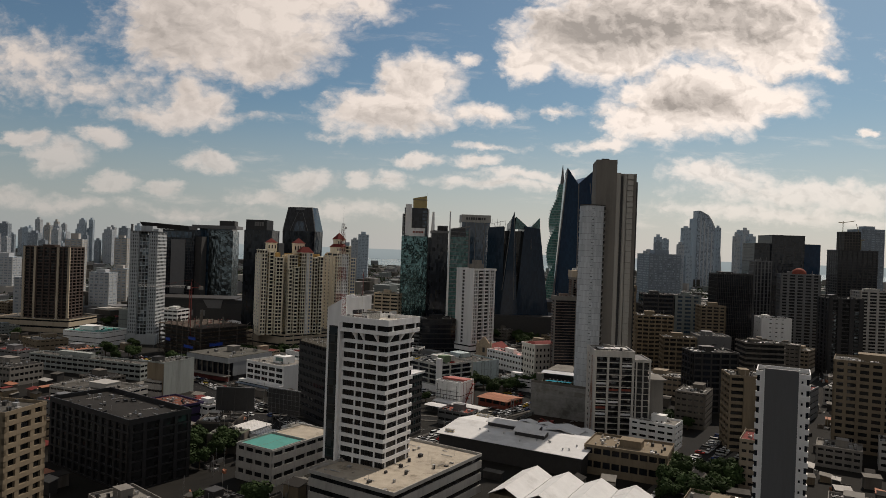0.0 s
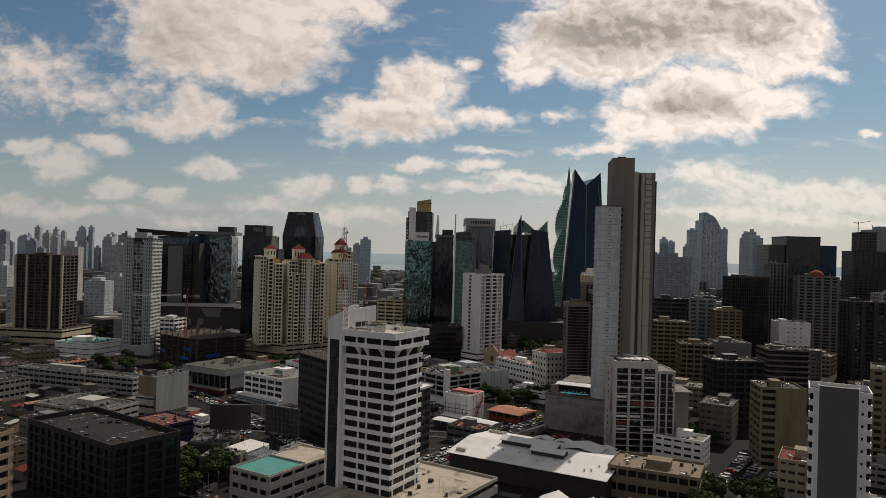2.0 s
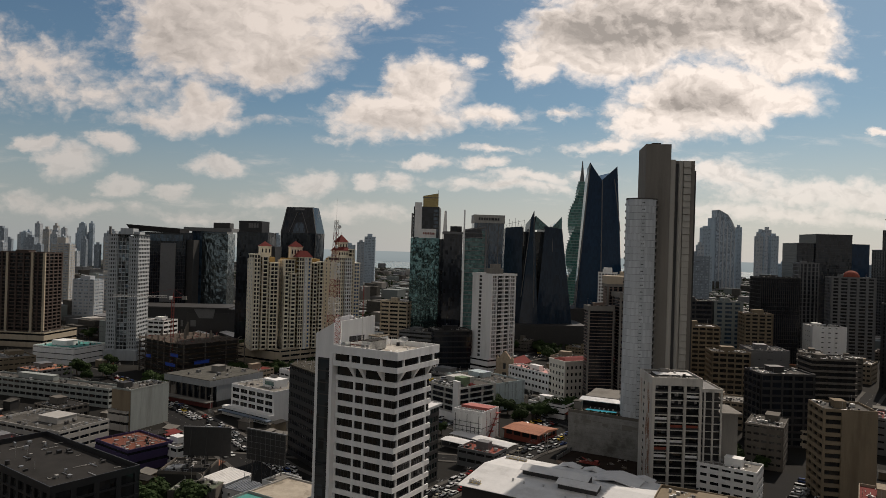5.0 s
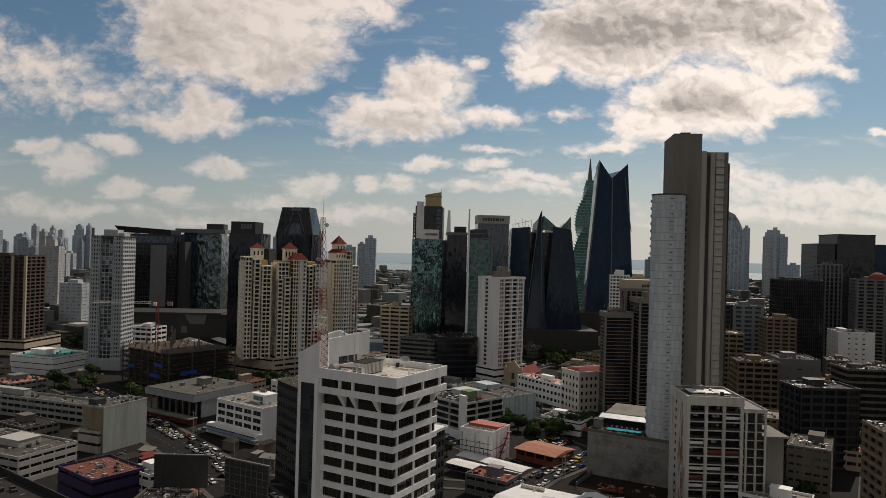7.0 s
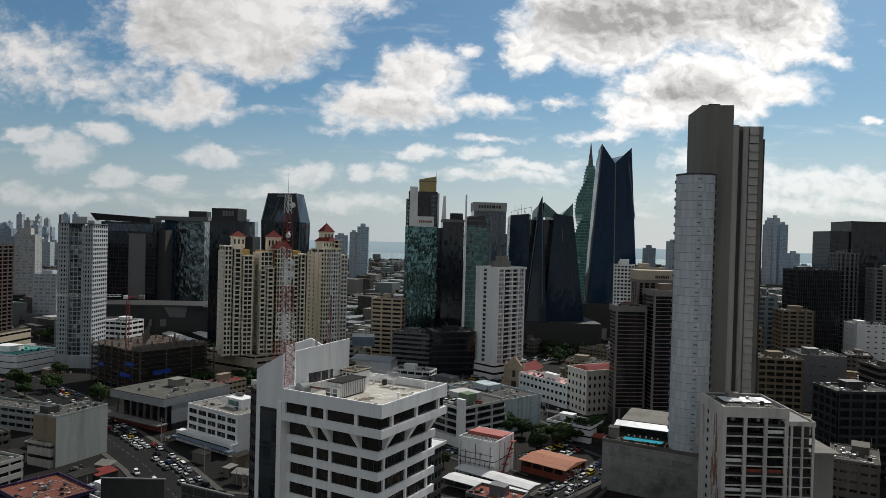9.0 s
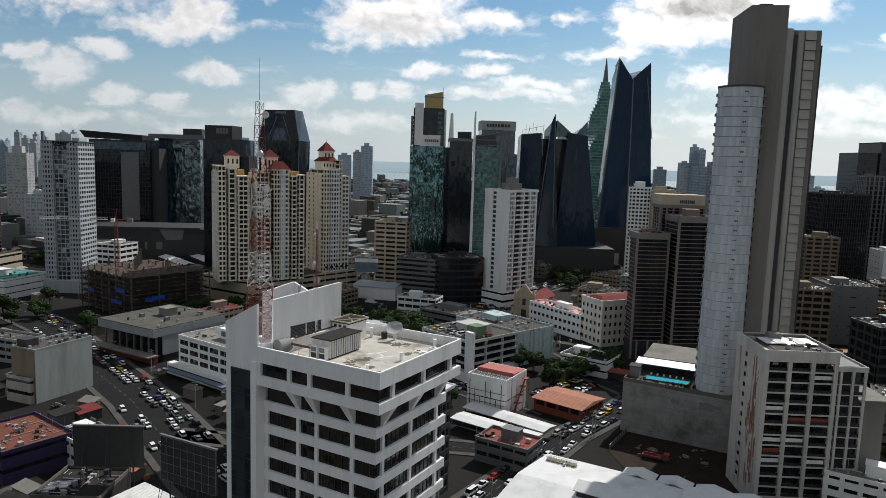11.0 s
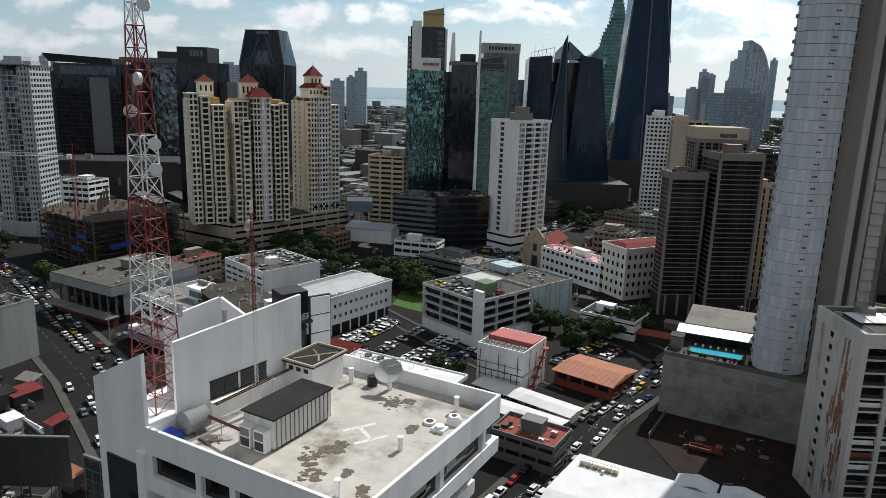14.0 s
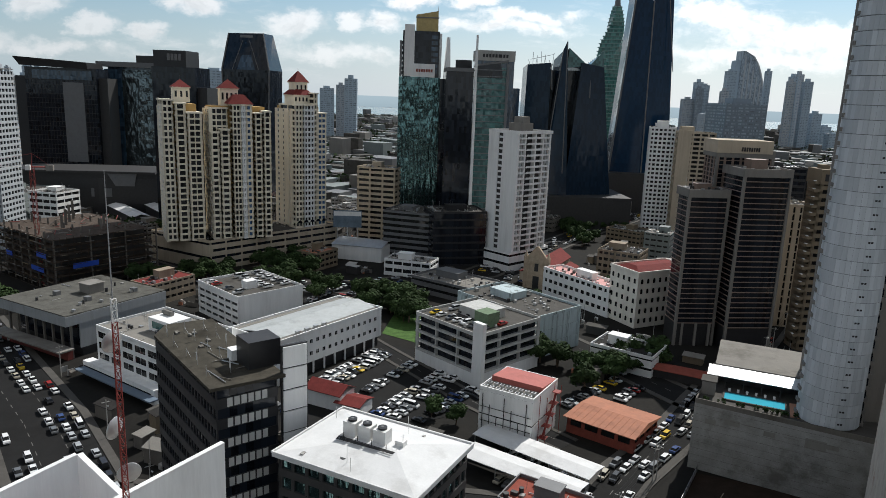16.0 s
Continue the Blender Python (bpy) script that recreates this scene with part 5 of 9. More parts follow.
# ---------------------------------------------------------------- grey apartment block with open frame front
r = thing("apartment_block", "weathered grey concrete apartment block with open framed balconies", "building", 94.6, 255.0, 0, -4)
OLDWALL = mat("rust_streaked_plaster", (0.50, 0.475, 0.43), 0.9, var=0.2, stain=0.85, streak=True, scale=1.3, bump=0.25, stain_col=(0.24, 0.12, 0.075))
FRAME = mat("pale_frame_concrete", (0.52, 0.50, 0.46), 0.9, var=0.16, stain=0.35, scale=0.4, streak=True, bump=0.2)
# charcoal core gives the open bays the dark of shaded voids
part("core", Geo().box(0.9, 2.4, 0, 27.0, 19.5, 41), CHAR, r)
part("left_wall", Geo().box(-0.3, 0.35, 0, 0.9, 20, 45.2), OLDWALL, r, "pale end wall with rust-red streaks")
part("rear_wall", Geo().box(0.9, 19.5, 0, 19.2, 20, 45.2), CONC_L, r)
rgx = random.Random(14)
VOID = glass("balcony_door_glass", (0.02, 0.022, 0.024), 0.06, 0.6, (1.6, 3.1), tilt=0.25)
for i in range(13):
    z = 3.2 + i * 3.0
    part("deck", Geo().box(0.9, 0.1, z, 19.2, 2.5, z + 0.42), FRAME, r)
    for k in range(3):
        x = 1.0 + k * 6.2
        part("balcony_door", Geo().box(x + 0.3, 2.25, z + 0.42, x + 5.4, 2.45, z + 2.9), VOID, r)
        part("railing", Geo().box(x, 0.3, z + 0.42, x + 5.8, 0.36, z + 1.25), BLACK if rgx.random() < 0.75 else G_DARK, r)
        if rgx.random() < 0.16:
            part("balcony_screen", Geo().box(x + 0.2, 0.7, z + 0.42, x + 5.0, 0.8, z + 2.2), rgx.choice((BRICK, GREYP, WHITE)), r)
    if i < 12:
        part("deck", Geo().box(20.0, 0.5, z, 27.5, 2.8, z + 0.3), FRAME, r)
        part("railing", Geo().box(20.2, 0.6, z + 0.3, 27.4, 0.66, z + 1.2), BLACK, r)
for k in range(4):
    part("column", Geo().box(-0.1 + k * 6.2 + (0.0 if k else -0.1), -0.15, 0, 0.95 + k * 6.2, 0.75, 42.4), FRAME, r)
for k in range(3):
    part("column", Geo().box(20.4 + k * 3.3, 0.35, 0, 21.1 + k * 3.3, 0.9, 40), FRAME, r)
part("head_beam", Geo().box(-0.35, -0.25, 42.2, 19.6, 20.2, 44.4), FRAME, r)
part("parapet", Geo().ring(-0.35, -0.25, 19.6, 20.2, 44.4, 45.4, 0.35), FRAME, r)
part("roof", Geo().box(0, 0.1, 44.3, 19.2, 19.9, 44.5), GREY_ROOF, r)
for k in range(5):
    part("roof_sheet", Geo().box(3.6 + k * 3.0, 9.0, 44.9, 6.4 + k * 3.0, 16.5, 45.0 + 0.1 * (k % 2)), rgx.choice((STEEL, WHITE_ROOF, PALE_ROOF)), r)
clutter(r, 19, 19.5, 44.5, random.Random(3), 26)
RUSTY = mat("rust_brown_streak", (0.24, 0.13, 0.085), 0.95, var=0.5, scale=0.8, fine=3)
for k in range(34):
    y, z, ww, hh = rgx.triangular(0.8, 9.0, 4.0), rgx.uniform(4, 36), rgx.uniform(0.25, 1.1), rgx.uniform(2.5, 8.0)
    n = 9
    left = [(y + rgx.uniform(-0.14, 0.14), z + hh * t / n) for t in range(n + 1)]
    right = [(y + ww * (1 - 0.6 * abs(t / n - 0.6)) + rgx.uniform(-0.14, 0.14), z + hh * t / n) for t in range(n, -1, -1)]
    out = left + right
    part("rust_streak", Geo().loft([(-0.3, a, b) for a, b in out], [(-0.306 - k * 0.001, a, b) for a, b in out]), RUSTY, r, "rust-brown weather streak")
part("water_tank", Geo().box(7, 15, 44.5, 10.5, 18, 46.4), CONC_L, r)
part("wing_roof", Geo().box(19.6, 0.3, 40, 27.9, 20, 40.6), FRAME, r)
part("wing_parapet", Geo().ring(19.7, 0.3, 27.9, 20, 40.6, 41.4, 0.25), FRAME, r)
clutter(r, 8, 18, 40.6, random.Random(4), 6)
lw = Geo().box(-0.1, -0.55, 0, 0.06, 0.55, 1.2, 0).box(-0.42, -0.8, -0.16, 0.0, 0.8, 0.0, 1).mesh("side_window", G_DARK, FRAME)
for i in range(13):
    part("side_window", lw, None, r, at=(-0.32, 12.2, 4.3 + i * 3.0))
part("end_block", Geo().box(28, 3, 0, 35, 18, 31), CONC_L, r, "pale concrete end block")
part("end_roof_deck", Geo().box(27.5, 2, 31, 36.5, 19, 31.6), CONC_L, r)
claim(94.6, 255, -4, 36, 20)

# ---------------------------------------------------------------- white office tower with the helipad roof
BRIGHT = mat("fresh_white_paint", (0.86, 0.86, 0.855), 0.7, var=0.10, stain=0.26, streak=True, scale=0.5)
WB_A, WB_W = site(-23.2, 169.36, -5.34, 158.1)
WB_D, WB_H, FH = 21.2, 67.0, 3.44
r = thing("office_tower", "white office tower with deep horizontal bands and dark ribbon windows", "building", -23.2, 169.36, 0, WB_A)
tower_root = r
SB = 1.5                                  # the lower storeys stand back by this much
band_low = Geo().box(0, SB, 0, WB_W - SB, WB_D - SB, 1.35).mesh("spandrel", BRIGHT)
REC = 0.42
win = Geo().box(0.3, SB + REC, 0, WB_W - SB - REC, WB_D - SB - REC, FH - 1.35)
for i in range(1, 17):
    x = i * (WB_W - SB) / 17
    win.box(x - 0.04, SB + REC - 0.08, 0, x + 0.04, SB + REC, FH - 1.35, 1)
    y = SB + i * (WB_D - 2 * SB) / 17
    win.box(WB_W - SB - REC, y - 0.04, 0, WB_W - SB - REC + 0.08, y + 0.04, FH - 1.35, 1)
win_low = win.mesh("window_band", G_DARK, CHAR)
z = 58.75
for i in range(13):
    zz = z - i * FH
    part("spandrel", band_low, None, r, at=(0, 0, zz - 1.35))
    part("window_band", win_low, None, r, at=(0, 0, zz - FH))
for k, x in enumerate((0.1, 6.0, 9.3, 15.4)):
    part("pier", Geo().box(x, SB + 0.06, 14, x + 0.55, SB + 0.6, 58.7), BRIGHT, r)
for k, y in enumerate((1.6, 8.4, 15.4)):
    part("pier", Geo().box(WB_W - SB - 0.6, SB + y, 14, WB_W - SB - 0.06, SB + y + 0.55, 58.7), BRIGHT, r)
# the projecting top storeys
for box_ in ((0, 0, WB_W, 0.28), (0, WB_D - 0.28, WB_W, WB_D), (0, 0.28, 0.28, WB_D - 0.28), (WB_W - 0.28, 0.28, WB_W, WB_D - 0.28)):
    part("parapet", Geo().box(box_[0], box_[1], 64.75, box_[2], box_[3], WB_H), BRIGHT, r)
part("spandrel", Geo().box(0, 0, 61.45, WB_W, WB_D, 62.85), BRIGHT, r)
part("window_band", Geo().box(0.3, 0.5, 62.85, WB_W - 0.5, WB_D - 0.5, 64.7), G_DARK, r)
part("window_band", Geo().box(0.3, SB + REC, 58.75, WB_W - SB - REC, WB_D - 1, 61.45), G_DARK, r)
for x in (0.1, 5.6, 9.2, 15.6):
    part("pier", Geo().box(x, 0.08, 62.85, x + 0.6, 0.7, 64.75), BRIGHT, r)
for y in (3.0, 10.6, 18.0):
    part("pier", Geo().box(WB_W - 0.7, y, 62.85, WB_W - 0.08, y + 0.6, 64.75), BRIGHT, r)
for x in (6.0, 9.3, 15.4):
    part("bracket", Geo().loft([(x, SB + 0.1, 58.75), (x + 0.6, SB + 0.1, 58.75), (x + 0.6, SB + 1, 58.75), (x, SB + 1, 58.75)], [(x - 0.8, 0.15, 61.45), (x + 0.6, 0.15, 61.45), (x + 0.6, SB + 1, 61.45), (x - 0.8, SB + 1, 61.45)]), BRIGHT, r)
for y in (3.1, 9.9, 16.9):
    part("bracket", Geo().loft([(WB_W - SB - 1, y, 58.75), (WB_W - SB - .1, y, 58.75), (WB_W - SB - .1, y + .6, 58.75), (WB_W - SB - 1, y + .6, 58.75)], [(WB_W - SB - 1, y, 61.45), (WB_W - .15, y, 61.45), (WB_W - .15, y + 1.4, 61.45), (WB_W - SB - 1, y + 1.4, 61.45)]), BRIGHT, r)
ROOFDECK = mat("helipad_deck", (0.49, 0.46, 0.41), 0.9, var=0.22, stain=0.75, scale=0.55, fine=5, bump=0.25)
part("roof", Geo().box(0.28, 0.28, 64.7, WB_W - 0.28, WB_D - 0.28, 65.6), ROOFDECK, r, "stained pale roof deck")
# stair tower on the left end with a strip of smoked glass
STAIRGLASS = glass("smoked_blue_glass", (0.024, 0.033, 0.040), 0.09, 0.45, (1.9, 3.2), wob=0.2)
part("stair_tower", Geo().box(-6.2, 0.2, 14, 0, 15, 66.2), BRIGHT, r)
for i in range(15):
    part("stair_window", Geo().box(-4.9, -0.02, 15 + i * 3.2, -1.2, 0.25, 17.9 + i * 3.2), STAIRGLASS, r)
part("stair_recess", Geo().box(-5.1, 0.05, 14, -1.0, 0.22, 63.2), BLACK, r)
part("stair_fin", Geo().box(-0.9, -0.25, 14, 0.1, 0.25, 64.7), BRIGHT, r)
# raised white screen walls round the lift head
part("screen_wall", Geo().loft([(-6.2, 0.15, 66.2), (0.0, 0.15, 66.2), (0.0, 0.5, 66.2), (-6.2, 0.5, 66.2)], [(-6.2, 0.15, 69.7), (0.0, 0.15, 73), (0.0, 0.5, 73), (-6.2, 0.5, 69.7)]), BRIGHT, r)
def slant(x0, y0, x1, y1, zb0, zb1, zt0, zt1, t=0.3):
    """Thin wall from one plan point to another, with its own height at each end."""
    d = Vector((x1 - x0, y1 - y0)).normalized()
    n = Vector((-d.y, d.x)) * t
    return Geo().loft([(x0, y0, zb0), (x1, y1, zb1), (x1 + n.x, y1 + n.y, zb1), (x0 + n.x, y0 + n.y, zb0)], [(x0, y0, zt0), (x1, y1, zt1), (x1 + n.x, y1 + n.y, zt1), (x0 + n.x, y0 + n.y, zt0)])


part("screen_wall", slant(0.44, 2.9, 1.8, 16.6, 65.6, 65.6, 73.2, 74.1), BRIGHT, r)
part("screen_wall", slant(-4.75, 6.2, -3.4, 11.4, 66.2, 66.2, 73.2, 74.2), BRIGHT, r)
part("screen_wall", slant(-3.4, 11.4, 1.3, 11.4, 66.2, 66.2, 74.2, 72.4), BRIGHT, r)
part("wall_hook", Geo().box(0.5, 8.0, 73.2, 0.8, 8.3, 74.6), STEEL, r)
part("wall_hook", Geo().box(-4.4, 7.4, 73.2, -4.1, 7.7, 74.4), STEEL, r)
for a, b in ((6.1, 9.0), (9.3, 12.2)):
    panel_ = part("louvre", Geo().box(0.01, 0, 0, 0.07, b - a, 1.5), BLACK, r, at=(0.44 + (a - 2.9) * 0.0993, a, 67.2), rz=-5.67)
    part("louvre_frame", Geo().box(0.01, -0.08, -0.08, 0.13, b - a + 0.08, 0).box(0.01, -0.08, 1.5, 0.13, b - a + 0.08, 1.58).box(0.01, (b - a) / 2 - 0.04, 0, 0.13, (b - a) / 2 + 0.04, 1.5), CHAR, panel_)
    for i in range(7):
        part("slat", Geo().box(0.07, 0, 0.1 + i * 0.2, 0.12, b - a, 0.14 + i * 0.2), GREYP, panel_)
part("wall_step", Geo().box(0.35, 0, 0, 0.75, 9.4, 1.5), BRIGHT, r, at=(0.44 + 2.9 * 0.0993, 5.8, 65.6), rz=-5.67)
claim(-23.2, 169.36, WB_A, WB_W, WB_D)

# low podium building round its foot
TANROOF = mat("stained_tan_roof", (0.42, 0.37, 0.30), 0.9, var=0.25, stain=0.8, scale=0.3, fine=3, bump=0.25)
r = block("podium_building", "low white podium building with a stained flat roof", -31, 156, -1, 134.5, 56, 14, 3, WHITE_DULL, G_DARK, 0.6, 0.5, 0, 0, roofmat=TANROOF, seed=41, plant=False)
# market hall with a broad white metal roof
ma, mw = site(17, 233, 75, 197)
r = thing("market_hall", "wide market hall under a white metal roof", "building", 17, 233, 0, ma)
claim(17, 233, ma, mw, 42)
CLAIMED.append((66, 232, 22))
part("wall", Geo().box(0.5, 0.5, 0, mw - 0.5, 41.5, 8.6), CHAR, r)
part("metal_roof", Geo().gable(-0.5, -0.8, mw + 0.5, 42.5, 8.7, 11.2, along="x"), WHITE_ROOF, r, "white-coated sheet metal roof")
for k in range(4):
    part("rear_gable", Geo().gable(22 + k * 9.6, 41, 30.6 + k * 9.6, 47, 8.6, 9.7, along="y", over=0.2), WHITE_ROOF, r)
    part("rear_wall", Geo().box(22.2 + k * 9.6, 42, 0, 30.4 + k * 9.6, 46.6, 8.4), CHAR, r)
for k in range(24):
    part("roof_seam", Geo().bar((2 + k * mw / 24.5, -0.7, 8.62), (2 + k * mw / 24.5, 20.8, 11.2), 0.05), WHITE_ROOF, r)
# hangar roofs
ha, hw = site(32, 159, 75, 132)
claim(32, 159, ha, hw, 30)
r = thing("warehouse", "row of gabled warehouse halls with pale metal roofs", "building", 32, 159, 0, ha)
for k in range(4):
    a = k * hw / 4
    part("hall", Geo().box(a + 0.2, 0.5, 0, a + hw / 4 - 0.2, 29.5, 7), BEIGE, r)
    part("metal_roof", Geo().gable(a + 0.3, -0.5, a + hw / 4 - 0.3, 30.5, 7.1, 10.2, along="y", over=0.2), WHITE_ROOF, r)
block("office_block", "low white block with a faded teal roof", -64, 190, -48, 179.4, 38, 13.5, 3, WHITE_DULL, G_DARK, 0.6, 0.3, 4, 6, 1.2, roofmat=TANROOF, parapet=0.5, seed=42, plant=False, tidy=True)
r = thing("roof_court", "teal painted play court on a flat roof", "court", -64, 190, 13.54, -33.5)
part("court_floor", Geo().box(0.6, 0.6, 0, 18.4, 19, 0.06), TEAL, r)
part("court_line", Geo().box(9.3, 0.8, 0.06, 9.5, 18.8, 0.075), LINE, r)
part("court_wall", Geo().ring(0.4, 0.4, 18.8, 19.4, 0, 0.8, 0.2), WHITE_DULL, r)
block("office_block", "dark brown-black office block with shaded fins", -143.4, 205.4, -97.8, 170, 26, 25, 7, BLACK, G_DARK, 0.16, 0.6, 12, 4, 1.5, roofmat=DARK_ROOF, parapet=1.8, seed=44, plant=False)
block("apartment_block", "pale apartment block with balcony bands", -141, 119, -109.5, 112, 16, 42, 13, BEIGE, G_DARK, 0.42, 0.8, 5, 3, 1.6, seed=45)
r = thing("apartment_tower", "narrow tower with flat grey panel between white saw-tooth edges", "building", 105.7, 116.2, 0, -29)
claim(105.7, 116.2, -29, 14.4, 12)
DULLPANEL = mat("dull_grey_panel", (0.115, 0.118, 0.122), 0.7, var=0.12, stain=0.2, streak=True)
part("body", Geo().box(0.9, 0.6, 0, 13.4, 12, 58.0), WHITE, r)
part("grey_panel", Geo().box(2.3, -0.5, 0, 11.3, 0.6, 61), DULLPANEL, r, "plain grey panel wall")
part("panel_edge", Geo().box(2.0, -0.6, 0, 2.3, 0.6, 61.3), WHITE, r)
part("panel_edge", Geo().box(11.3, -0.6, 0, 11.6, 0.6, 61.3), WHITE, r)
for j in range(18):
    z = 1.2 + j * 3.2
    part("balcony", Geo().box(11.6, -0.2, z, 14.4, 1.6, z + 1.5), WHITE, r)
    part("balcony", Geo().box(-0.1, -0.2, z, 2.0, 1.6, z + 1.5), WHITE, r)
    part("corner_window", Geo().box(13.35, 0.15, z + 1.5, 14.1, 1.4, z + 3.2), G_BLACK, r)
    part("corner_window", Geo().box(0.2, 0.15, z + 1.5, 0.95, 1.4, z + 3.2), G_BLACK, r)
    part("white_return", Geo().box(11.6, 0.0, z + 1.5, 13.35, 1.2, z + 3.2), WHITE, r)
    part("white_return", Geo().box(0.95, 0.0, z + 1.5, 2.0, 1.2, z + 3.2), WHITE, r)
    part("small_window", Geo().box(12.0, -0.06, z + 1.9, 12.5, 0.1, z + 2.6), G_BLACK, r)
part("roof", Geo().box(1.0, 0.7, 58.0, 13.3, 11.9, 58.2), GREY_ROOF, r)
part("parapet", Geo().ring(-0.1, -0.2, 14.4, 12.2, 58.8, 60.2, 0.25), WHITE, r)
r = block("apartment_block", "beige apartment block with balconies and blank end wall", 157.6, 243.5, 176.5, 239.5, 18, 36, 11, BEIGE, G_DARK, 0.45, 0.8, 0, 3, 1, seed=47)
part("end_wall", Geo().box(6.5, -0.2, 0, 19.3, 1.2, 36), BEIGE, r)
block("office_block", "dark curved-front office block", 172, 322, 200, 322, 18, 36, 10, CHAR, G_BLACK, 0.3, 0.4, 5, 4, 1, seed=48)
block("apartment_block", "beige apartment block with deep windows", 214, 252, 250, 228, 24, 44, 13, BEIGE, G_DARK, 0.45, 0.6, 8, 6, 1.6, seed=49)
# left side of the avenue
ang_, w_ = site(-147, 399, -115, 379)
r = thing("cinema_building", "grey hall with a deep overhanging stained roof and dark colonnade", "building", -147, 399, 0, ang_)
claim(-147, 399, ang_, w_, 40)
SIDEW = mat("pale_grey_blue_wall", (0.27, 0.285, 0.295), 0.8, var=0.15, stain=0.25, streak=True)
OLDROOF = mat("lichen_grey_roof", (0.105, 0.102, 0.09), 0.95, var=0.4, stain=0.75, scale=0.35, fine=3, bump=0.3)
part("hall", Geo().box(1.2, 5.0, 0, w_ - 0.6, 39.5, 12), CHAR, r)
part("side_wall", Geo().box(w_ - 0.6, 4.2, 3.2, w_, 40, 15.4), SIDEW, r, "pale grey-blue side wall")
part("front_glazing", Geo().box(2, 4.6, 3.5, w_ - 1, 5.0, 11.8), G_BLACK, r)
for k in range(8):
    part("column", Geo().box(0.8 + k * (w_ - 2.2) / 7, 1.2, 0, 1.5 + k * (w_ - 2.2) / 7, 1.9, 12), CONC, r)
part("fascia", Geo().box(-1.0, -1.0, 12, w_ + 0.2, 40.2, 15.4), SIDEW, r)
part("roof", Geo().box(-0.7, -0.7, 15.4, w_, 40, 15.8), OLDROOF, r, "lichen-stained flat roof")
part("awning", Geo().box(-2, -4.5, 3.6, w_ + 1, 1.0, 4.1), CONC_L, r)
part("shop_front", Geo().box(-1, -1.0, 0.1, w_, 1.0, 3.6), mat("red_shop_front", (0.16, 0.035, 0.03), 0.7, var=0.5), r)
part("roof_house", Geo().box(15, 20, 15.8, 21, 26, 19.2).box(14.6, 19.6, 19.2, 21.4, 26.4, 19.5), CONC_L, r)
for x, y in ((8, 30), (26, 14), (29, 31), (11, 12)):
    part("roof_unit", Geo().box(x, y, 15.8, x + 2.2, y + 1.8, 17.3), GREYP, r)
clutter(r, w_, 39, 15.8, random.Random(50), 16)
ang_, w_ = site(-101, 368, -73.5, 347)
r = thing("office_block", "white four-storey office with rows of broad dark windows", "building", -101, 368, 0, ang_)
claim(-101, 368, ang_, w_, 26)
part("office_wall", Geo().box(0, 0, 0, w_, 26, 16), WHITE, r)
part("lower_ledge", Geo().box(-3.2, -3.4, 0, w_ + 0.6, 0, 4.8), WHITE, r)
part("ledge_window", Geo().box(-2.8, -3.46, 1.4, w_ - 1, -3.36, 3.4), G_DARK, r)
part("canopy", Geo().box(-2.5, -6.6, 2.6, w_ + 3, -3.5, 3.0), mat("slate_blue_canopy", (0.13, 0.17, 0.22), 0.6, var=0.2), r)
windows_on(r, w_, 16, 5, 3, 5.4, 2.1, 0.6, w_ - 0.6, 4.9, 15.6)
roof_kit(r, w_, 26, 16, random.Random(51), PALE_ROOF, WHITE, 0.8, False)
g = Geo()
for k in range(7):
    g.box(w_ - 12 + k * 1.5, -3.52, 0.6, w_ - 11.2 + k * 1.5, -3.42, 1.1)
part("sign_bars", g, CHAR, r)
part("roof_room", Geo().box(15, 9, 16, 26, 17, 20.4), WHITE, r)
part("room_window", Geo().box(17, 8.92, 17.2, 24, 9.02, 19.4), G_SEA, r)
part("water_drum", Geo().bar((16, 14, 21.2), (20.5, 14, 21.2), 0.8, 12), CONC_L, r)
MOSS = mat("mossy_brown_roof", (0.062, 0.056, 0.044), 0.95, var=0.5, stain=0.7, scale=0.5, fine=3, bump=0.3)
r = block("office_block", "black office tower with pale window louvres and white fin wall", -57, 296.5, -36, 266, 12, 40, 10, BLACK, G_BLACK, 0.5, 0.25, 22, 0, 0.35, roofmat=MOSS, parapet=0.3, seed=52, plant=False, tidy=True)
LOUV = mat("pale_window_blind", (0.55, 0.55, 0.53), 0.7, var=0.15, pieces=0.1)
bm_ = Geo().box(0, -0.5, 0, 0.08, 0.5, 1.7).mesh("window_blind", LOUV)
for j in range(9):
    for k in range(6):
        part("window_blind", bm_, None, r, at=(37.02, 2.6 + k * 1.35, 4.2 + j * 4.0))
part("roof_slab", Geo().prism([(-2, 3), (4, -1.2), (37.6, -1.2), (38.4, 13), (-1, 13)], 40.0, 40.6), MOSS, r)
rg52 = random.Random(53)
for k in range(9):
    x, y, a_ = rg52.uniform(3, 33), rg52.uniform(1, 11), rg52.choice((0.2, 0.5, 1.6))
    part("roof_pipe", Geo().bar((x, y, 40.75), (x + rg52.uniform(3, 8) * math.cos(a_), min(max(y + 4 * math.sin(a_), 0.5), 12), 40.8), 0.1, 6), rg52.choice((CONC_L, STEEL, CONC)), r)
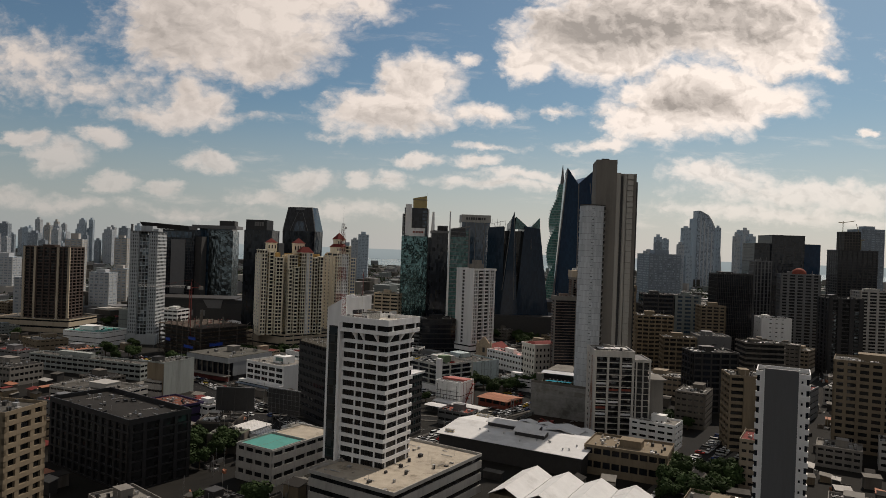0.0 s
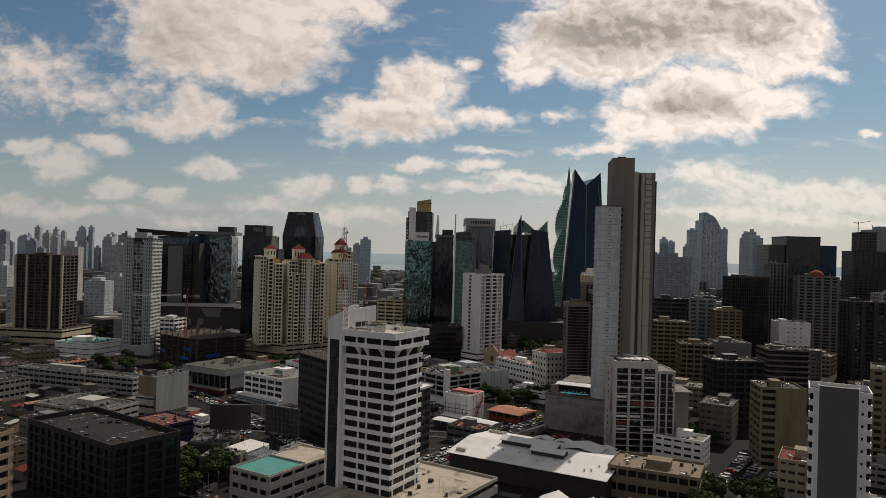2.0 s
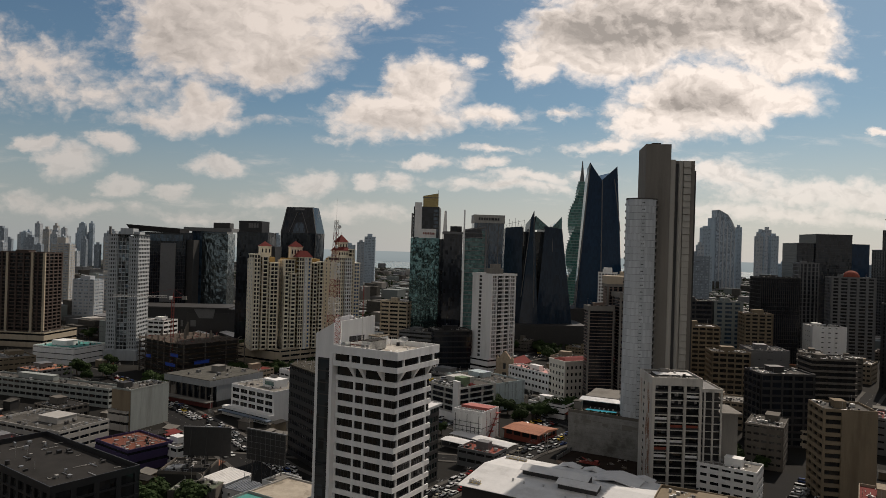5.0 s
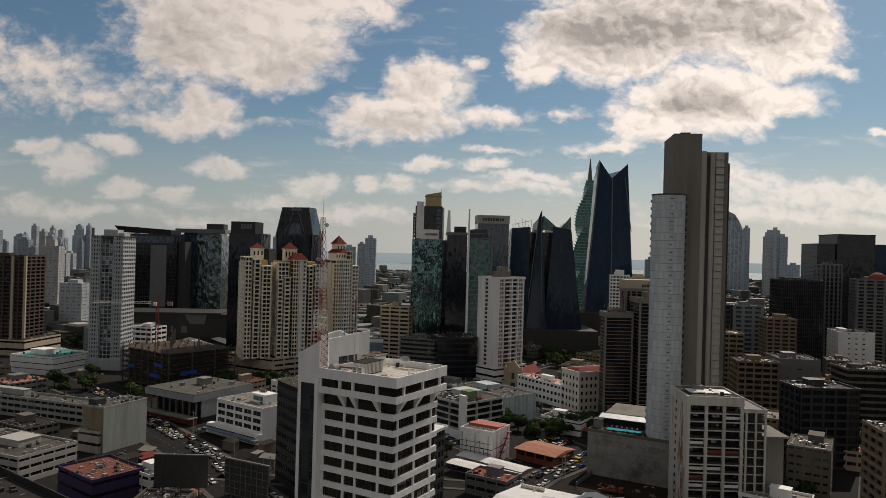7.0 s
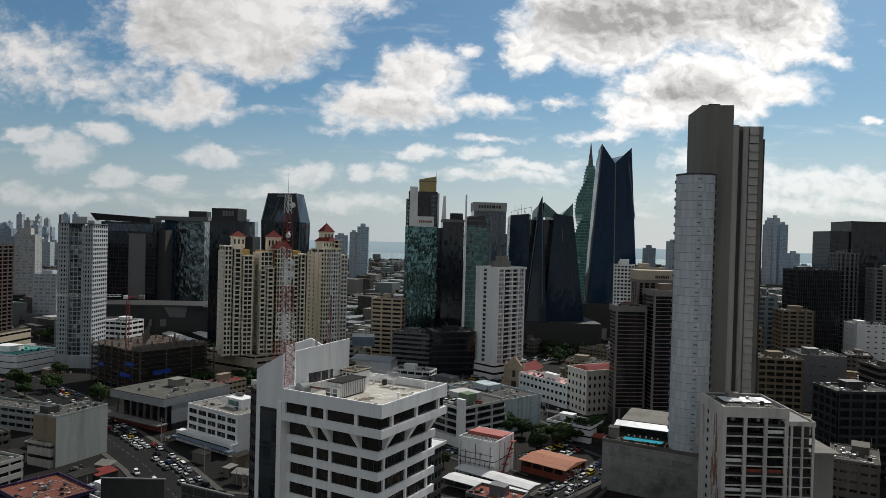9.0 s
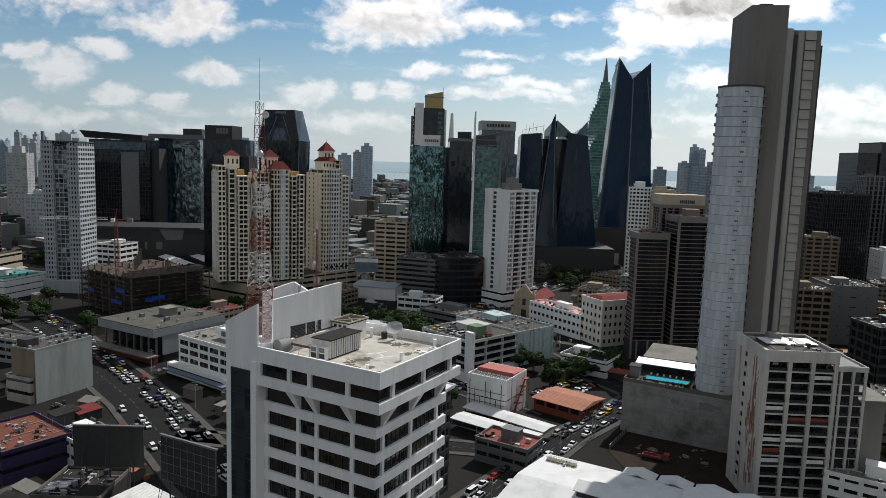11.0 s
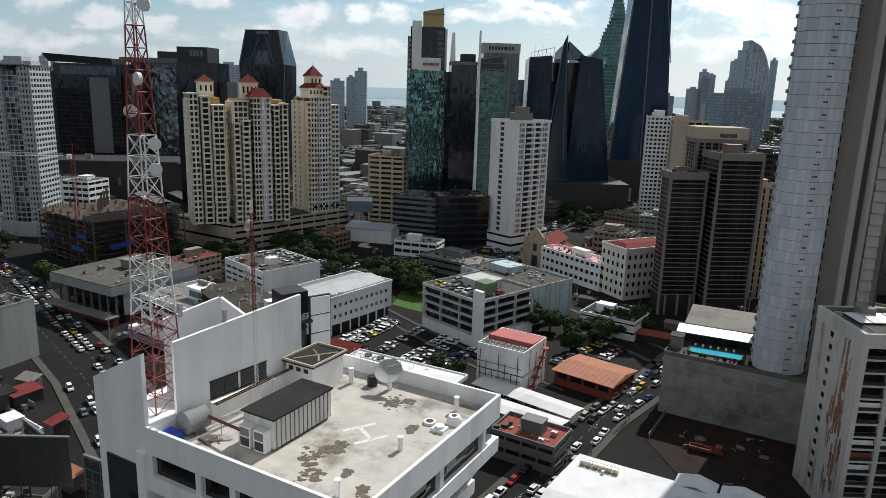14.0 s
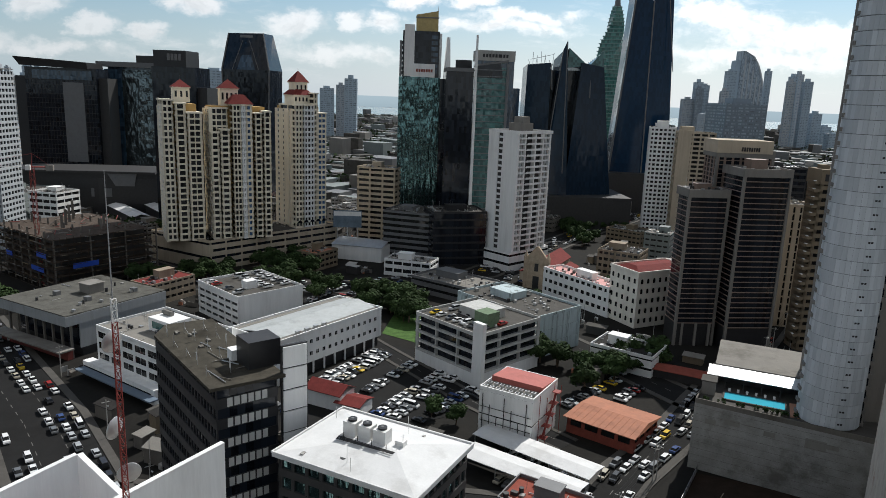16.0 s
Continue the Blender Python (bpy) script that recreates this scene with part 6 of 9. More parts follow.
for k in range(14):
    x, y = 6 + (k % 5) * 6.4 + rg52.uniform(-0.8, 0.8), 0.6 + (k // 5) * 4.2 + rg52.uniform(-0.5, 0.5)
    pole_ = part("antenna_pole", Geo().bar((x, y, 40.6), (x + rg52.uniform(-0.3, 0.3), y, 40.6 + rg52.uniform(1.6, 3.4)), 0.05, 5), STEEL, r)
    if k % 3 == 0:
        part("panel_antenna", Geo().box(x - 0.15, y - 0.2, 41.6, x + 0.15, y - 0.06, 43.2), WHITESTEEL, pole_)
    else:
        part("stay", Geo().bar((x + 1.0, y + 0.5, 40.6), (x, y, 42.0), 0.03, 4), STEEL, pole_)
for k in range(6):
    x, y = rg52.uniform(4, 24), rg52.uniform(1, 8)
    part("roof_pad", Geo().box(x, y, 40.6, x + rg52.uniform(0.5, 1.4), y + rg52.uniform(0.4, 1.0), 40.6 + rg52.uniform(0.15, 0.6)), rg52.choice((CONC, CONC_L)), r)
part("fin_wall", Geo().box(36.9, 12.6, 0, 37.5, 18.0, 46), BLACK, r)
pm_ = Geo().box(0, 0, 0, 0.3, 4.9, 4.1).mesh("fin_panel", WHITE)
for j in range(10):
    part("fin_panel", pm_, None, r, at=(37.5, 12.85, 2.0 + j * 4.4))
part("lift_house", Geo().box(27, 8, 40.6, 33, 14.5, 46), BLACK, r)
part("plant_hut", Geo().box(24.5, 7, 40.6, 27, 9.4, 42.8), WHITE, r)
la, lw_ = site(-42, 358.5, -10, 398)
r = thing("office_block", "long white three-storey office block raised over open parking", "building", -42, 358.5, 0, la)
claim(-42, 358.5, la, lw_, 22)
part("upper_wall", Geo().box(0, 0, 4.2, lw_, 22, 14.6), WHITE, r)
# solid black block stands in for the shade under the raised floors
part("parking_shade_block", Geo().box(0.6, 1.2, 0, lw_ - 0.6, 21, 4.2), BLACK, r)
for k in range(10):
    part("column", Geo().box(1 + k * lw_ / 10, 0.1, 0, 1.5 + k * lw_ / 10, 0.6, 4.2), WHITE, r)
for j in range(2):
    windows_on(r, lw_, 15, 16, 1, 1.25, 1.35, 2, lw_ - 2, 6.2 + j * 4.2, 8.4 + j * 4.2)
windows_on(r, lw_, 15, 5, 2, 1.25, 1.35, 2, 20, 5.6, 13.4, "right")
part("eave_band", Geo().ring(-0.25, -0.25, lw_ + 0.25, 22.25, 14.6, 15.4, 0.4), WHITE, r)
part("metal_roof", Geo().gable(0.6, 3, lw_ - 0.6, 19, 14.9, 16.4, along="x"), mat("pale_metal_roof", (0.40, 0.42, 0.42), 0.6, var=0.15, stain=0.3), r)
part("roof", Geo().box(0.1, 0.1, 14.55, lw_ - 0.1, 21.9, 14.75), PALE_ROOF, r)
for k in range(4):
    part("air_conditioner", Geo().box(10 + k * 4, 1.0, 14.75, 11.6 + k * 4, 2.2, 15.9), STEEL, r)
r = thing("blank_hall", "blank pale green-grey hall with a stained side of small windows", "building", -139, 327, 0, 63.5)
claim(-139, 327, 63.5, 24, 13)
PALEWALL = mat("pale_green_wall", (0.33, 0.355, 0.34), 0.85, var=0.2, stain=0.35, streak=True, scale=0.4)
part("blank_wall", Geo().box(0, 0, 0, 24, 13, 20), PALEWALL, r, "blank pale green-grey wall")
part("side_wall", Geo().box(-0.2, 0.3, 0, 0, 13, 19.6), BEIGE, r)
windows_on(r, 24, 20, 4, 5, 1.6, 1.5, 1, 12.4, 3, 19, "left", framemat=GREYP)
roof_kit(r, 24, 13, 20, random.Random(6), GREY_ROOF, PALEWALL, 0.5, False)
part("stair_house", Geo().box(1, 6, 20, 6, 11, 23), CHAR, r)
block("annex_building", "low pale annex beside the blank hall", -152, 331, -140.5, 326, 12, 9, 2, WHITE_DULL, G_DARK, 0.7, 0.3, roofmat=PALE_ROOF, seed=541, plant=False)
# white roof with the chillers
wa, ww = site(-25.5, 264, -1, 247)
r = block("office_building", "grey-green office block with a broad white hipped roof", -24.0, 260.6, -0.3, 246.6, 19.8, 30.2, 8, CHAR, G_TEAL, 0.4, 0.4, 9, 8, 0.7, roofmat=WHITE_ROOF, parapet=0, plant=False, seed=55)
ow, od = math.hypot(23.7, 14.0), 19.8
hip = Geo()
hip.box(-0.8, -0.8, 30.2, ow + 0.8, od + 0.8, 30.9)
hip.loft([(-0.5, -0.5, 30.9), (ow + 0.5, -0.5, 30.9), (ow + 0.5, od + 0.5, 30.9), (-0.5, od + 0.5, 30.9)], [(11, 9, 32.3), (ow - 9, 9, 32.3), (ow - 9, od - 8, 32.3), (11, od - 8, 32.3)])
part("hipped_roof", hip, WHITE_ROOF, r, "bright white hipped roof sheet")
part("roof_curb", Geo().ring(-0.9, -0.9, ow + 0.9, od + 0.9, 30.9, 31.25, 0.3), WHITE_ROOF, r)
part("plant_well", Geo().box(6.5, 8.6, 31.2, 19.5, 13.2, 31.9), GREYP, r)
for k in range(3):
    ch = thing("chiller", "white box-shaped roof chiller with a black fan", "chiller", 0, 0)
    ch.parent = None
    ca, sa = math.cos(radians(-30.6)), math.sin(radians(-30.6))
    lx, ly = 7.2 + k * 3.2, 9.3
    ch.location, ch.rotation_euler = (-24.0 + ca * lx - sa * ly, 260.6 + sa * lx + ca * ly, 31.9), (0, 0, radians(-30.6))
    ch["group"] = "roof chillers"
    box_ = part("casing", Geo().box(0, 0, 0, 2.6, 2.4, 2.9), WHITESTEEL, ch)
    part("coil", Geo().box(-0.06, 0.3, 0.3, 0, 2.1, 2.6), BLACK, box_, "black finned coil")
    part("fan_ring", Geo().cyl(1.3, 1.2, 2.9, 3.3, 0.85, 16), BLACK, box_, "black fan ring")
    part("fan_hub", Geo().cyl(1.3, 1.2, 3.3, 3.36, 0.3, 12), GREYP, box_)
g = Geo()
for k in range(4):
    g.bar((7, 8.4 - k * 0.35, 32.2), (18.8, 8.4 - k * 0.35, 32.2 + 0.1 * k), 0.09, 6)
    g.bar((8 + k * 3, 8.4, 31.8), (8 + k * 3, 8.4, 33.2), 0.08, 6)
part("pipework", g, CHAR, r)
part("pump_box", Geo().box(17.5, 10.5, 31.9, 19.2, 12, 33.2), WHITESTEEL, r)
# garage, behind the car park
# the open decks get their inner shade from black bands
block("parking_garage", "open-decked parking garage with white parapets and a tall white fin", 2.5, 384, 22.6, 360, 31, 17.5, 4, mat("pale_deck_paint", (0.50, 0.50, 0.48), 0.85, var=0.2, stain=0.4, streak=True), G_BLACK, 0.20, 1.3, 3, 3, 0.4, seed=56, roofmat=GREY_ROOF, base=4.4, basemat=WHITE, tidy=True)
block("industrial_block", "weathered pale blue industrial block with flat roofs", 20, 419, 46, 386, 26, 15.5, 3, mat("streaked_pale_blue_paint", (0.48, 0.56, 0.58), 0.85, var=0.2, stain=0.9, streak=True, scale=0.9, stain_col=(0.12, 0.13, 0.12)), G_DARK, 0.985, 0.1, seed=57)
r = block("shop_building", "white equipment building with a red roof edge", 19.5, 328, 33, 319, 17.5, 14, 2, WHITE, G_DARK, 0.95, 0.06, seed=58, roofmat=PALE_ROOF, plant=False, tidy=True)
red_sheet = mat("red_sheet_roof", (0.40, 0.12, 0.10), 0.75, var=0.2, stain=0.25)
part("red_roof", Geo().loft([(0.3, 7.0, 14.0), (15.9, 7.0, 14.0), (15.9, 17.2, 14.0), (0.3, 17.2, 14.0)], [(0.3, 7.0, 15.6), (15.9, 7.0, 15.6), (15.9, 17.2, 14.8), (0.3, 17.2, 14.8)]), red_sheet, r, "faded red sheet roof")
for k in range(7):
    part("wall_pipe", Geo().bar((1.2 + k * 2.2, -0.25, 0), (1.2 + k * 2.2, -0.25, 13 - (k % 3) * 3), 0.12, 6), CHAR, r)
for z in (5.0, 9.2):
    part("wall_rail", Geo().bar((0.4, -0.3, z), (15.8, -0.3, z), 0.1, 5), CHAR, r)
r = block("shop_building", "red-brown low building with an orange metal roof", 45.4, 330.4, 60.6, 317.2, 17.5, 4.8, 1, BRICK, G_DARK, 0.5, 0.3, 4, 4, 1, roofmat=RUST, parapet=0, plant=False, seed=59, tidy=True)
part("orange_roof", Geo().loft([(-0.8, -1.0, 4.82), (20.9, -1.0, 4.82), (20.9, 18.3, 4.82), (-0.8, 18.3, 4.82)], [(-0.8, -1.0, 5.0), (20.9, -1.0, 5.0), (20.5, 9, 6.0), (-0.4, 9, 6.0)]), RUST, r, "orange metal roof sheet")
for k in range(1, 12):
    part("roof_seam", Geo().bar((-0.8 + k * 1.8, -1.0, 5.04), (-0.8 + k * 1.8, 8.9, 6.02), 0.05), RUST, r)
# church, school and the twin brown towers
r = thing("school_building", "white five-storey school wing with rows of arched windows", "school", 88.5, 440, 0, -66.4)
claim(88.5, 440, -66.4, 17.5, 31)
SCHOOLW = mat("school_white_plaster", (0.74, 0.70, 0.63), 0.85, var=0.1, stain=0.2, streak=True, scale=0.4)
part("school_wall", Geo().box(0, 0, 0, 17.5, 31, 23.4), SCHOOLW, r)
part("cornice", Geo().ring(-0.3, -0.3, 17.8, 31.3, 23.4, 24.5, 0.5), SCHOOLW, r)
part("tiled_roof", Geo().loft([(0.4, 0.4, 23.4), (17.1, 0.4, 23.4), (17.1, 30.6, 23.4), (0.4, 30.6, 23.4)], [(6, 4, 25.6), (11.5, 4, 25.6), (11.5, 26, 25.6), (6, 26, 25.6)]), TILE_RED, r)
aw = Geo()
pts = [(-0.6, 0), (0.6, 0)] + [(0.6 * math.cos(math.pi * k / 6), 1.5 + 0.6 * math.sin(math.pi * k / 6)) for k in range(7)]
aw.loft([(a, 0.06, b) for a, b in pts], [(a, -0.06, b) for a, b in pts])
am = aw.mesh("arched_window", G_DARK)
for j in range(5):
    z = 2.0 + j * 4.3
    for k in range(5):
        part("arched_window", am, None, r, at=(1.9 + k * 3.4, -0.01, z))
    for k in range(9):
        part("arched_window", am, None, r, at=(17.51, 2.2 + k * 3.3, z), rz=90)
block("school_building", "long pink and white school wing", 66, 474, 88, 438, 12, 13, 3, WHITE, G_DARK, 0.6, 0.2, 12, 0, 1.4, roofmat=PINK_ROOF, seed=61)
LOUVB = mat("brown_louvre", (0.24, 0.175, 0.14), 0.6, var=0.2)


def louvred(label, x1, y1, x2, y2, d, h, n, foot):
    root = block("office_tower", label, x1, y1, x2, y2, d, h, n, LOUVB, G_BLACK, 0.16, 0.3, seed=n, base=foot, basemat=BLACK, parapet=0.6, joined=h > 75)
    w = math.hypot(x2 - x1, y2 - y1)
    for x in (-0.5, w - 0.5):
        part("corner_pier", Geo().box(x, -0.35, 0, x + 1.0, 0.6, h), CONC_L, root, "pale concrete corner pier")
    part("head_beam", Geo().ring(-0.5, -0.4, w + 0.5, d + 0.4, h - 2.2, h + 0.9, 0.6), CONC_L, root)
    return root


louvred("brown louvred office tower with pale corner piers", 105.2, 404.5, 120.6, 405.0, 11, 61.2, 26, 9)
louvred("taller brown louvred office tower with pale corner piers", 123.1, 399.5, 141.4, 400.5, 16, 70, 30, 9)
r = louvred("brown office tower with cream sign band on top", 120.4, 418.6, 142.8, 418.0, 13, 75.6, 38, 9)
part("sign_band", Geo().box(-0.7, -0.7, 75.2, 21.6, 13.6, 80.2), CREAM, r, "cream band with a dark sign")
g = Geo()
for i in range(8):
    g.box(9 + i * 0.95, -0.85, 76, 9.65 + i * 0.95, -0.7, 77.6)
part("sign_bars", g, BLACK, r)
for k in range(4):
    part("foot_column", Geo().box(-12.5 + k * 5.4, -14.6, 0, -11.6 + k * 5.4, -13.8, 9.2), CONC_L, r)
# beige balconied tower half hidden behind the round shaft
r = block("apartment_tower", "beige apartment tower with stepped balconies and arched top windows", 152.5, 399.5, 161.5, 399, 10, 70, 23, BEIGE, G_DARK, 0.5, 0.9, 2, 3, 0.8, seed=601, joined=True)
bm2 = Geo().box(-2.2, 0, 0, 0.2, 5, 1.1).mesh("balcony", BEIGE)
bm3 = Geo().box(-2.3, -0.1, 1.1, -1.6, 1.2, 1.35).mesh("balcony_cap", WHITE)
for k in range(21):
    part("balcony", bm2, None, r, at=(0, 0.3, 6 + k * 3.0))
    part("balcony_cap", bm3, None, r, at=(0, 0.3, 6 + k * 3.0))
part("top_storey", Geo().box(-0.4, -0.4, 66, 9.2, 10.3, 71.5), BEIGE, r)
for k in range(3):
    part("arched_window", Geo().box(1 + k * 2.8, -0.5, 67.2, 2.6 + k * 2.8, -0.38, 69.8), BLACK, r)
block("apartment_block", "tan apartment block with tall dark window strips", 155, 432, 168.5, 429, 14, 53, 16, CREAM, G_DARK, 0.18, 0.6, 5, 4, 1.9, seed=602, joined=True)

# ---------------------------------------------------------------- muddy yard beside the podium
SOIL = mat("damp_soil", (0.03, 0.021, 0.016), 0.95, var=0.5, stain=0.4, scale=0.3, fine=3, bump=0.6)
sheet("yard", [(64, 292), (74, 308), (106, 294), (98, 262), (84, 262), (66, 276)], 0.14, SOIL, "dark muddy building yard with heaps of debris", "yard")
rg = random.Random(8)
r = thing("truck", "red flatbed truck with a crane arm in the yard", "truck", 73.5, 287, 0.14, -30)
part("chassis", Geo().box(0, 0, 0.6, 8.5, 2.3, 0.95), CHAR, r)
part("cab", Geo().loft([(6.4, 0.05, 0.95), (8.6, 0.05, 0.95), (8.6, 2.25, 0.95), (6.4, 2.25, 0.95)], [(6.5, 0.15, 2.7), (8.2, 0.15, 2.7), (8.2, 2.15, 2.7), (6.5, 2.15, 2.7)]), REDSTEEL, r, "red painted cab")
part("windscreen", Geo().box(8.3, 0.3, 1.7, 8.52, 2.0, 2.4), G_DARK, r)
part("load_bed", Geo().ring(0, 0, 6.2, 2.3, 0.95, 1.6, 0.1), REDSTEEL, r)
part("crane_arm", Geo().bar((5.6, 1.1, 1.4), (1.0, 1.1, 3.2), 0.2), REDSTEEL, r)
wm = Geo().bar((0, -0.15, 0), (0, 0.15, 0), 0.48, 14).mesh("wheel", CHAR)
for x in (1.2, 2.4, 7.2):
    for y in (0.1, 2.2):
        part("wheel", wm, None, r, at=(x, y, 0.48))
for k in range(26):
    x, y = rg.uniform(68, 98), rg.uniform(268, 296)
    if 70 < x < 92 and 275 < y < 287:
        continue
    if x < 74 and y > 294 or y > 307 - (x - 74) * 0.45 - 4:
        continue
    s = rg.uniform(0.6, 2.2)
    p = thing("debris_pile", "heap of broken planks and rubble on the soil", "rubble", x, y, 0.14, rg.uniform(0, 180), "rubble heaps")
    g = Geo()
    g.loft([(s * 1.2 * math.cos(t), s * math.sin(t), 0) for t in [i * math.pi / 4 for i in range(8)]], [(s * .5 * math.cos(t) + rg.uniform(-.1, .1), s * .4 * math.sin(t), s * rg.uniform(.3, .5)) for t in [i * math.pi / 4 for i in range(8)]])
    part("mound", g, rg.choice((SOIL, CONC, SOIL)), p)
    part("plank", Geo().bar((-s, 0, s * .45), (s, s * .3, s * .3), 0.09), rg.choice((CREAM, STEEL, BEIGE)), p)
r = thing("site_fence", "corrugated site fence along the street", "fence", 64.5, 293, 0, 56)
for k in range(9):
    part("fence_panel", Geo().box(k * 2.1, 0, 0, k * 2.1 + 2.0, 0.08, 2.0), rg.choice((STEEL, GREYP, STEEL)), r)
    part("fence_post", Geo().box(k * 2.1 - 0.06, -0.06, 0, k * 2.1 + 0.06, 0.0, 2.2), CHAR, r)

# ---------------------------------------------------------------- things on the helipad roof
def on_tower(x, y, z=65.6):
    c, s = math.cos(radians(WB_A)), math.sin(radians(WB_A))
    return (-23.2 + c * x - s * y, 169.36 + s * x + c * y, z)


def roof_thing(name, label, category, x, y, z=65.6, turn=0.0, group=""):
    p = on_tower(x, y, z)
    return thing(name, label, category, *p, WB_A + turn, group)


r = roof_thing("equipment_cabin", "long weathered white metal cabin with a dark flat roof", "cabin", 6.4, 4.4)
part("cabin_wall", Geo().box(0, 0, 0.25, 3.2, 7.0, 2.7), mat("weathered_white_metal", (0.62, 0.61, 0.58), 0.7, var=0.2, stain=0.5, streak=True, scale=1.2), r)
for k in range(13):
    part("seam_rib", Geo().box(3.2, 0.25 + k * 0.52, 0.25, 3.26, 0.31 + k * 0.52, 2.65), GREYP, r)
part("cabin_roof", Geo().box(-0.15, -0.15, 2.7, 3.35, 7.15, 2.85), DARK_ROOF, r)
part("skid", Geo().box(0.2, 0.2, 0, 3.0, 6.8, 0.25), CHAR, r)
for x in (0.25, 1.75):
    ac = part("air_conditioner", Geo().box(x, -0.75, 0.1, x + 1.15, -0.02, 1.9), WHITESTEEL, r)
    part("grille", Geo().box(x + 0.12, -0.78, 0.25, x + 1.03, -0.75, 0.95), CHAR, ac, "dark louvred grille")
    part("grille", Geo().box(x + 0.12, -0.78, 1.1, x + 1.03, -0.75, 1.75), GREYP, ac)
r = roof_thing("stair_hut", "small white stair hut with a dirty flat roof", "hut", 1.95, 14.2)
part("hut_wall", Geo().box(0, 0, 0, 3.2, 4.6, 2.6), WHITE, r)
part("hut_roof", Geo().box(-0.25, -0.25, 2.6, 3.5, 4.9, 2.75), DARK_ROOF, r)
for q in (((0.4, 0.6), (1.8, 2.6)), ((1.8, 2.6), (2.9, 4.2)), ((1.8, 2.6), (2.8, 1.4)), ((0.5, 3.4), (1.8, 2.6))):
    part("sealant_line", Geo().bar((*q[0], 2.75), (*q[1], 2.75), 0.09, 4), CREAM, r)
part("hut_curb", Geo().ring(-0.25, -0.25, 3.5, 4.9, 2.75, 2.95, 0.15), CREAM, r)
for k in range(3):
    part("hut_window", Geo().box(0.4 + k * 0.9, -0.04, 1.9, 0.9 + k * 0.9, 0.0, 2.3), BLACK, r)


def dish(root, c, rad, aim, mt=WHITESTEEL):
    """Shallow bowl aimed along a direction, with a feed on three struts."""
    a = Vector(aim).normalized()
    u = a.orthogonal().normalized()
    v = a.cross(u)
    c = Vector(c)
    g, n, rings = Geo(), 24, []
    for side in (0.0, -0.04):
        for k in range(6):
            q = max(k / 5, 0.01)
            rings.append([c + a * (0.28 * rad * q * q + side) + (u * math.cos(2 * math.pi * i / n) + v * math.sin(2 * math.pi * i / n)) * rad * q for i in range(n)])
    order = rings[:6] + rings[:5:-1]
    for ring_ in order:
        g.v += [tuple(p) for p in ring_]
    for k in range(len(order) - 1):
        for i in range(n):
            m_ = (i + 1) % n
            g.f.append((k * n + i, k * n + m_, (k + 1) * n + m_, (k + 1) * n + i))
            g.s.append(0)
    bowl = part("bowl", g, mt, root)
    f = c + a * rad * 0.75
    s = Geo()
    for t in (0.3, 2.4, 4.5):
        s.bar(c + a * 0.28 * rad + (u * math.cos(t) + v * math.sin(t)) * rad * 0.97, f, 0.025)
    part("feed_strut", s, STEEL, bowl)


r = roof_thing("satellite_dish", "mesh satellite dish tilted on a white pedestal", "satellite dish", 10.5, 19.0)
part("pedestal", Geo().cyl(0, 0, 0, 1.5, 0.25, 12), WHITE, r)
dish(r, (0, -0.1, 1.75), 1.35, (0.2, -0.55, 0.9), mat("grey_mesh_dish", (0.40, 0.40, 0.39), 0.9, var=0.2))
part("brace", Geo().bar((0, 0.1, 1.3), (0.5, 0.9, 0.0), 0.05), STEEL, r)
for x, y, h in ((17.4, 2.4, 1.2), (17.6, 10.1, 1.1), (18.0, 18.6, 1.3), (6.6, 18.2, 1.5)):
    r = roof_thing("vent_pipe", "short white roof vent pipe with a cap", "pipe", x, y, group="roof vents")
    part("pipe", Geo().cyl(0, 0, 0, h, 0.22, 12), WHITE, r)
    part("cap", Geo().cyl(0, 0, h, h + 0.08, 0.27, 12), WHITE, r)
r = roof_thing("exhaust_fan", "round white mushroom roof exhaust fan", "fan", 19.0, 16.4)
part("fan_base", Geo().box(-0.5, -0.5, 0, 0.5, 0.5, 0.45), WHITE, r)
part("fan_hood", Geo().cyl(0, 0, 0.45, 0.75, 0.62, 20, r1=0.5), WHITE, r)
part("fan_core", Geo().cyl(0, 0, 0.75, 0.8, 0.22, 12), CHAR, r)
r = roof_thing("exhaust_fan", "squat square white roof fan box", "fan", 18.6, 14.6)
part("fan_base", Geo().box(-0.6, -0.5, 0, 0.6, 0.5, 0.3), WHITE, r)
part("fan_hood", Geo().cyl(0, 0, 0.3, 0.5, 0.4, 16), WHITE, r)
r = roof_thing("duct_collar", "ring-shaped white duct collar lying on the roof", "duct", 17.2, 15.3)
part("collar", Geo().cyl(0, 0, 0, 0.22, 0.55, 20), WHITE, r)
# dark disc on the closed collar stands in for its shaded hollow
part("opening", Geo().cyl(0, 0, 0.22, 0.235, 0.34, 20), CHAR, r)
r = roof_thing("water_barrel", "black plastic roof barrel", "barrel", 8.6, 18.9)
part("drum", Geo().cyl(0, 0, 0, 0.9, 0.5, 16).cyl(0, 0, 0.9, 1.0, 0.42, 16), BLACK, r)
WORN = mat("worn_white_paint", (0.66, 0.65, 0.62), 0.85, var=0.2, stain=1.0, scale=2.6, fine=9, stain_col=(0.47, 0.44, 0.39))
r = roof_thing("helipad_marking", "worn white painted letter on the roof deck", "marking", 11.7, 10.2, 65.6, -30)
part("stroke", Geo().box(0, 0, 0, 0.4, 3.0, 0.012), WORN, r)
part("stroke", Geo().box(2.4, 0, 0, 2.8, 3.0, 0.012), WORN, r)
part("stroke", Geo().box(0.4, 1.3, 0, 2.4, 1.7, 0.012), WORN, r)
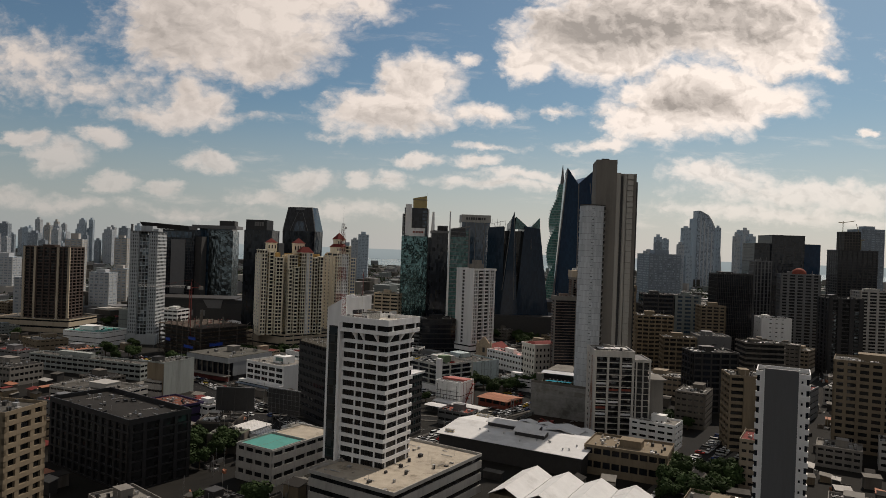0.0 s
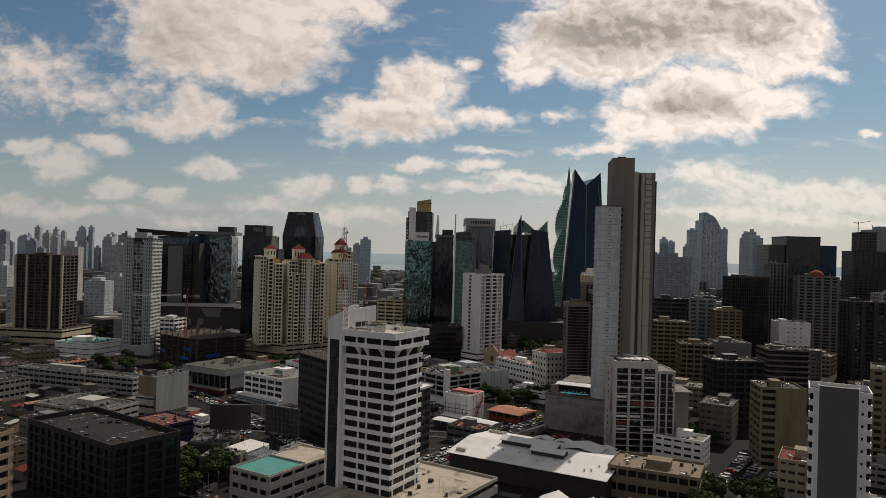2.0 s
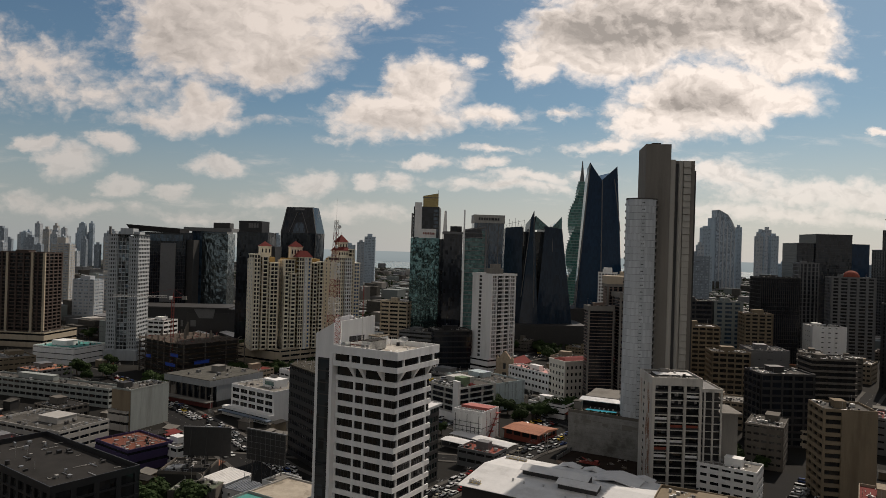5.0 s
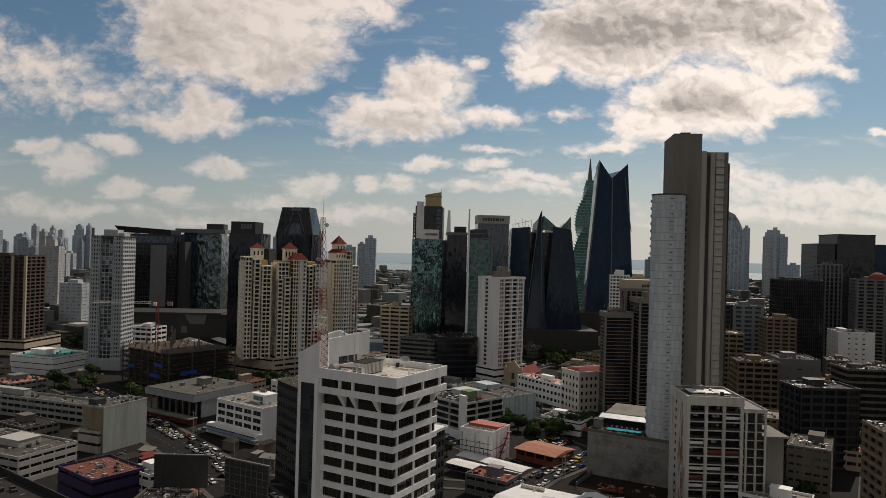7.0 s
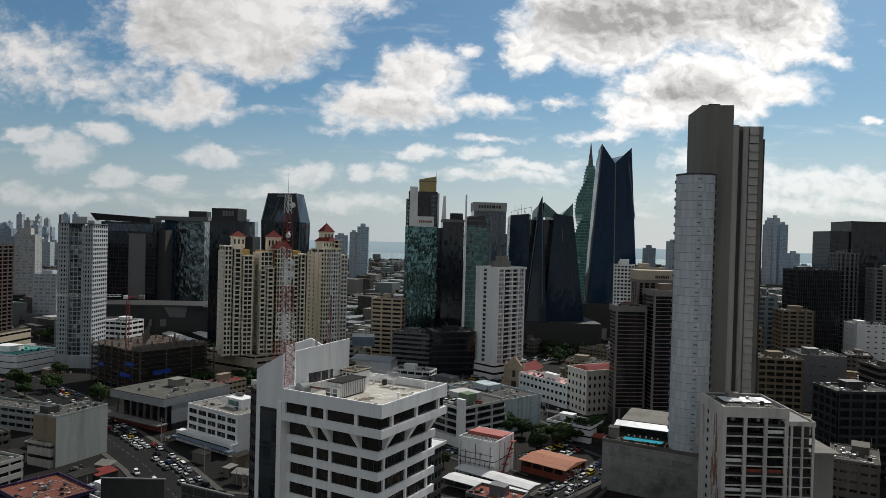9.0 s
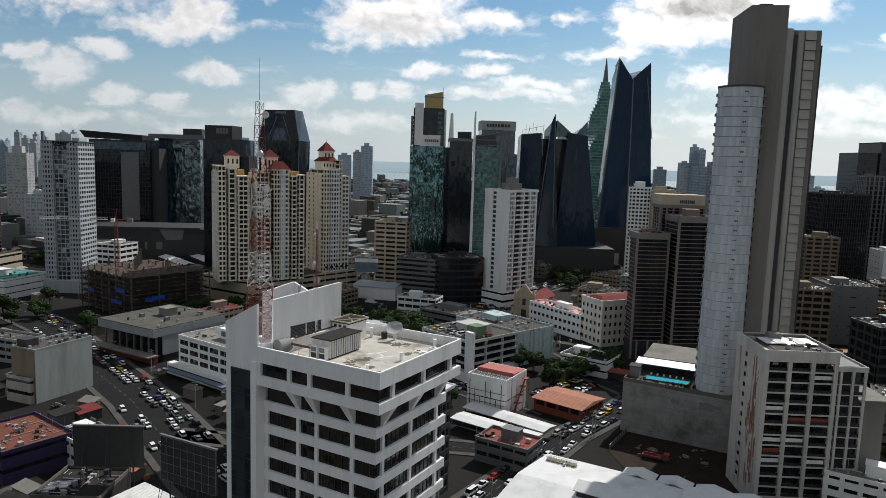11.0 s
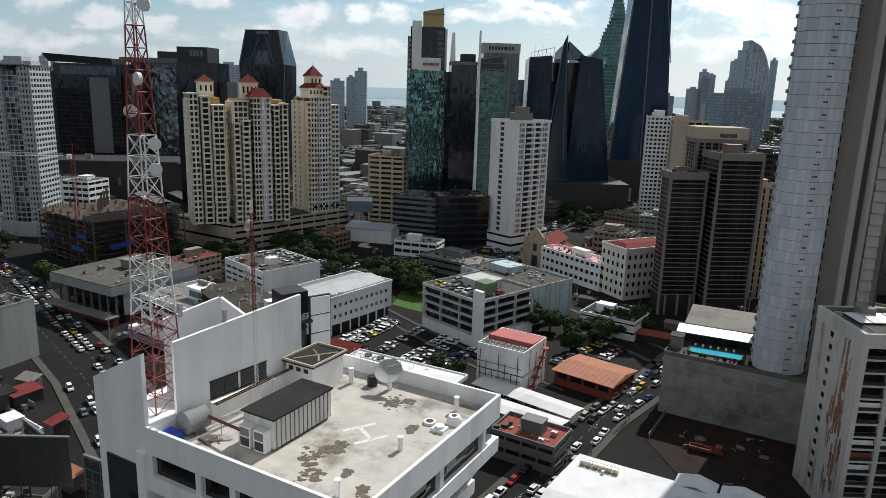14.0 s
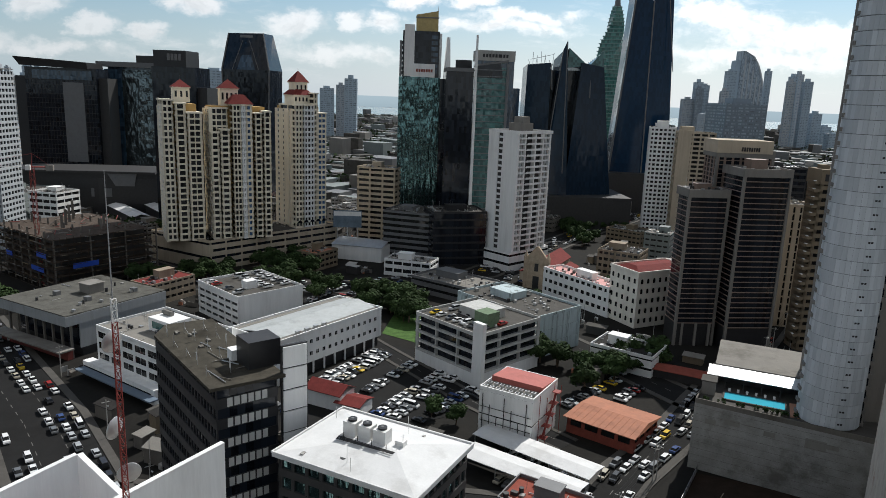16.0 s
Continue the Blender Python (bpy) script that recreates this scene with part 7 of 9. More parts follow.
STAIN = mat("dried_mud_stain", (0.15, 0.13, 0.105), 0.95, var=0.5, scale=1.5, fine=6)
rs = random.Random(12)
for x, y, a, b in ((14.0, 3.4, 0.9, 1.2), (12.6, 5.6, 0.8, 1.3), (13.3, 7.8, 0.5, 0.9), (12.8, 7.0, 0.35, 0.6), (12.4, 17.0, 0.7, 1.2), (13.4, 17.8, 0.35, 0.5), (18.6, 3.6, 0.3, 0.8), (16.2, 5.0, 0.25, 0.5), (3.6, 3.2, 1.0, 0.9), (4.8, 7.5, 0.5, 1.6), (16.5, 13.6, 0.3, 0.6)):
    r = roof_thing("roof_stain", "dark dried puddle stain on the pale deck", "stain", x, y, 65.604, rs.uniform(0, 60), "roof deck stains")
    g = Geo()
    for q in range(46):
        px, py = rs.gauss(0, 0.55) * a, rs.gauss(0, 0.55) * b
        sz = rs.uniform(0.05, 0.30) * (1.3 if q < 6 else 1.0)
        g.prism([(px + sz * rs.uniform(0.5, 1.5) * math.cos(2 * math.pi * k / 9), py + sz * rs.uniform(0.5, 1.5) * math.sin(2 * math.pi * k / 9)) for k in range(9)], 0, 0.003 + 0.0004 * q)
    part("stain_patch", g, STAIN, r)
r = roof_thing("water_tank", "round grey metal tank lying on its side", "tank", 1.6, 2.9)
g = Geo()
g.bar((0.1, -0.5, 1.1), (0.3, 1.5, 1.1), 1.0, 24)
part("drum", g, mat("dull_grey_tank", (0.22, 0.235, 0.23), 0.75, var=0.2, stain=0.3), r)
part("cradle", Geo().box(-0.8, 0.1, 0, -0.4, 1.1, 0.5).box(0.4, 0.1, 0, 0.8, 1.1, 0.5), CONC_L, r)
r = roof_thing("blue_crate", "bright blue plastic crate", "crate", 0.7, 1.2)
BLUEP = mat("blue_plastic", (0.02, 0.07, 0.42), 0.5, var=0.1)
part("crate_box", Geo().box(0, 0, 0, 1.4, 0.8, 0.65).box(-0.05, -0.05, 0.65, 1.45, 0.85, 0.75), BLUEP, r)
r = roof_thing("plank_pile", "rusty red steel beam on stands across the roof", "beam", 1.5, 4.2)
part("beam", Geo().bar((0, 0, 1.3), (5.2, -0.6, 1.5), 0.16), mat("rust_red_steel", (0.15, 0.05, 0.04), 0.8, var=0.4), r)
for x in (0.6, 2.6, 4.6):
    part("stand", Geo().bar((x, -0.05, 0), (x, -0.05, 1.35), 0.06), STEEL, r)
r = roof_thing("cable_tray", "rusty cable tray on thin white posts", "cable tray", 2.4, 5.0)
RUSTED = mat("rusted_steel", (0.11, 0.055, 0.04), 0.85, var=0.5, scale=2, stain=0.5)
part("tray_rail", Geo().box(0, 0, 1.9, 0.05, 13.5, 2.02), RUSTED, r)
part("tray_rail", Geo().box(0.26, 0, 1.9, 0.31, 13.5, 2.02), RUSTED, r)
g = Geo()
for k in range(34):
    g.box(0.05, 0.1 + k * 0.4, 1.92, 0.26, 0.16 + k * 0.4, 1.96)
tagged(part("tray_rung", g, RUSTED, r), kind="stuff")
for k in range(7):
    part("post", Geo().bar((0.17, 0.4 + k * 2.1, 0), (0.17, 0.4 + k * 2.1, 2.3), 0.035), WHITESTEEL, r)
    part("hanger", Geo().box(0.14, 1.2 + k * 2.0, 1.35, 0.2, 1.5 + k * 2.0, 1.4).box(0.14, 1.2 + k * 2.0, 1.6, 0.2, 1.5 + k * 2.0, 1.65).bar((0.17, 1.35 + k * 2.0, 1.3), (0.17, 1.35 + k * 2.0, 1.9), 0.02), WHITESTEEL, r)
r = roof_thing("steel_prop", "long grey steel channel leaning across the roof corner", "beam", 2.8, 1.2)
part("channel", Geo().bar((0, 0, 0.1), (2.6, 4.2, 1.4), 0.13), STEEL, r)
r = roof_thing("roof_railing", "low white pipe railing along the roof edge", "railing", 5.4, 20.2)
for k in range(6):
    part("post", Geo().bar((k * 0.8, 0, 0), (k * 0.8, 0, 2.4), 0.03), WHITESTEEL, r)
part("rail", Geo().bar((0, 0, 2.3), (4.0, 0, 2.3), 0.03).bar((0, 0, 1.7), (4.0, 0, 1.7), 0.03), WHITESTEEL, r)


def lattice(name, label, x, y, z0, z1, w0, w1, bays, sides=4, leg=0.09, colours=(REDSTEEL, WHITESTEEL), per=3, runs=None):
    """Guyed or free lattice mast in red and white sections, with X bracing."""
    root = roof_thing(name, label, "antenna", x, y, z0)
    h = z1 - z0
    order = [k for k, n in enumerate(runs) for _ in range(n)] if runs else [b // per for b in range(bays)]

    def ring(t):
        w = w0 + (w1 - w0) * t
        return [Vector((w / 2 * math.cos(2 * math.pi * (i + 0.5) / sides) * 1.414, w / 2 * math.sin(2 * math.pi * (i + 0.5) / sides) * 1.414, h * t)) for i in range(sides)]
    for b in range(bays):
        lo, hi = ring(b / bays), ring((b + 1) / bays)
        g = Geo()
        for i in range(sides):
            j = (i + 1) % sides
            g.bar(lo[i], hi[i], leg)
            g.bar(lo[i], hi[j], leg * 0.5), g.bar(lo[j], hi[i], leg * 0.5), g.bar(hi[i], hi[j], leg * 0.5)
        tagged(part("mast_section", g, colours[order[b] % len(colours)], root), kind="stuff")
    return root


r = lattice("radio_mast", "tall red and white lattice radio mast with small dishes", -3.5, 4.25, 66.2, 101, 3.0, 0.75, 21, leg=0.075, runs=(5, 3, 3, 3, 5, 2))
part("whip", Geo().bar((0, 0, 35), (0, 0, 41), 0.05, r1=0.02), STEEL, r)
for zz, a in ((33, 20), (27.5, -30), (22.5, 40), (20.5, 35), (25, 200)):
    c = Vector((math.cos(radians(a)), math.sin(radians(a)), 0)) * 0.9
    arm_ = part("arm", Geo().bar((0, 0, zz), (c.x, c.y, zz), 0.05), STEEL, r)
    g = Geo()
    d = Vector((math.cos(radians(a - 70)), math.sin(radians(a - 70)), 0))
    g.bar(Vector((c.x, c.y, zz)), Vector((c.x, c.y, zz)) + d * 0.3, 0.5, 16)
    part("drum_antenna", g, WHITESTEEL, arm_, "white drum antenna")
r = lattice("radio_mast", "slim red and white guyed mast with grid dishes", 2.3, 10.0, 65.6, 84, 0.26, 0.2, 34, sides=3, leg=0.03, per=16, colours=(WHITESTEEL, REDSTEEL))
part("whip", Geo().bar((0, 0, 18.4), (0, 0, 24), 0.04, r1=0.015), STEEL, r)
for zz, a in ((16.2, 150), (12.0, 160), (9.6, 120)):
    dish(r, (0.6 * math.cos(radians(a)), 0.6 * math.sin(radians(a)), zz), 0.55, (math.cos(radians(a)), math.sin(radians(a)) - 0.6, 0.1), STEEL)

def leafy(rg, rad):
    """Loose clump of small tilted leaves above a pot."""
    g = Geo()
    for _ in range(60):
        p = Vector((rg.gauss(0, 0.4), rg.gauss(0, 0.4), rg.uniform(0.2, 1.6))) * rad + Vector((0, 0, 0.3))
        a = Vector((rg.uniform(-1, 1), rg.uniform(-1, 1), rg.uniform(-1, 1))).normalized() * rad * 0.35
        b = a.cross(Vector((rg.uniform(-1, 1), rg.uniform(-1, 1), 1))).normalized() * rad * 0.2
        g.quad([p - a, p - b, p + a, p + b])
    return g


# ---------------------------------------------------------------- pool terrace
ca_, sa_ = math.cos(radians(pa)), math.sin(radians(pa))


def on_podium(x, y, z=18.4):
    return (73.6 + ca_ * x - sa_ * y, 312.3 + sa_ * x + ca_ * y, z)


r = thing("swimming_pool", "bright turquoise rectangular roof pool with a pale edge", "swimming pool", *on_podium(7.0, 4.0), pa)
part("pool_water", Geo().box(0, 0, 0, 14.5, 5.0, 0.32), POOL, r, "clear turquoise water")
part("pool_edge", Geo().ring(-0.5, -0.5, 15.0, 5.5, 0, 0.45, 0.5), PAVE, r)
r = thing("terrace_floor", "terracotta sun deck beside the pool", "deck", *on_podium(22.6, 1.0), pa)
part("deck", Geo().box(0, 0, 0, 5.2, 9, 0.2), mat("terracotta_tile", (0.45, 0.25, 0.17), 0.85, var=0.2), r)
r = thing("terrace_canopy", "long grey metal canopy behind the pool", "canopy", *on_podium(2.0, 11.5), pa)
part("canopy_roof", Geo().loft([(0, 0, 3.4), (23, 0, 3.4), (23, 6, 4.2), (0, 6, 4.2)], [(0, 0, 3.6), (23, 0, 3.6), (23, 6, 4.4), (0, 6, 4.4)]), STEEL, r)
for k in range(6):
    part("post", Geo().box(0.2 + k * 4.5, 0.1, 0, 0.45 + k * 4.5, 0.35, 3.4), CHAR, r)
part("back_wall", Geo().box(0, 5.8, 0, 23, 6.1, 4.2), CHAR, r)
r = thing("terrace_hall", "flat-roofed hall on the podium", "hall", *on_podium(4.0, 18.4), pa)
part("hall_wall", Geo().box(0, 0, 0, 22, 22, 4.2), CHAR, r)
part("hall_roof", Geo().box(-0.4, -0.4, 4.2, 22.4, 22.4, 4.6), PALE_ROOF, r)
r = thing("pavilion", "small square concrete pavilion by the pool", "pavilion", *on_podium(1.2, 5.5), pa)
part("pavilion_wall", Geo().box(0, 0, 0, 3.4, 4, 3.6), CONC_L, r)
part("roof", Geo().box(-0.3, -0.3, 3.6, 3.7, 4.3, 3.9), GREY_ROOF, r)

# ---------------------------------------------------------------- billboards
def billboard(label, x1, y1, x2, y2, z0, z1, posts, frame_only):
    ang, w = site(x1, y1, x2, y2)
    r = thing("billboard", label, "billboard", x1, y1, 0, ang, "roof billboards")
    part("panel", Geo().box(0, 0, z0, w, 0.3, z1), CHAR, r, "dark back of the hoarding")
    part("top_rail", Geo().box(-0.2, -0.15, z1, w + 0.2, 0.45, z1 + 0.3), GREYP, r)
    for k in range(posts):
        x = w * (k + 0.5) / posts
        part("post", Geo().bar((x, 0.6, 0), (x, 0.6, z1), 0.22, 8), CHAR, r)
        part("brace", Geo().bar((x, -0.2, z1 - 1), (x, -3.6, z0 - 6), 0.1).bar((x, -0.2, z0 + 2), (x, -2.6, z0 - 4), 0.08), CHAR, r)
    if frame_only:
        g = Geo()
        for k in range(9):
            g.bar((w * k / 8, -0.25, z0), (w * k / 8, -0.25, z1), 0.07)
        for k in range(6):
            g.bar((0, -0.25, z0 + (z1 - z0) * k / 5), (w, -0.25, z0 + (z1 - z0) * k / 5), 0.06)
        part("back_frame", g, GREYP, r)


billboard("large black billboard seen from behind on tall posts", -88, 249, -70, 248.5, 12.3, 23.2, 3, False)
billboard("large billboard with a lattice back frame above the roofs", -61, 236, -45.5, 227.5, 15.5, 26.4, 4, True)
billboard("small dark billboard beside the avenue", -92, 272, -84, 265, 8, 15, 2, True)

# ---------------------------------------------------------------- construction site with tower crane
SC = mat("scaffold_debris", (0.085, 0.066, 0.053), 0.9, var=0.5, stain=0.4)
ca, cw = site(-201, 494, -157, 458)
r = thing("construction_frame", "unfinished concrete frame building with scaffolding and blue sheets", "building site", -201, 494, 0, ca)
claim(-201, 494, ca, cw, 55)
for j in range(7):
    part("floor_slab", Geo().box(0, 0, 3.4 * (j + 1), cw, 52 - j, 3.4 * (j + 1) + 0.35), SC, r)
for i in range(8):
    for k in (0.4, 17, 34, 50):
        part("column", Geo().box(0.3 + i * (cw - 1) / 7, k, 0, 0.9 + i * (cw - 1) / 7, k + 0.6, 27 if k < 40 else 24), CONC, r)
# charcoal fill stands in for the shade deep inside the open floors
part("shade_core", Geo().box(4, 4, 0, cw - 4, 46, 23.5), CHAR, r)
rg = random.Random(9)
for k in range(70):
    x, y = rg.uniform(0, cw - 2), rg.uniform(-0.4, 48)
    part("timber", Geo().bar((x, y, 24.6), (x + rg.uniform(-4, 4), y + rg.uniform(-3, 3), 24.7 + rg.uniform(0, 1.5)), 0.16), rg.choice((SC, CONC_L, REDSTEEL)), r)
g = Geo()
for k in range(15):
    g.bar((k * cw / 14, -0.6, 0), (k * cw / 14, -0.6, 25), 0.09)
for k in range(11):
    g.bar((0, -0.6, 2.4 * k), (cw, -0.6, 2.4 * k), 0.07)
    g.bar((cw + 0.6, 0, 2.4 * k), (cw + 0.6, 50, 2.4 * k), 0.07)
for k in range(17):
    g.bar((cw + 0.6, k * 3.1, 0), (cw + 0.6, k * 3.1, 25), 0.09)
tagged(part("scaffold", g, SC, r), kind="stuff")
g = Geo()
for k in range(260):
    z = rg.choice([2.4 * i for i in range(1, 11)])
    if rg.random() < 0.6:
        x = rg.uniform(0, cw - 4)
        g.box(x, -1.2, z, x + rg.uniform(1.5, 5), -0.5, z + 0.1, rg.randint(0, 2))
    else:
        y = rg.uniform(0, 46)
        g.box(cw + 0.4, y, z, cw + 1.2, y + rg.uniform(1.5, 5), z + 0.1, rg.randint(0, 2))
tagged(part("scaffold_plank", g, (SC, CONC_L, BEIGE), r), kind="stuff")
for i in range(7):
    part("bare_column", Geo().box(6 + i * 6.5, 14 + (i * 17) % 22, 24, 6.9 + i * 6.5, 14.9 + (i * 17) % 22, 29 + (i * 5) % 6), CONC, r)
for x, z, w in ((cw - 14, 15, 9), (cw - 20, 8, 12), (12, 11, 6)):
    part("blue_sheet", Geo().box(x, -0.8, z, x + w, -0.7, z + 2.2), BLUEP, r)
part("blue_sheet", Geo().box(cw + 0.65, 8, 10, cw + 0.75, 20, 12.4), BLUEP, r)
r = thing("tower_crane", "red and white lattice tower crane over the building site", "crane", -169, 470, 0, 8)
g = Geo()
for b in range(22):
    z = b * 2.5
    for (xa, ya), (xb, yb) in (((-.8, -.8), (.8, -.8)), ((.8, -.8), (.8, .8)), ((.8, .8), (-.8, .8)), ((-.8, .8), (-.8, -.8))):
        g.bar((xa, ya, z), (xa, ya, z + 2.5), 0.12)
        g.bar((xa, ya, z), (xb, yb, z + 2.5), 0.07)
part("crane_mast", g, REDSTEEL, r)
g = Geo()
for b in range(16):
    x = -4 - b * 2.2
    g.bar((x, 0.5, 55), (x - 2.2, 0.5, 55), 0.09), g.bar((x, -0.5, 55), (x - 2.2, -0.5, 55), 0.09)
    g.bar((x, 0, 56.2), (x - 2.2, 0, 56.2), 0.09), g.bar((x, 0, 56.2), (x - 2.2, 0.5, 55), 0.05), g.bar((x - 1.1, -0.5, 55), (x - 2.2, 0, 56.2), 0.05)
tagged(part("jib", g, WHITESTEEL, r), kind="stuff")
part("counter_jib", Geo().box(0, -0.6, 54.8, 9, 0.6, 55.3), REDSTEEL, r)
part("counterweight", Geo().box(6, -0.9, 53.5, 9, 0.9, 56), CONC_L, r)
part("cab", Geo().box(-2.4, -1, 53.6, -0.6, 1, 55.8), WHITESTEEL, r)
part("apex", Geo().bar((0, 0, 55), (0.6, 0, 61), 0.3, r1=0.1).bar((0.6, 0, 61), (-22, 0, 56.4), 0.05).bar((0.6, 0, 61), (8, 0, 55.4), 0.05), REDSTEEL, r)

# ---------------------------------------------------------------- market roof, carports, small roofs
mx_ = mw
r = thing("roof_monitor", "raised pale monitor roof on the market hall", "roof", 17, 233, 0, ma)
part("clerestory", Geo().box(17, 17.5, 10.4, 42, 22.8, 12.9), CHAR, r)
part("monitor_roof", Geo().gable(16.4, 16.6, 42.6, 24, 12.9, 14.2, along="x"), WHITE_ROOF, r)
part("clerestory", Geo().box(33, 11.8, 10.2, 47, 17.2, 12.4), CHAR, r)
part("monitor_roof", Geo().gable(32.4, 11.2, 47.6, 17.4, 12.2, 13.4, along="x"), WHITE_ROOF, r)
part("lean_to", Geo().gable(40, 27, 57, 40, 10.4, 12, along="y"), WHITE_ROOF, r)
rg = random.Random(5)
for k in range(14):
    x, y = rg.uniform(3, mw - 4), rg.choice((5, 10, 30, 36)) + rg.uniform(-1, 1)
    z = 8.7 + 2.5 * (1 - abs(y - 21) / 21.5)
    c, s = math.cos(radians(ma)), math.sin(radians(ma))
    v = thing("turbine_vent", "small round metal roof vent", "vent", 17 + c * x - s * y, 233 + s * x + c * y, z - 0.1, ma, "market roof vents")
    part("neck", Geo().cyl(0, 0, 0, 0.6, 0.28, 10), STEEL, v)
    part("turbine", Geo().cyl(0, 0, 0.6, 1.0, 0.45, 12, r1=0.3), STEEL, v)
c, s = math.cos(radians(ma)), math.sin(radians(ma))
for x, y, n in ((1.5, 36.5, 6), (2.5, 2.0, 3)):
    z = 8.9 + 2.5 * (1 - abs(y - 21) / 21.5)
    v = thing("condenser_rack", "row of condensers on a steel roof rack", "air conditioner", 17 + c * x - s * y, 233 + s * x + c * y, z, ma, "roof condensers")
    part("rack", Geo().box(0, 0, 0, n * 1.5, 1.3, 0.12).ring(0, 0, n * 1.5, 1.3, 1.0, 1.06, 0.06), mat("yellow_steel", (0.45, 0.33, 0.10), 0.7), v)
    for k in range(n):
        part("condenser", Geo().box(0.15 + k * 1.5, 0.15, 0.12, 1.35 + k * 1.5, 1.15, 1.0).cyl(0.75 + k * 1.5, 0.65, 1.0, 1.08, 0.4, 12), STEEL, v)


def shed(name, label, x1, y1, x2, y2, d, h, rise, mt, along="x", walls=None, post=True, category="carport"):
    ang, w = site(x1, y1, x2, y2)
    r = thing(name, label, category, x1, y1, 0, ang)
    claim(x1, y1, ang, w, d)
    part("sheet_roof", Geo().gable(0, 0, w, d, h, h + rise, along=along), mt, r)
    if walls:
        part("shed_wall", Geo().box(0.3, 0.3, 0, w - 0.3, d - 0.3, h - 0.1), walls, r)
    elif post:
        for x in (0.3, w / 3, 2 * w / 3, w - 0.6):
            for y in (0.2, d - 0.4):
                part("post", Geo().box(x, y, 0, x + 0.2, y + 0.2, h), STEEL, r)
    return r


shed("carport", "long white metal carport roof over parked cars", 17.5, 320.5, 43.5, 297.5, 7.6, 4.2, 0.5, WHITE_ROOF)
shed("carport", "second white metal carport roof over parked cars", 12.5, 309.5, 38, 289.5, 7.6, 4.2, 0.5, WHITE_ROOF)
shed("house", "small white house with red hipped tile roof", -31.5, 347, -20, 340.5, 8, 5.2, 2.2, TILE_RED, walls=WHITE, category="house")
shed("house", "low annex under a dark red roof", -22, 341, -14, 337, 8, 3.4, 1.2, TILE_RED, walls=WHITE, category="house")
shed("shed", "long low shed with faded red metal roof", 74, 378, 112, 356, 7, 3.2, 1.0, BRICK, walls=CHAR, category="shed")
shed("warehouse", "curved-roof white warehouse beside the towers", -43, 540, -14, 530, 22, 8.5, 2.0, STEEL, walls=WHITE, category="warehouse")
shed("shed", "orange-roofed shed in the yard", -70, 445, -58, 438, 10, 4, 1.4, RUST, walls=CREAM, category="shed")
block("shop_building", "white two-storey shop block with flat roof", -12, 505, 12, 496, 14, 8, 2, WHITE, G_DARK, 0.5, 0.3, 5, 3, 0.6, roofmat=PALE_ROOF, seed=71)
block("shop_building", "low grey block with cluttered pale roof", 2, 476, 30, 452, 22, 7, 2, GREYP, G_DARK, 0.6, 0.3, roofmat=PALE_ROOF, seed=72)
ang_, w_ = site(-88, 436, -66, 412)
r = thing("parking_garage", "white parking garage with dark deck slots and cars on its roof", "garage", -88, 436, 0, ang_)
claim(-88, 436, ang_, w_, 30)
part("garage_wall", Geo().box(0, 0.7, 0, w_, 30, 12.6), WHITE, r)
# black sheet paints the shade seen in the deck slots
part("deck_shade_sheet", Geo().box(0.8, 0.5, 1, w_ - 0.8, 0.75, 12), BLACK, r)
for j in range(5):
    part("deck_parapet", Geo().box(0, 0, j * 2.75, w_, 0.65, j * 2.75 + 1.5), WHITE, r)
for k in range(7):
    part("pier", Geo().box(k * (w_ - 0.7) / 6, 0.1, 0, 0.7 + k * (w_ - 0.7) / 6, 0.6, 12.6), WHITE, r)
part("roof_deck", Geo().box(0.2, 0.2, 12.6, w_ - 0.2, 29.8, 12.8), GREY_ROOF, r)
part("parapet", Geo().ring(0, 0, w_, 30, 12.6, 13.9, 0.25), WHITE, r)
part("stair_house", Geo().box(18, 10, 12.8, 22, 15, 16), WHITE, r)
block("annex_building", "low white annex with a curved corner", 66, 384, 84, 370, 16, 7, 2, WHITE, G_DARK, 0.75, 0.2, roofmat=DARK_ROOF, seed=74)
block("shop_building", "low grey building with a red painted roof terrace", 19, 284, 34, 274, 12, 7, 2, GREYP, G_DARK, 0.6, 0.3, 4, 3, 0.5, roofmat=BRICK, seed=75)
block("apartment_block", "white four-storey house with flat roof", 112, 252, 130, 239, 14, 12, 4, WHITE, G_DARK, 0.6, 0.4, 5, 3, 1.2, roofmat=PALE_ROOF, seed=76)
block("market_annex", "flat tan-roofed annex with arched openings", 78, 206, 108, 190, 22, 11.5, 2, BEIGE, G_BLACK, 0.5, 0.8, 9, 6, 0.6, roofmat=BEIGE, seed=77)
block("shop_building", "low red-roofed block beside the dark offices", 186, 326, 202, 318, 14, 8, 2, CREAM, G_DARK, 0.6, 0.3, 4, 3, 0.6, roofmat=TILE_RED, seed=78)
block("school_building", "long pale green school block", -258, 408, -170, 374, 12, 10, 3, PALEWALL, G_DARK, 0.5, 0.5, 20, 3, 0.5, roofmat=GREY_ROOF, seed=79)
# black bands here paint the shaded deck slots
block("parking_garage", "long white parking block with dark slots", -192, 303, -152, 284, 26, 10, 3, WHITE_DULL, G_BLACK, 0.6, 0.4, 8, 5, 0.6, roofmat=GREY_ROOF, seed=80)
block("shop_building", "purple-walled hall with an orange-red roof", -134, 278, -114, 262, 20, 9, 2, mat("purple_paint", (0.05, 0.035, 0.10), 0.8), G_BLACK, 0.7, 0.2, roofmat=mat("faded_red_membrane", (0.17, 0.065, 0.045), 0.9, var=0.3, stain=0.5, scale=0.4), seed=81, plant=False)
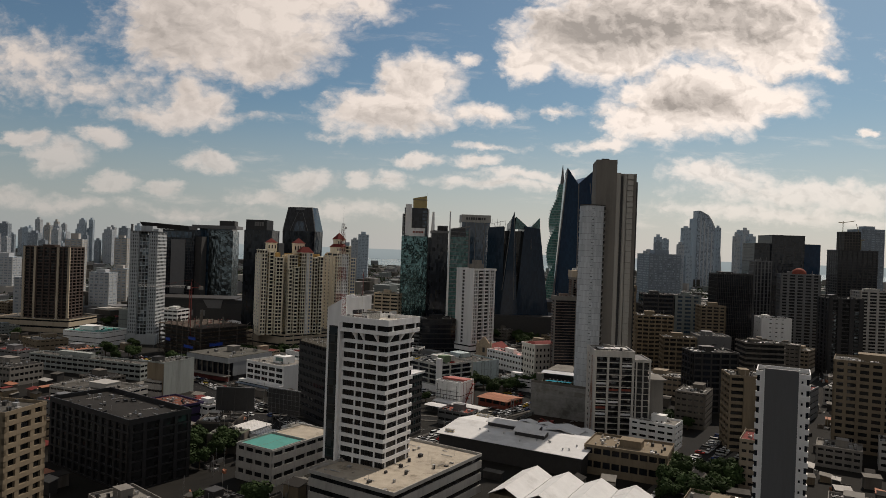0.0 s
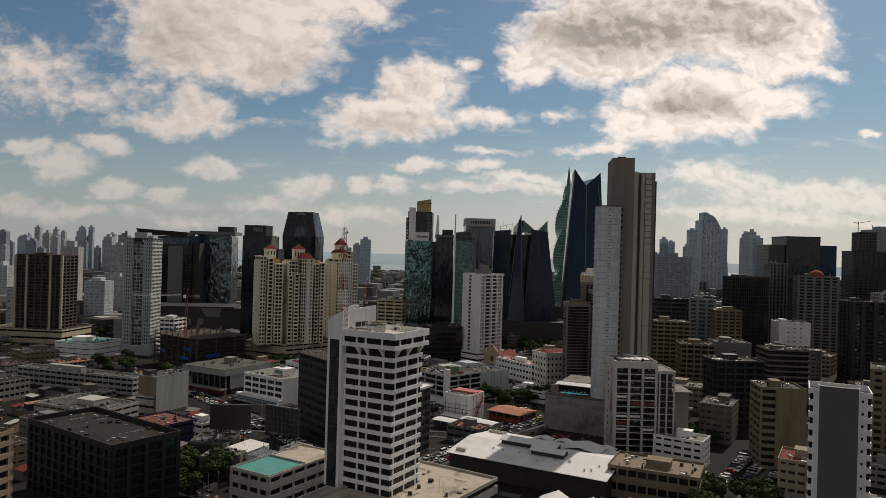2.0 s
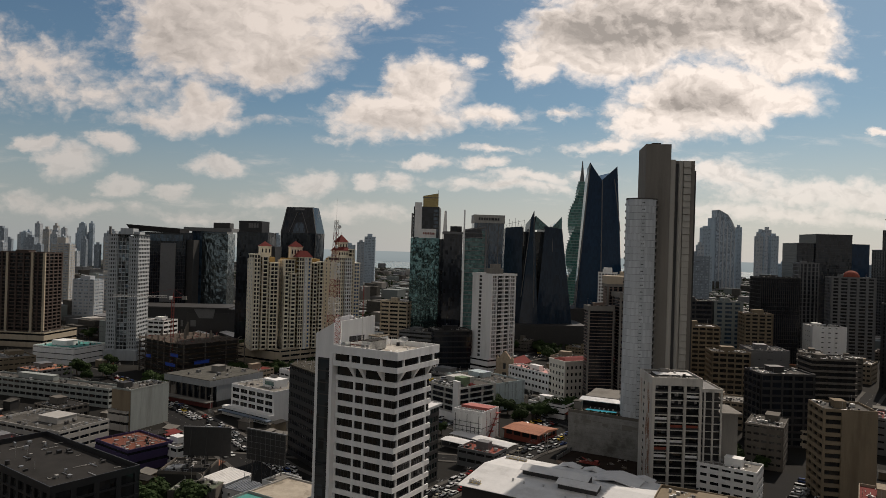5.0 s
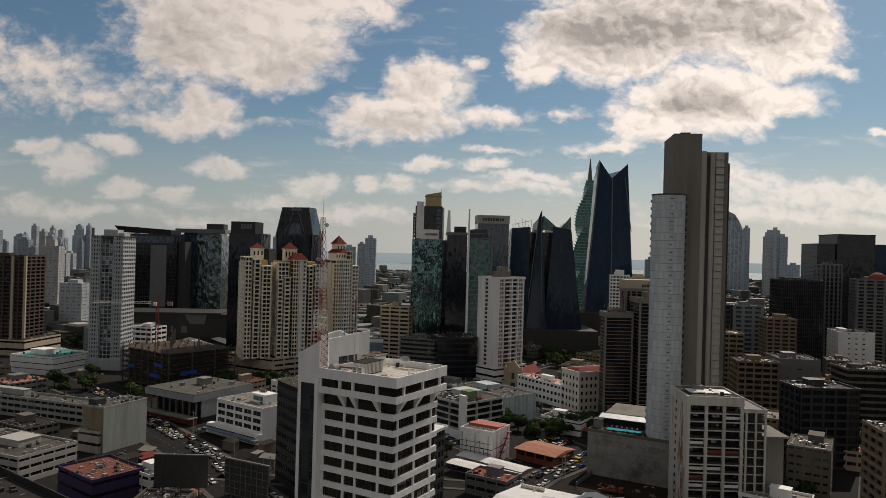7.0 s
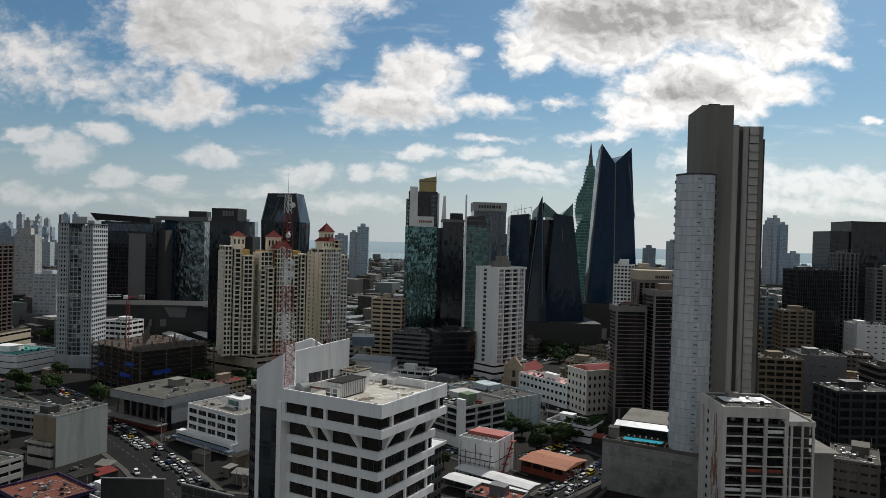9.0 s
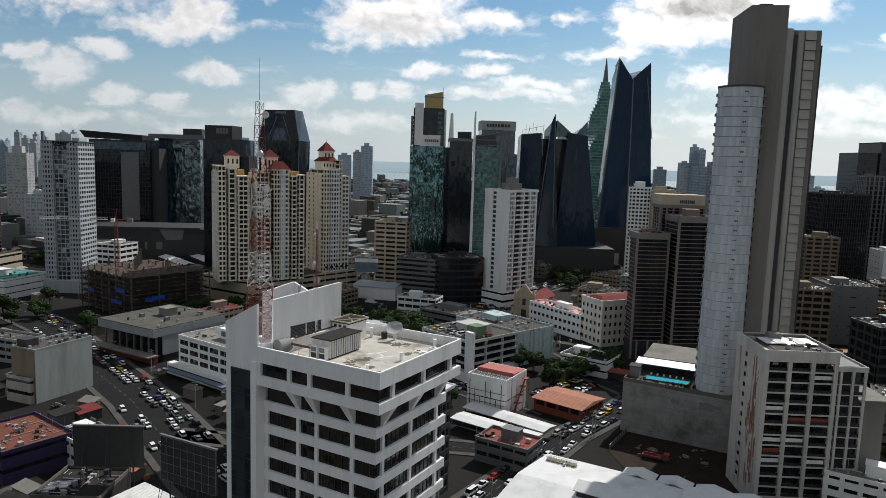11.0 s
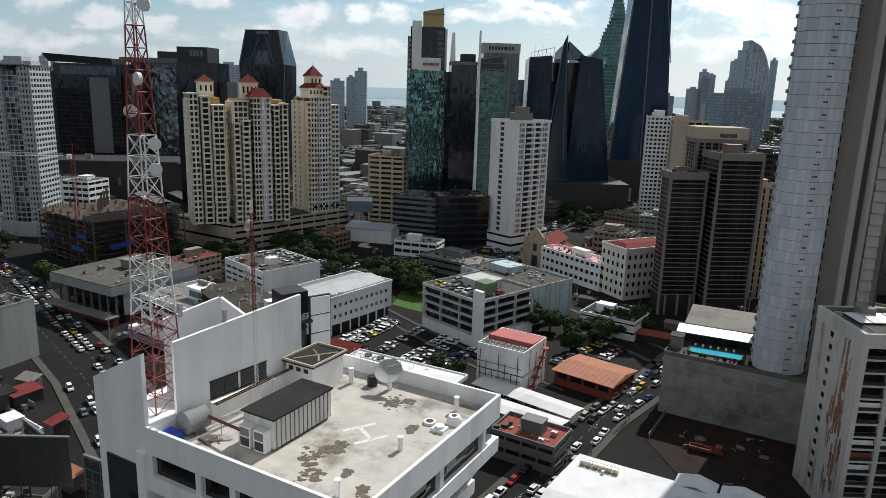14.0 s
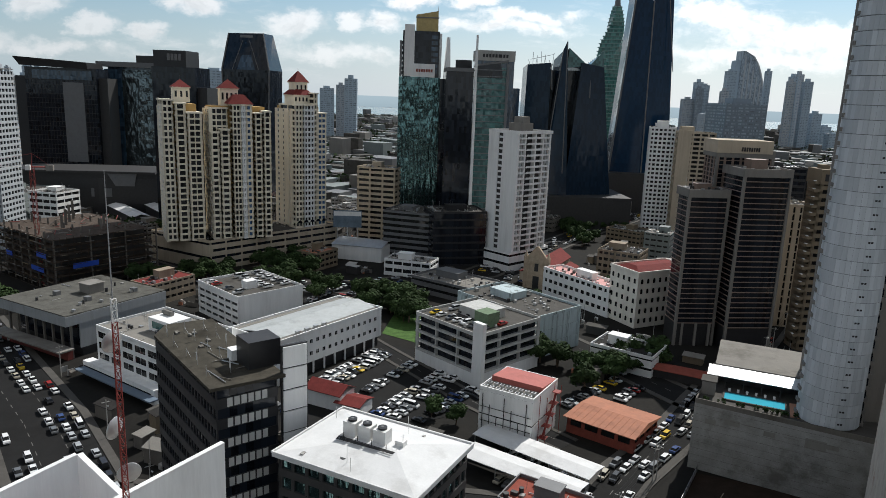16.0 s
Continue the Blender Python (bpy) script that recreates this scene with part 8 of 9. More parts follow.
block("shop_building", "small white corner block with a sign", -110, 281, -98, 272, 10, 8, 2, WHITE, G_DARK, 0.6, 0.3, 3, 2, 0.6, seed=82)
block("blank_hall", "long hall with a blank white end wall", -288, 517, -252, 505, 34, 12, 3, WHITE, G_DARK, 0.85, 0.3, roofmat=TEAL, seed=83)
block("blank_hall", "blank pale grey hall with side windows", -276, 600, -242, 598, 40, 22, 5, PALEBLUE, G_DARK, 0.95, 0.1, roofmat=GREY_ROOF, seed=84)
block("office_block", "small white office block beside the dark podium", -238, 598, -218, 592, 20, 24, 6, WHITE, G_DARK, 0.5, 0.3, 4, 3, 0.6, seed=85)
block("podium_building", "wide pale podium under the brown tower", -392, 598, -316, 586, 44, 12, 2, CREAM, G_DARK, 0.7, 0.3, seed=86, plant=False)
# garage fin, ramp and rooftop
ga, gw = site(2.5, 384, 22.6, 360)
r = thing("garage_fin", "tall plain white fin wall on the parking garage", "wall", 22.6, 360, 0, ga)
part("fin", Geo().box(-2.2, -0.8, 0, 2.2, 0.8, 22.4), WHITE, r)
r = thing("stair_core", "faded green stair core on the garage roof", "stair core", 27, 372, 17.5, ga)
part("core_wall", Geo().box(-4, -3, 0, 2, 3, 5), mat("faded_green_paint", (0.16, 0.22, 0.14), 0.85, var=0.25, stain=0.4), r)
# equipment building: pipes, condensers on its roof and red fire stair
ea, ew = site(19.5, 328, 33, 319)
r = thing("fire_stair", "red steel fire stair on the equipment building", "stair", 33, 319, 0, ea)
for k in range(5):
    part("landing", Geo().box(0.2, 4 + k * 2.2, 2.6 * k + 2, 2.4, 6.4 + k * 2.2, 2.6 * k + 2.15), REDSTEEL, r)
for k in range(4):
    part("flight", Geo().bar((1.2, 5 + k * 2.2, 2.6 * k + 2.1), (1.2, 7.2 + k * 2.2, 2.6 * k + 4.6), 0.3), REDSTEEL, r)
for x, y in ((0.3, 4), (2.3, 4), (0.3, 14.5), (2.3, 14.5)):
    part("post", Geo().bar((x, y, 0), (x, y, 14.5), 0.09), REDSTEEL, r)
for k in range(16):
    c, s = math.cos(radians(ea)), math.sin(radians(ea))
    x, y = 0.6 + (k % 8) * 1.9, 1.0 + (k // 8) * 2.6
    v = thing("condenser", "square grey roof condenser with a fan", "air conditioner", 19.5 + c * x - s * y, 328 + s * x + c * y, 14.02, ea, "equipment building condensers")
    part("casing", Geo().box(0, 0, 0, 1.2, 1.0, 0.9), STEEL, v)
    part("fan", Geo().cyl(0.6, 0.5, 0.9, 0.96, 0.38, 12), BLACK, v)
# church with carved gable front
ca, cw = site(58.6, 486.6, 70, 480)
r = thing("church", "old stone church with carved gable front and red tiled roof", "church", 58.6, 486.6, 0, ca)
claim(58.6, 486.6, ca, cw, 40)
STONE = mat("weathered_stone", (0.42, 0.34, 0.25), 0.9, var=0.3, stain=0.4, bump=0.5)
part("facade", Geo().loft([(0, 0, 0), (cw, 0, 0), (cw, 1.4, 0), (0, 1.4, 0)], [(0.6, 0, 15), (cw - 0.6, 0, 15), (cw - 0.6, 1.4, 15), (0.6, 1.4, 15)]), STONE, r, "carved stone front")
part("gable", Geo().loft([(0.6, 0, 15), (cw - 0.6, 0, 15), (cw - 0.6, 1.4, 15), (0.6, 1.4, 15)], [(cw / 2 - 0.6, 0, 21.5), (cw / 2 + 0.6, 0, 21.5), (cw / 2 + 0.6, 1.4, 21.5), (cw / 2 - 0.6, 1.4, 21.5)]), STONE, r)
for x in (0, cw - 1.6):
    part("pinnacle", Geo().box(x, -0.4, 0, x + 1.6, 1.6, 16).loft([(x, -.4, 16), (x + 1.6, -.4, 16), (x + 1.6, 1.6, 16), (x, 1.6, 16)], [(x + .7, .5, 19), (x + .9, .5, 19), (x + .9, .7, 19), (x + .7, .7, 19)]), STONE, r)
part("door_arch", Geo().box(cw / 2 - 1.6, -0.12, 0, cw / 2 + 1.6, 0.05, 6.5), BLACK, r)
part("window_arch", Geo().box(cw / 2 - 1, -0.12, 9, cw / 2 + 1, 0.05, 13), BLACK, r)
part("nave", Geo().box(1, 1.4, 0, cw - 1, 38, 10), CREAM, r)
part("nave_roof", Geo().gable(0.6, 1.4, cw - 0.6, 38.6, 10, 14.5, along="y"), TILE_RED, r, "red tiled nave roof")
for sx in (-5, cw):
    part("aisle", Geo().box(sx, 8, 0, sx + 5, 36, 6), CREAM, r)
    part("aisle_roof", Geo().loft([(sx - .3, 7.6, 6), (sx + 5.3, 7.6, 6), (sx + 5.3, 36.4, 6), (sx - .3, 36.4, 6)], [(sx + (4.8 if sx < 0 else 0), 7.6, 8), (sx + (5.3 if sx < 0 else .4), 7.6, 8), (sx + (5.3 if sx < 0 else .4), 36.4, 8), (sx + (4.8 if sx < 0 else 0), 36.4, 8)]), TILE_RED, r)

# ---------------------------------------------------------------- roofs of the shop corner below the billboards
SEAM_WHITE = mat("white_seamed_metal", (0.74, 0.73, 0.71), 0.6, var=0.12, stain=0.3, scale=0.6)
SEAM_BLUE = mat("blue_grey_seamed_metal", (0.17, 0.19, 0.215), 0.6, var=0.2, stain=0.3, scale=0.6)


def seamed(label, x1, y1, x2, y2, d, h, mt, wallmt, seams, rise=0.8):
    """Low shop with a mono-pitch sheet roof; each standing seam is a part."""
    ang, w = site(x1, y1, x2, y2)
    r = thing("shop_building", label, "building", x1, y1, 0, ang)
    claim(x1, y1, ang, w, d)
    part("shop_wall", Geo().box(0.2, 0.2, 0, w - 0.2, d - 0.2, h - 0.1), wallmt, r)
    part("sheet_roof", Geo().loft([(0, 0, h - 0.15), (w, 0, h - 0.15), (w, d, h + rise - 0.15), (0, d, h + rise - 0.15)], [(0, 0, h), (w, 0, h), (w, d, h + rise), (0, d, h + rise)]), mt, r)
    me = Geo().loft([(-0.05, 0, 0), (0.05, 0, 0), (0.05, d, rise), (-0.05, d, rise)], [(-0.05, 0, 0.09), (0.05, 0, 0.09), (0.05, d, rise + 0.09), (-0.05, d, rise + 0.09)]).mesh("seam", mt if mt is SEAM_WHITE else CHAR)
    for k in range(1, seams):
        part("seam", me, None, r, at=(w * k / seams, 0, h))
    windows_on(r, w, h, max(2, int(w / 3)), 1, 1.0, 1.0, 0.5, w - 0.5, h - 3, h - 1, "front")
    return r


seamed("low white shop with a seamed white metal roof", -77.4, 238.6, -67.2, 231.0, 12.5, 7.6, SEAM_WHITE, WHITE, 10)
seamed("low shop with a dark blue-grey ribbed metal roof", -69.8, 231.6, -58.0, 225.0, 9.4, 6.8, SEAM_BLUE, WHITE, 13, 0.6)
r = thing("shop_building", "cluttered dark flat-roofed shop with roof ducts", "building", -94, 239, 0, -3)
claim(-94, 239, -3, 17, 16)
part("shop_wall", Geo().box(0, 0, 0, 17, 17, 8.4), CHAR, r)
part("roof", Geo().box(0.2, 0.2, 8.4, 16.8, 16.8, 8.6), DARK_ROOF, r)
part("parapet", Geo().ring(0, 0, 17, 17, 8.4, 9.4, 0.25), CONC, r)
clutter(r, 17, 17, 8.6, random.Random(61), 40)
for k in range(4):
    part("roof_duct", Geo().bar((1.5, 3 + k * 1.1, 9.2), (6.5, 5.4 + k * 0.8, 9.2), 0.42, 8), STEEL if k % 2 else WHITESTEEL, r, "dented pale metal duct")
r = thing("shop_building", "rubbish-strewn green-grey flat roof of a corner shop", "building", -84.5, 222.5, 0, -8)
claim(-84.5, 222.5, -8, 15, 12)
part("shop_wall", Geo().box(0, 0, 0, 15, 12, 8.0), CONC, r)
part("roof", Geo().box(0.2, 0.2, 8.0, 14.8, 11.8, 8.2), mat("mossy_roof", (0.12, 0.135, 0.10), 0.95, var=0.4, stain=0.6, scale=0.6), r)
arc = [(2.0 + 6.5 * math.cos(radians(a)), 7.5 + 6.5 * math.sin(radians(a))) for a in range(-60, 71, 10)]
for p, q in zip(arc, arc[1:]):
    part("curved_wall", Geo().loft([(*p, 8.2), (*q, 8.2), (q[0] - 0.3, q[1], 8.2), (p[0] - 0.3, p[1], 8.2)], [(*p, 10.2), (*q, 10.2), (q[0] - 0.3, q[1], 10.2), (p[0] - 0.3, p[1], 10.2)]), CONC_L, r)
clutter(r, 15, 12, 8.2, random.Random(62), 34)
r = thing("shop_building", "white-walled flat shop with a tan roof strip", "building", -52.4, 223, 0, 56)
claim(-52.4, 223, 56, 10, 8)
part("shop_wall", Geo().box(0, -9, 0, 10, 0, 11.6), WHITE, r)
part("roof", Geo().box(0.2, -8.8, 11.6, 9.8, -0.2, 11.8), PALE_ROOF, r)
part("parapet", Geo().ring(0, -9, 10, 0, 11.6, 12.3, 0.25), WHITE, r)

# plants and furniture on the pool terrace
rp = random.Random(88)
for k in range(26):
    x, y = rp.uniform(1.0, 27.5), rp.uniform(0.6, 1.5)
    p = thing("potted_shrub", "small dark green shrub on the terrace edge", "plant", *on_podium(x, y), rp.uniform(0, 360), "terrace shrubs")
    g = leafy(rp, 0.45 + rp.random() * 0.25)
    part("leaf_clump", g, LEAF, p)
    part("pot", Geo().cyl(0, 0, 0, 0.3, 0.28, 8), CONC, p)
for k in range(6):
    p = thing("sun_lounger", "pale slatted lounger beside the pool", "lounger", *on_podium(8 + k * 2.2, 10.0), pa + 90, "pool loungers")
    part("bed", Geo().box(-0.9, -0.3, 0.25, 0.6, 0.3, 0.33), WHITESTEEL, p)
    part("backrest", Geo().loft([(0.6, -0.3, 0.25), (0.68, -0.3, 0.25), (0.68, 0.3, 0.25), (0.6, 0.3, 0.25)], [(1.1, -0.3, 0.75), (1.18, -0.3, 0.75), (1.18, 0.3, 0.75), (1.1, 0.3, 0.75)]), WHITESTEEL, p)
    part("leg_frame", Geo().box(-0.85, -0.28, 0, -0.78, 0.28, 0.25).box(0.5, -0.28, 0, 0.57, 0.28, 0.25), STEEL, p)
shed("warehouse", "long hall with a pale slanted metal roof behind the building site", -212, 652, -178, 607, 11, 8, 1.6, WHITE_ROOF, walls=CHAR, category="warehouse")
shed("warehouse", "second pale-roofed hall behind the building site", -197, 672, -167, 628, 11, 8, 1.6, WHITE_ROOF, walls=CHAR, category="warehouse")
r = thing("billboard", "blue-grey advertising board above the curved warehouse", "billboard", -43.4, 556, 0, 0)
part("panel", Geo().box(0, 0, 15, 16.5, 0.4, 25), mat("faded_blue_print", (0.14, 0.19, 0.24), 0.6, var=0.5, scale=0.25, fine=1.2), r, "faded blue printed sheet")
part("white_strip", Geo().box(0.3, -0.05, 21.8, 16.2, 0, 24.4), WHITE, r)
for x in (2, 8, 14):
    part("post", Geo().box(x, 0.4, 0, x + 0.5, 0.9, 24), STEEL, r)

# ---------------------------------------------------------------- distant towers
# distance haze is painted into these pale, bluish base colours
HAZE_TINTS = [mat("haze_tint_" + n, c, 0.8, var=0.12) for n, c in (("pale", (0.44, 0.46, 0.48)), ("cream", (0.42, 0.40, 0.37)), ("blue", (0.40, 0.48, 0.55)), ("grey", (0.42, 0.45, 0.48)), ("slate", (0.24, 0.28, 0.32)))]


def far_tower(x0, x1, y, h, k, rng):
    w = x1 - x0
    r = thing("distant_tower", ("concrete high-rise far off by the bay, paled by painted haze", "cream high-rise far off by the bay", "glass high-rise far off by the bay, blue-grey with painted haze", "high-rise far off by the bay, grey with painted haze", "slate-dark high-rise far off by the bay")[k], "skyscraper", x0, y, 0, rng.uniform(-6, 6), "distant towers")
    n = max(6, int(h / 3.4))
    storeys(r, w, w * rng.uniform(0.7, 1.0), 0, h, n, HAZE_TINTS[k], G_HAZE, 0.5, 0.5, max(2, int(w / 6)), 2, 1.4, joined=True)
    part("roof_house", Geo().box(w * 0.25, w * 0.2, h, w * 0.7, w * 0.6, h + rng.uniform(3, 8)), HAZE_TINTS[k], r)


rng = random.Random(21)
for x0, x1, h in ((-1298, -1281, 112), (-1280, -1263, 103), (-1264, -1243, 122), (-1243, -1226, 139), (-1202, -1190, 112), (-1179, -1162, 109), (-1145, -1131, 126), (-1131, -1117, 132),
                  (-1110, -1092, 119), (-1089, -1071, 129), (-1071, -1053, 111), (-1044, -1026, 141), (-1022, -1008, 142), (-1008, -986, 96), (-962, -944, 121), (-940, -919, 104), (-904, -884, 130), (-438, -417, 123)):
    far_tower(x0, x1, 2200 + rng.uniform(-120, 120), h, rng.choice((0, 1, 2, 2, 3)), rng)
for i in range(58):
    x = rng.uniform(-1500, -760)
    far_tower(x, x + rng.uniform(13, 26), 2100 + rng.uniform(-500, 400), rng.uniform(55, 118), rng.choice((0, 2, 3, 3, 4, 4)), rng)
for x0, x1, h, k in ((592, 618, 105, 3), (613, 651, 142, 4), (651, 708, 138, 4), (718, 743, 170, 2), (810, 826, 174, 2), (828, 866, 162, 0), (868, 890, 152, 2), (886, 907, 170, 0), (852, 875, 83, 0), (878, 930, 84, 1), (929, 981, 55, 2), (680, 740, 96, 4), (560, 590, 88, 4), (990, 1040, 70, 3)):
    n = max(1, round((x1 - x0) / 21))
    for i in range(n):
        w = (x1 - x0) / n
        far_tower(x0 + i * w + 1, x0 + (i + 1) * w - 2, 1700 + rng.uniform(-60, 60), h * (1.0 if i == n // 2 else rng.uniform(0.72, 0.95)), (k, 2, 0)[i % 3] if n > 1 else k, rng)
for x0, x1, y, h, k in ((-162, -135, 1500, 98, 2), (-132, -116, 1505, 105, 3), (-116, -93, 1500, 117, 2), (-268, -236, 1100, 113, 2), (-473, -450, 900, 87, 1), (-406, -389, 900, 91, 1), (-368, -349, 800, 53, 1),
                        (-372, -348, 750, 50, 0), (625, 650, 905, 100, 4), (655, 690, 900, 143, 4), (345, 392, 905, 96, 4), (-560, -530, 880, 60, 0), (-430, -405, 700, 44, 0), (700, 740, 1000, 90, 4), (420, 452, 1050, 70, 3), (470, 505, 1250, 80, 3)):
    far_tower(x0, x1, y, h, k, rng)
# sail-shaped tower by the bay, in the same painted-haze tints
r = thing("sail_tower", "pale tower with a curved sail-shaped glass edge by the bay", "skyscraper", 815, 1905, 0, 0)


def sail(z):
    return 20 + 68 * math.sqrt(max(0.0, 1 - (z / 228.0) ** 2.4))


for i in range(19):
    z0, z1 = i * 12.0, (i + 1) * 12.0
    part("sail_tier", Geo().loft([(14, 0, z0), (sail(z0), 0, z0), (sail(z0), 34, z0), (14, 34, z0)], [(14, 0, z1), (sail(z1), 0, z1), (sail(z1), 34, z1), (14, 34, z1)]), G_HAZE, r)
    part("sail_rim", Geo().loft([(sail(z0) - 3, -1.5, z0), (sail(z0) + 1, -1.5, z0), (sail(z0) + 1, 35, z0), (sail(z0) - 3, 35, z0)], [(sail(z1) - 3, -1.5, z1), (sail(z1) + 1, -1.5, z1), (sail(z1) + 1, 35, z1), (sail(z1) - 3, 35, z1)]), HAZE_TINTS[0], r)
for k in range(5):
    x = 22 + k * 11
    part("sail_fin", Geo().box(x, -1.2, 0, x + 3.2, 0.5, 215 - k * 16), HAZE_TINTS[0], r)
part("core_shaft", Geo().box(2, 4, 0, 16, 30, 205), HAZE_TINTS[2], r)

# ---------------------------------------------------------------- low city fabric
def free(x, y, rad):
    for a, b, q in CLAIMED:
        if (x - a) ** 2 + (y - b) ** 2 < (rad + q) ** 2:
            return False
    for pts, hw in ROADS:
        for p, q in zip(pts, pts[1:]):
            px, py = q[0] - p[0], q[1] - p[1]
            t = max(0, min(1, ((x - p[0]) * px + (y - p[1]) * py) / (px * px + py * py)))
            if math.hypot(x - p[0] - t * px, y - p[1] - t * py) < rad + hw:
                return False
    return True


KEEP_CLEAR = ((-12, 365, 42), (-30, 478, 24), (62, 540, 40), (150, 248, 24), (88, 585, 40), (2, 425, 16), (55, 350, 14), (92, 372, 16), (80, 280, 30))
for c_ in KEEP_CLEAR:
    CLAIMED.append(c_)
SAND = mat("sandy_plaster", (0.30, 0.25, 0.19), 0.85, var=0.2, stain=0.4, streak=True, scale=0.5)
# wall palette kept dark to stand in for cloud shade over the town
FILL_WALLS = (WHITE_DULL, SAND, BEIGE, BEIGE, GREYP, PALEBLUE, CONC_L, CONC, CONC, CHAR, CHAR)
FILL_ROOFS = (GREY_ROOF, GREY_ROOF, PALE_ROOF, GREY_ROOF, DARK_ROOF, DARK_ROOF, PALE_ROOF, RUST, TILE_RED)
WORDS = {WHITE_DULL: "weathered white", CONC: "raw concrete", CREAM: "cream", BEIGE: "beige", GREYP: "grey", SAND: "sandy", PALEBLUE: "pale blue", CONC_L: "bare concrete", CHAR: "dark grey"}
rng = random.Random(77)


def fill(xa, xb, ya, yb, tries, hmin, hmax, wmin, wmax):
    for _ in range(tries):
        x, y = rng.uniform(xa, xb), rng.uniform(ya, yb)
        w, d = rng.uniform(wmin, wmax), rng.uniform(wmin, wmax)
        rad = 0.55 * math.hypot(w, d)
        if not free(x, y, rad * 0.92):
            continue
        ang = radians(-33 + rng.choice((0, 0, 0, 8, -10)))
        h = rng.uniform(hmin, hmax) * (1.0 if rng.random() < 0.8 else 1.5)
        n = max(1, round(h / 3.3))
        wl, rf = rng.choice(FILL_WALLS), rng.choice(FILL_ROOFS)
        x1, y1 = x - math.cos(ang) * w / 2 + math.sin(ang) * d / 2, y - math.sin(ang) * w / 2 - math.cos(ang) * d / 2
        block("town_building", f"{WORDS[wl]} low town building with flat roof and small plant", x1, y1, x1 + math.cos(ang) * w, y1 + math.sin(ang) * w, d, h, n, wl, G_DARK, rng.uniform(0.5, 0.75), 0.3,
              0, 0, 0.8, roofmat=rf, parapet=rng.choice((0.4, 0.9)), seed=rng.randint(0, 9999), joined=True, group="low town buildings")


fill(-430, -150, 250, 640, 420, 6, 14, 14, 30)
fill(140, 480, 230, 700, 380, 7, 20, 14, 28)
fill(-150, 140, 400, 720, 300, 6, 12, 12, 24)
fill(-95, -30, 80, 250, 90, 5, 9, 10, 22)
fill(30, 260, 60, 240, 160, 6, 14, 12, 24)
fill(-260, -95, 120, 290, 120, 7, 16, 14, 26)
fill(-700, -430, 450, 900, 130, 7, 18, 18, 34)
fill(480, 760, 600, 1000, 100, 8, 22, 18, 34)

# sheds, lean-tos, yard walls and odds and ends between the buildings, too many to count
g, g2 = Geo(), Geo()
rng = random.Random(63)
for _ in range(5200):
    x, y = rng.uniform(-430, 470), rng.uniform(70, 720)
    if abs(x) > 0.72 * (y + 90) or not free(x, y, 3.2):
        continue
    a = radians(-33 + rng.choice((0, 0, 90, 12)))
    c, q = math.cos(a), math.sin(a)
    w, d, h = rng.uniform(3, 9), rng.uniform(2.5, 6), rng.uniform(2.4, 5.2)

    def at(i, j, k):
        return (x + c * i - q * j, y + q * i + c * j, k)
    if rng.random() < 0.55:
        sl, rise = rng.choice((0, 0, 1, 1, 2, 2, 3, 4, 5)), rng.uniform(0.2, 1.1)
        low = [at(-w / 2, -d / 2, 0), at(w / 2, -d / 2, 0), at(w / 2, d / 2, 0), at(-w / 2, d / 2, 0)]
        g.loft(low, [(p_[0], p_[1], h) for p_ in low], rng.choice((6, 6, 7, 8)))
        e = 0.35
        lo = [at(-w / 2 - e, -d / 2 - e, h), at(w / 2 + e, -d / 2 - e, h), at(w / 2 + e, d / 2 + e, h + rise), at(-w / 2 - e, d / 2 + e, h + rise)]
        g.loft(lo, [(p_[0], p_[1], p_[2] + 0.15) for p_ in lo], sl)
    else:
        for _ in range(rng.randint(2, 5)):
            i, j, k = rng.uniform(-4, 4), rng.uniform(-4, 4), rng.random()
            if k < 0.35:
                ln = rng.uniform(2, 7)
                lo = [at(i, j, 0), at(i + ln, j, 0), at(i + ln, j + 0.2, 0), at(i, j + 0.2, 0)]
                g2.loft(lo, [(p_[0], p_[1], 1.9) for p_ in lo], rng.choice((0, 1, 2)))
            elif k < 0.85:
                sx, sy = rng.uniform(0.5, 2.2), rng.uniform(0.5, 1.6)
                lo = [at(i, j, 0), at(i + sx, j, 0), at(i + sx, j + sy, 0), at(i, j + sy, 0)]
                g2.loft(lo, [(p_[0], p_[1], rng.uniform(0.6, 1.8)) for p_ in lo], rng.choice((0, 1, 2, 3, 4)))
            else:
                g2.bar(at(i, j, 0), at(i, j, rng.uniform(5, 9)), 0.09, 5, 1)
tagged(new("small_sheds", g.mesh("small_sheds", GREY_ROOF, PALE_ROOF, DARK_ROOF, RUST, TILE_RED, WHITE_DULL, CONC, BEIGE, CHAR)), "jumble of small sheds and lean-tos with weathered roofs", "sheds", kind="stuff")
tagged(new("yard_clutter", g2.mesh("yard_clutter", CONC, STEEL, CHAR, WHITE_DULL, RUST)), "yard walls, crates and poles strewn between the buildings", "clutter", kind="stuff")

# far low roofs, too small to count
g = Geo()
rng = random.Random(5)
slots = []
for _ in range(5200):
    y = 720 + 2250 * rng.random() ** 1.3
    x = rng.uniform(-0.72, 0.72) * y
    w, d, h = rng.uniform(12, 34), rng.uniform(12, 30), rng.uniform(4, 12) * (1 if rng.random() < 0.9 else 2.4)
    if not free(x, y, 4):
        continue
    s = rng.choice((0, 1, 1, 2, 3, 3, 1, 4) if rng.random() < 0.5 else (1, 3, 2))
    a = radians(-33 + rng.uniform(-8, 8))
    c, q = math.cos(a), math.sin(a)
    P = [(x + c * i * w / 2 - q * j * d / 2, y + q * i * w / 2 + c * j * d / 2) for i, j in ((-1, -1), (1, -1), (1, 1), (-1, 1))]
    g.prism(P, 0, h, s)
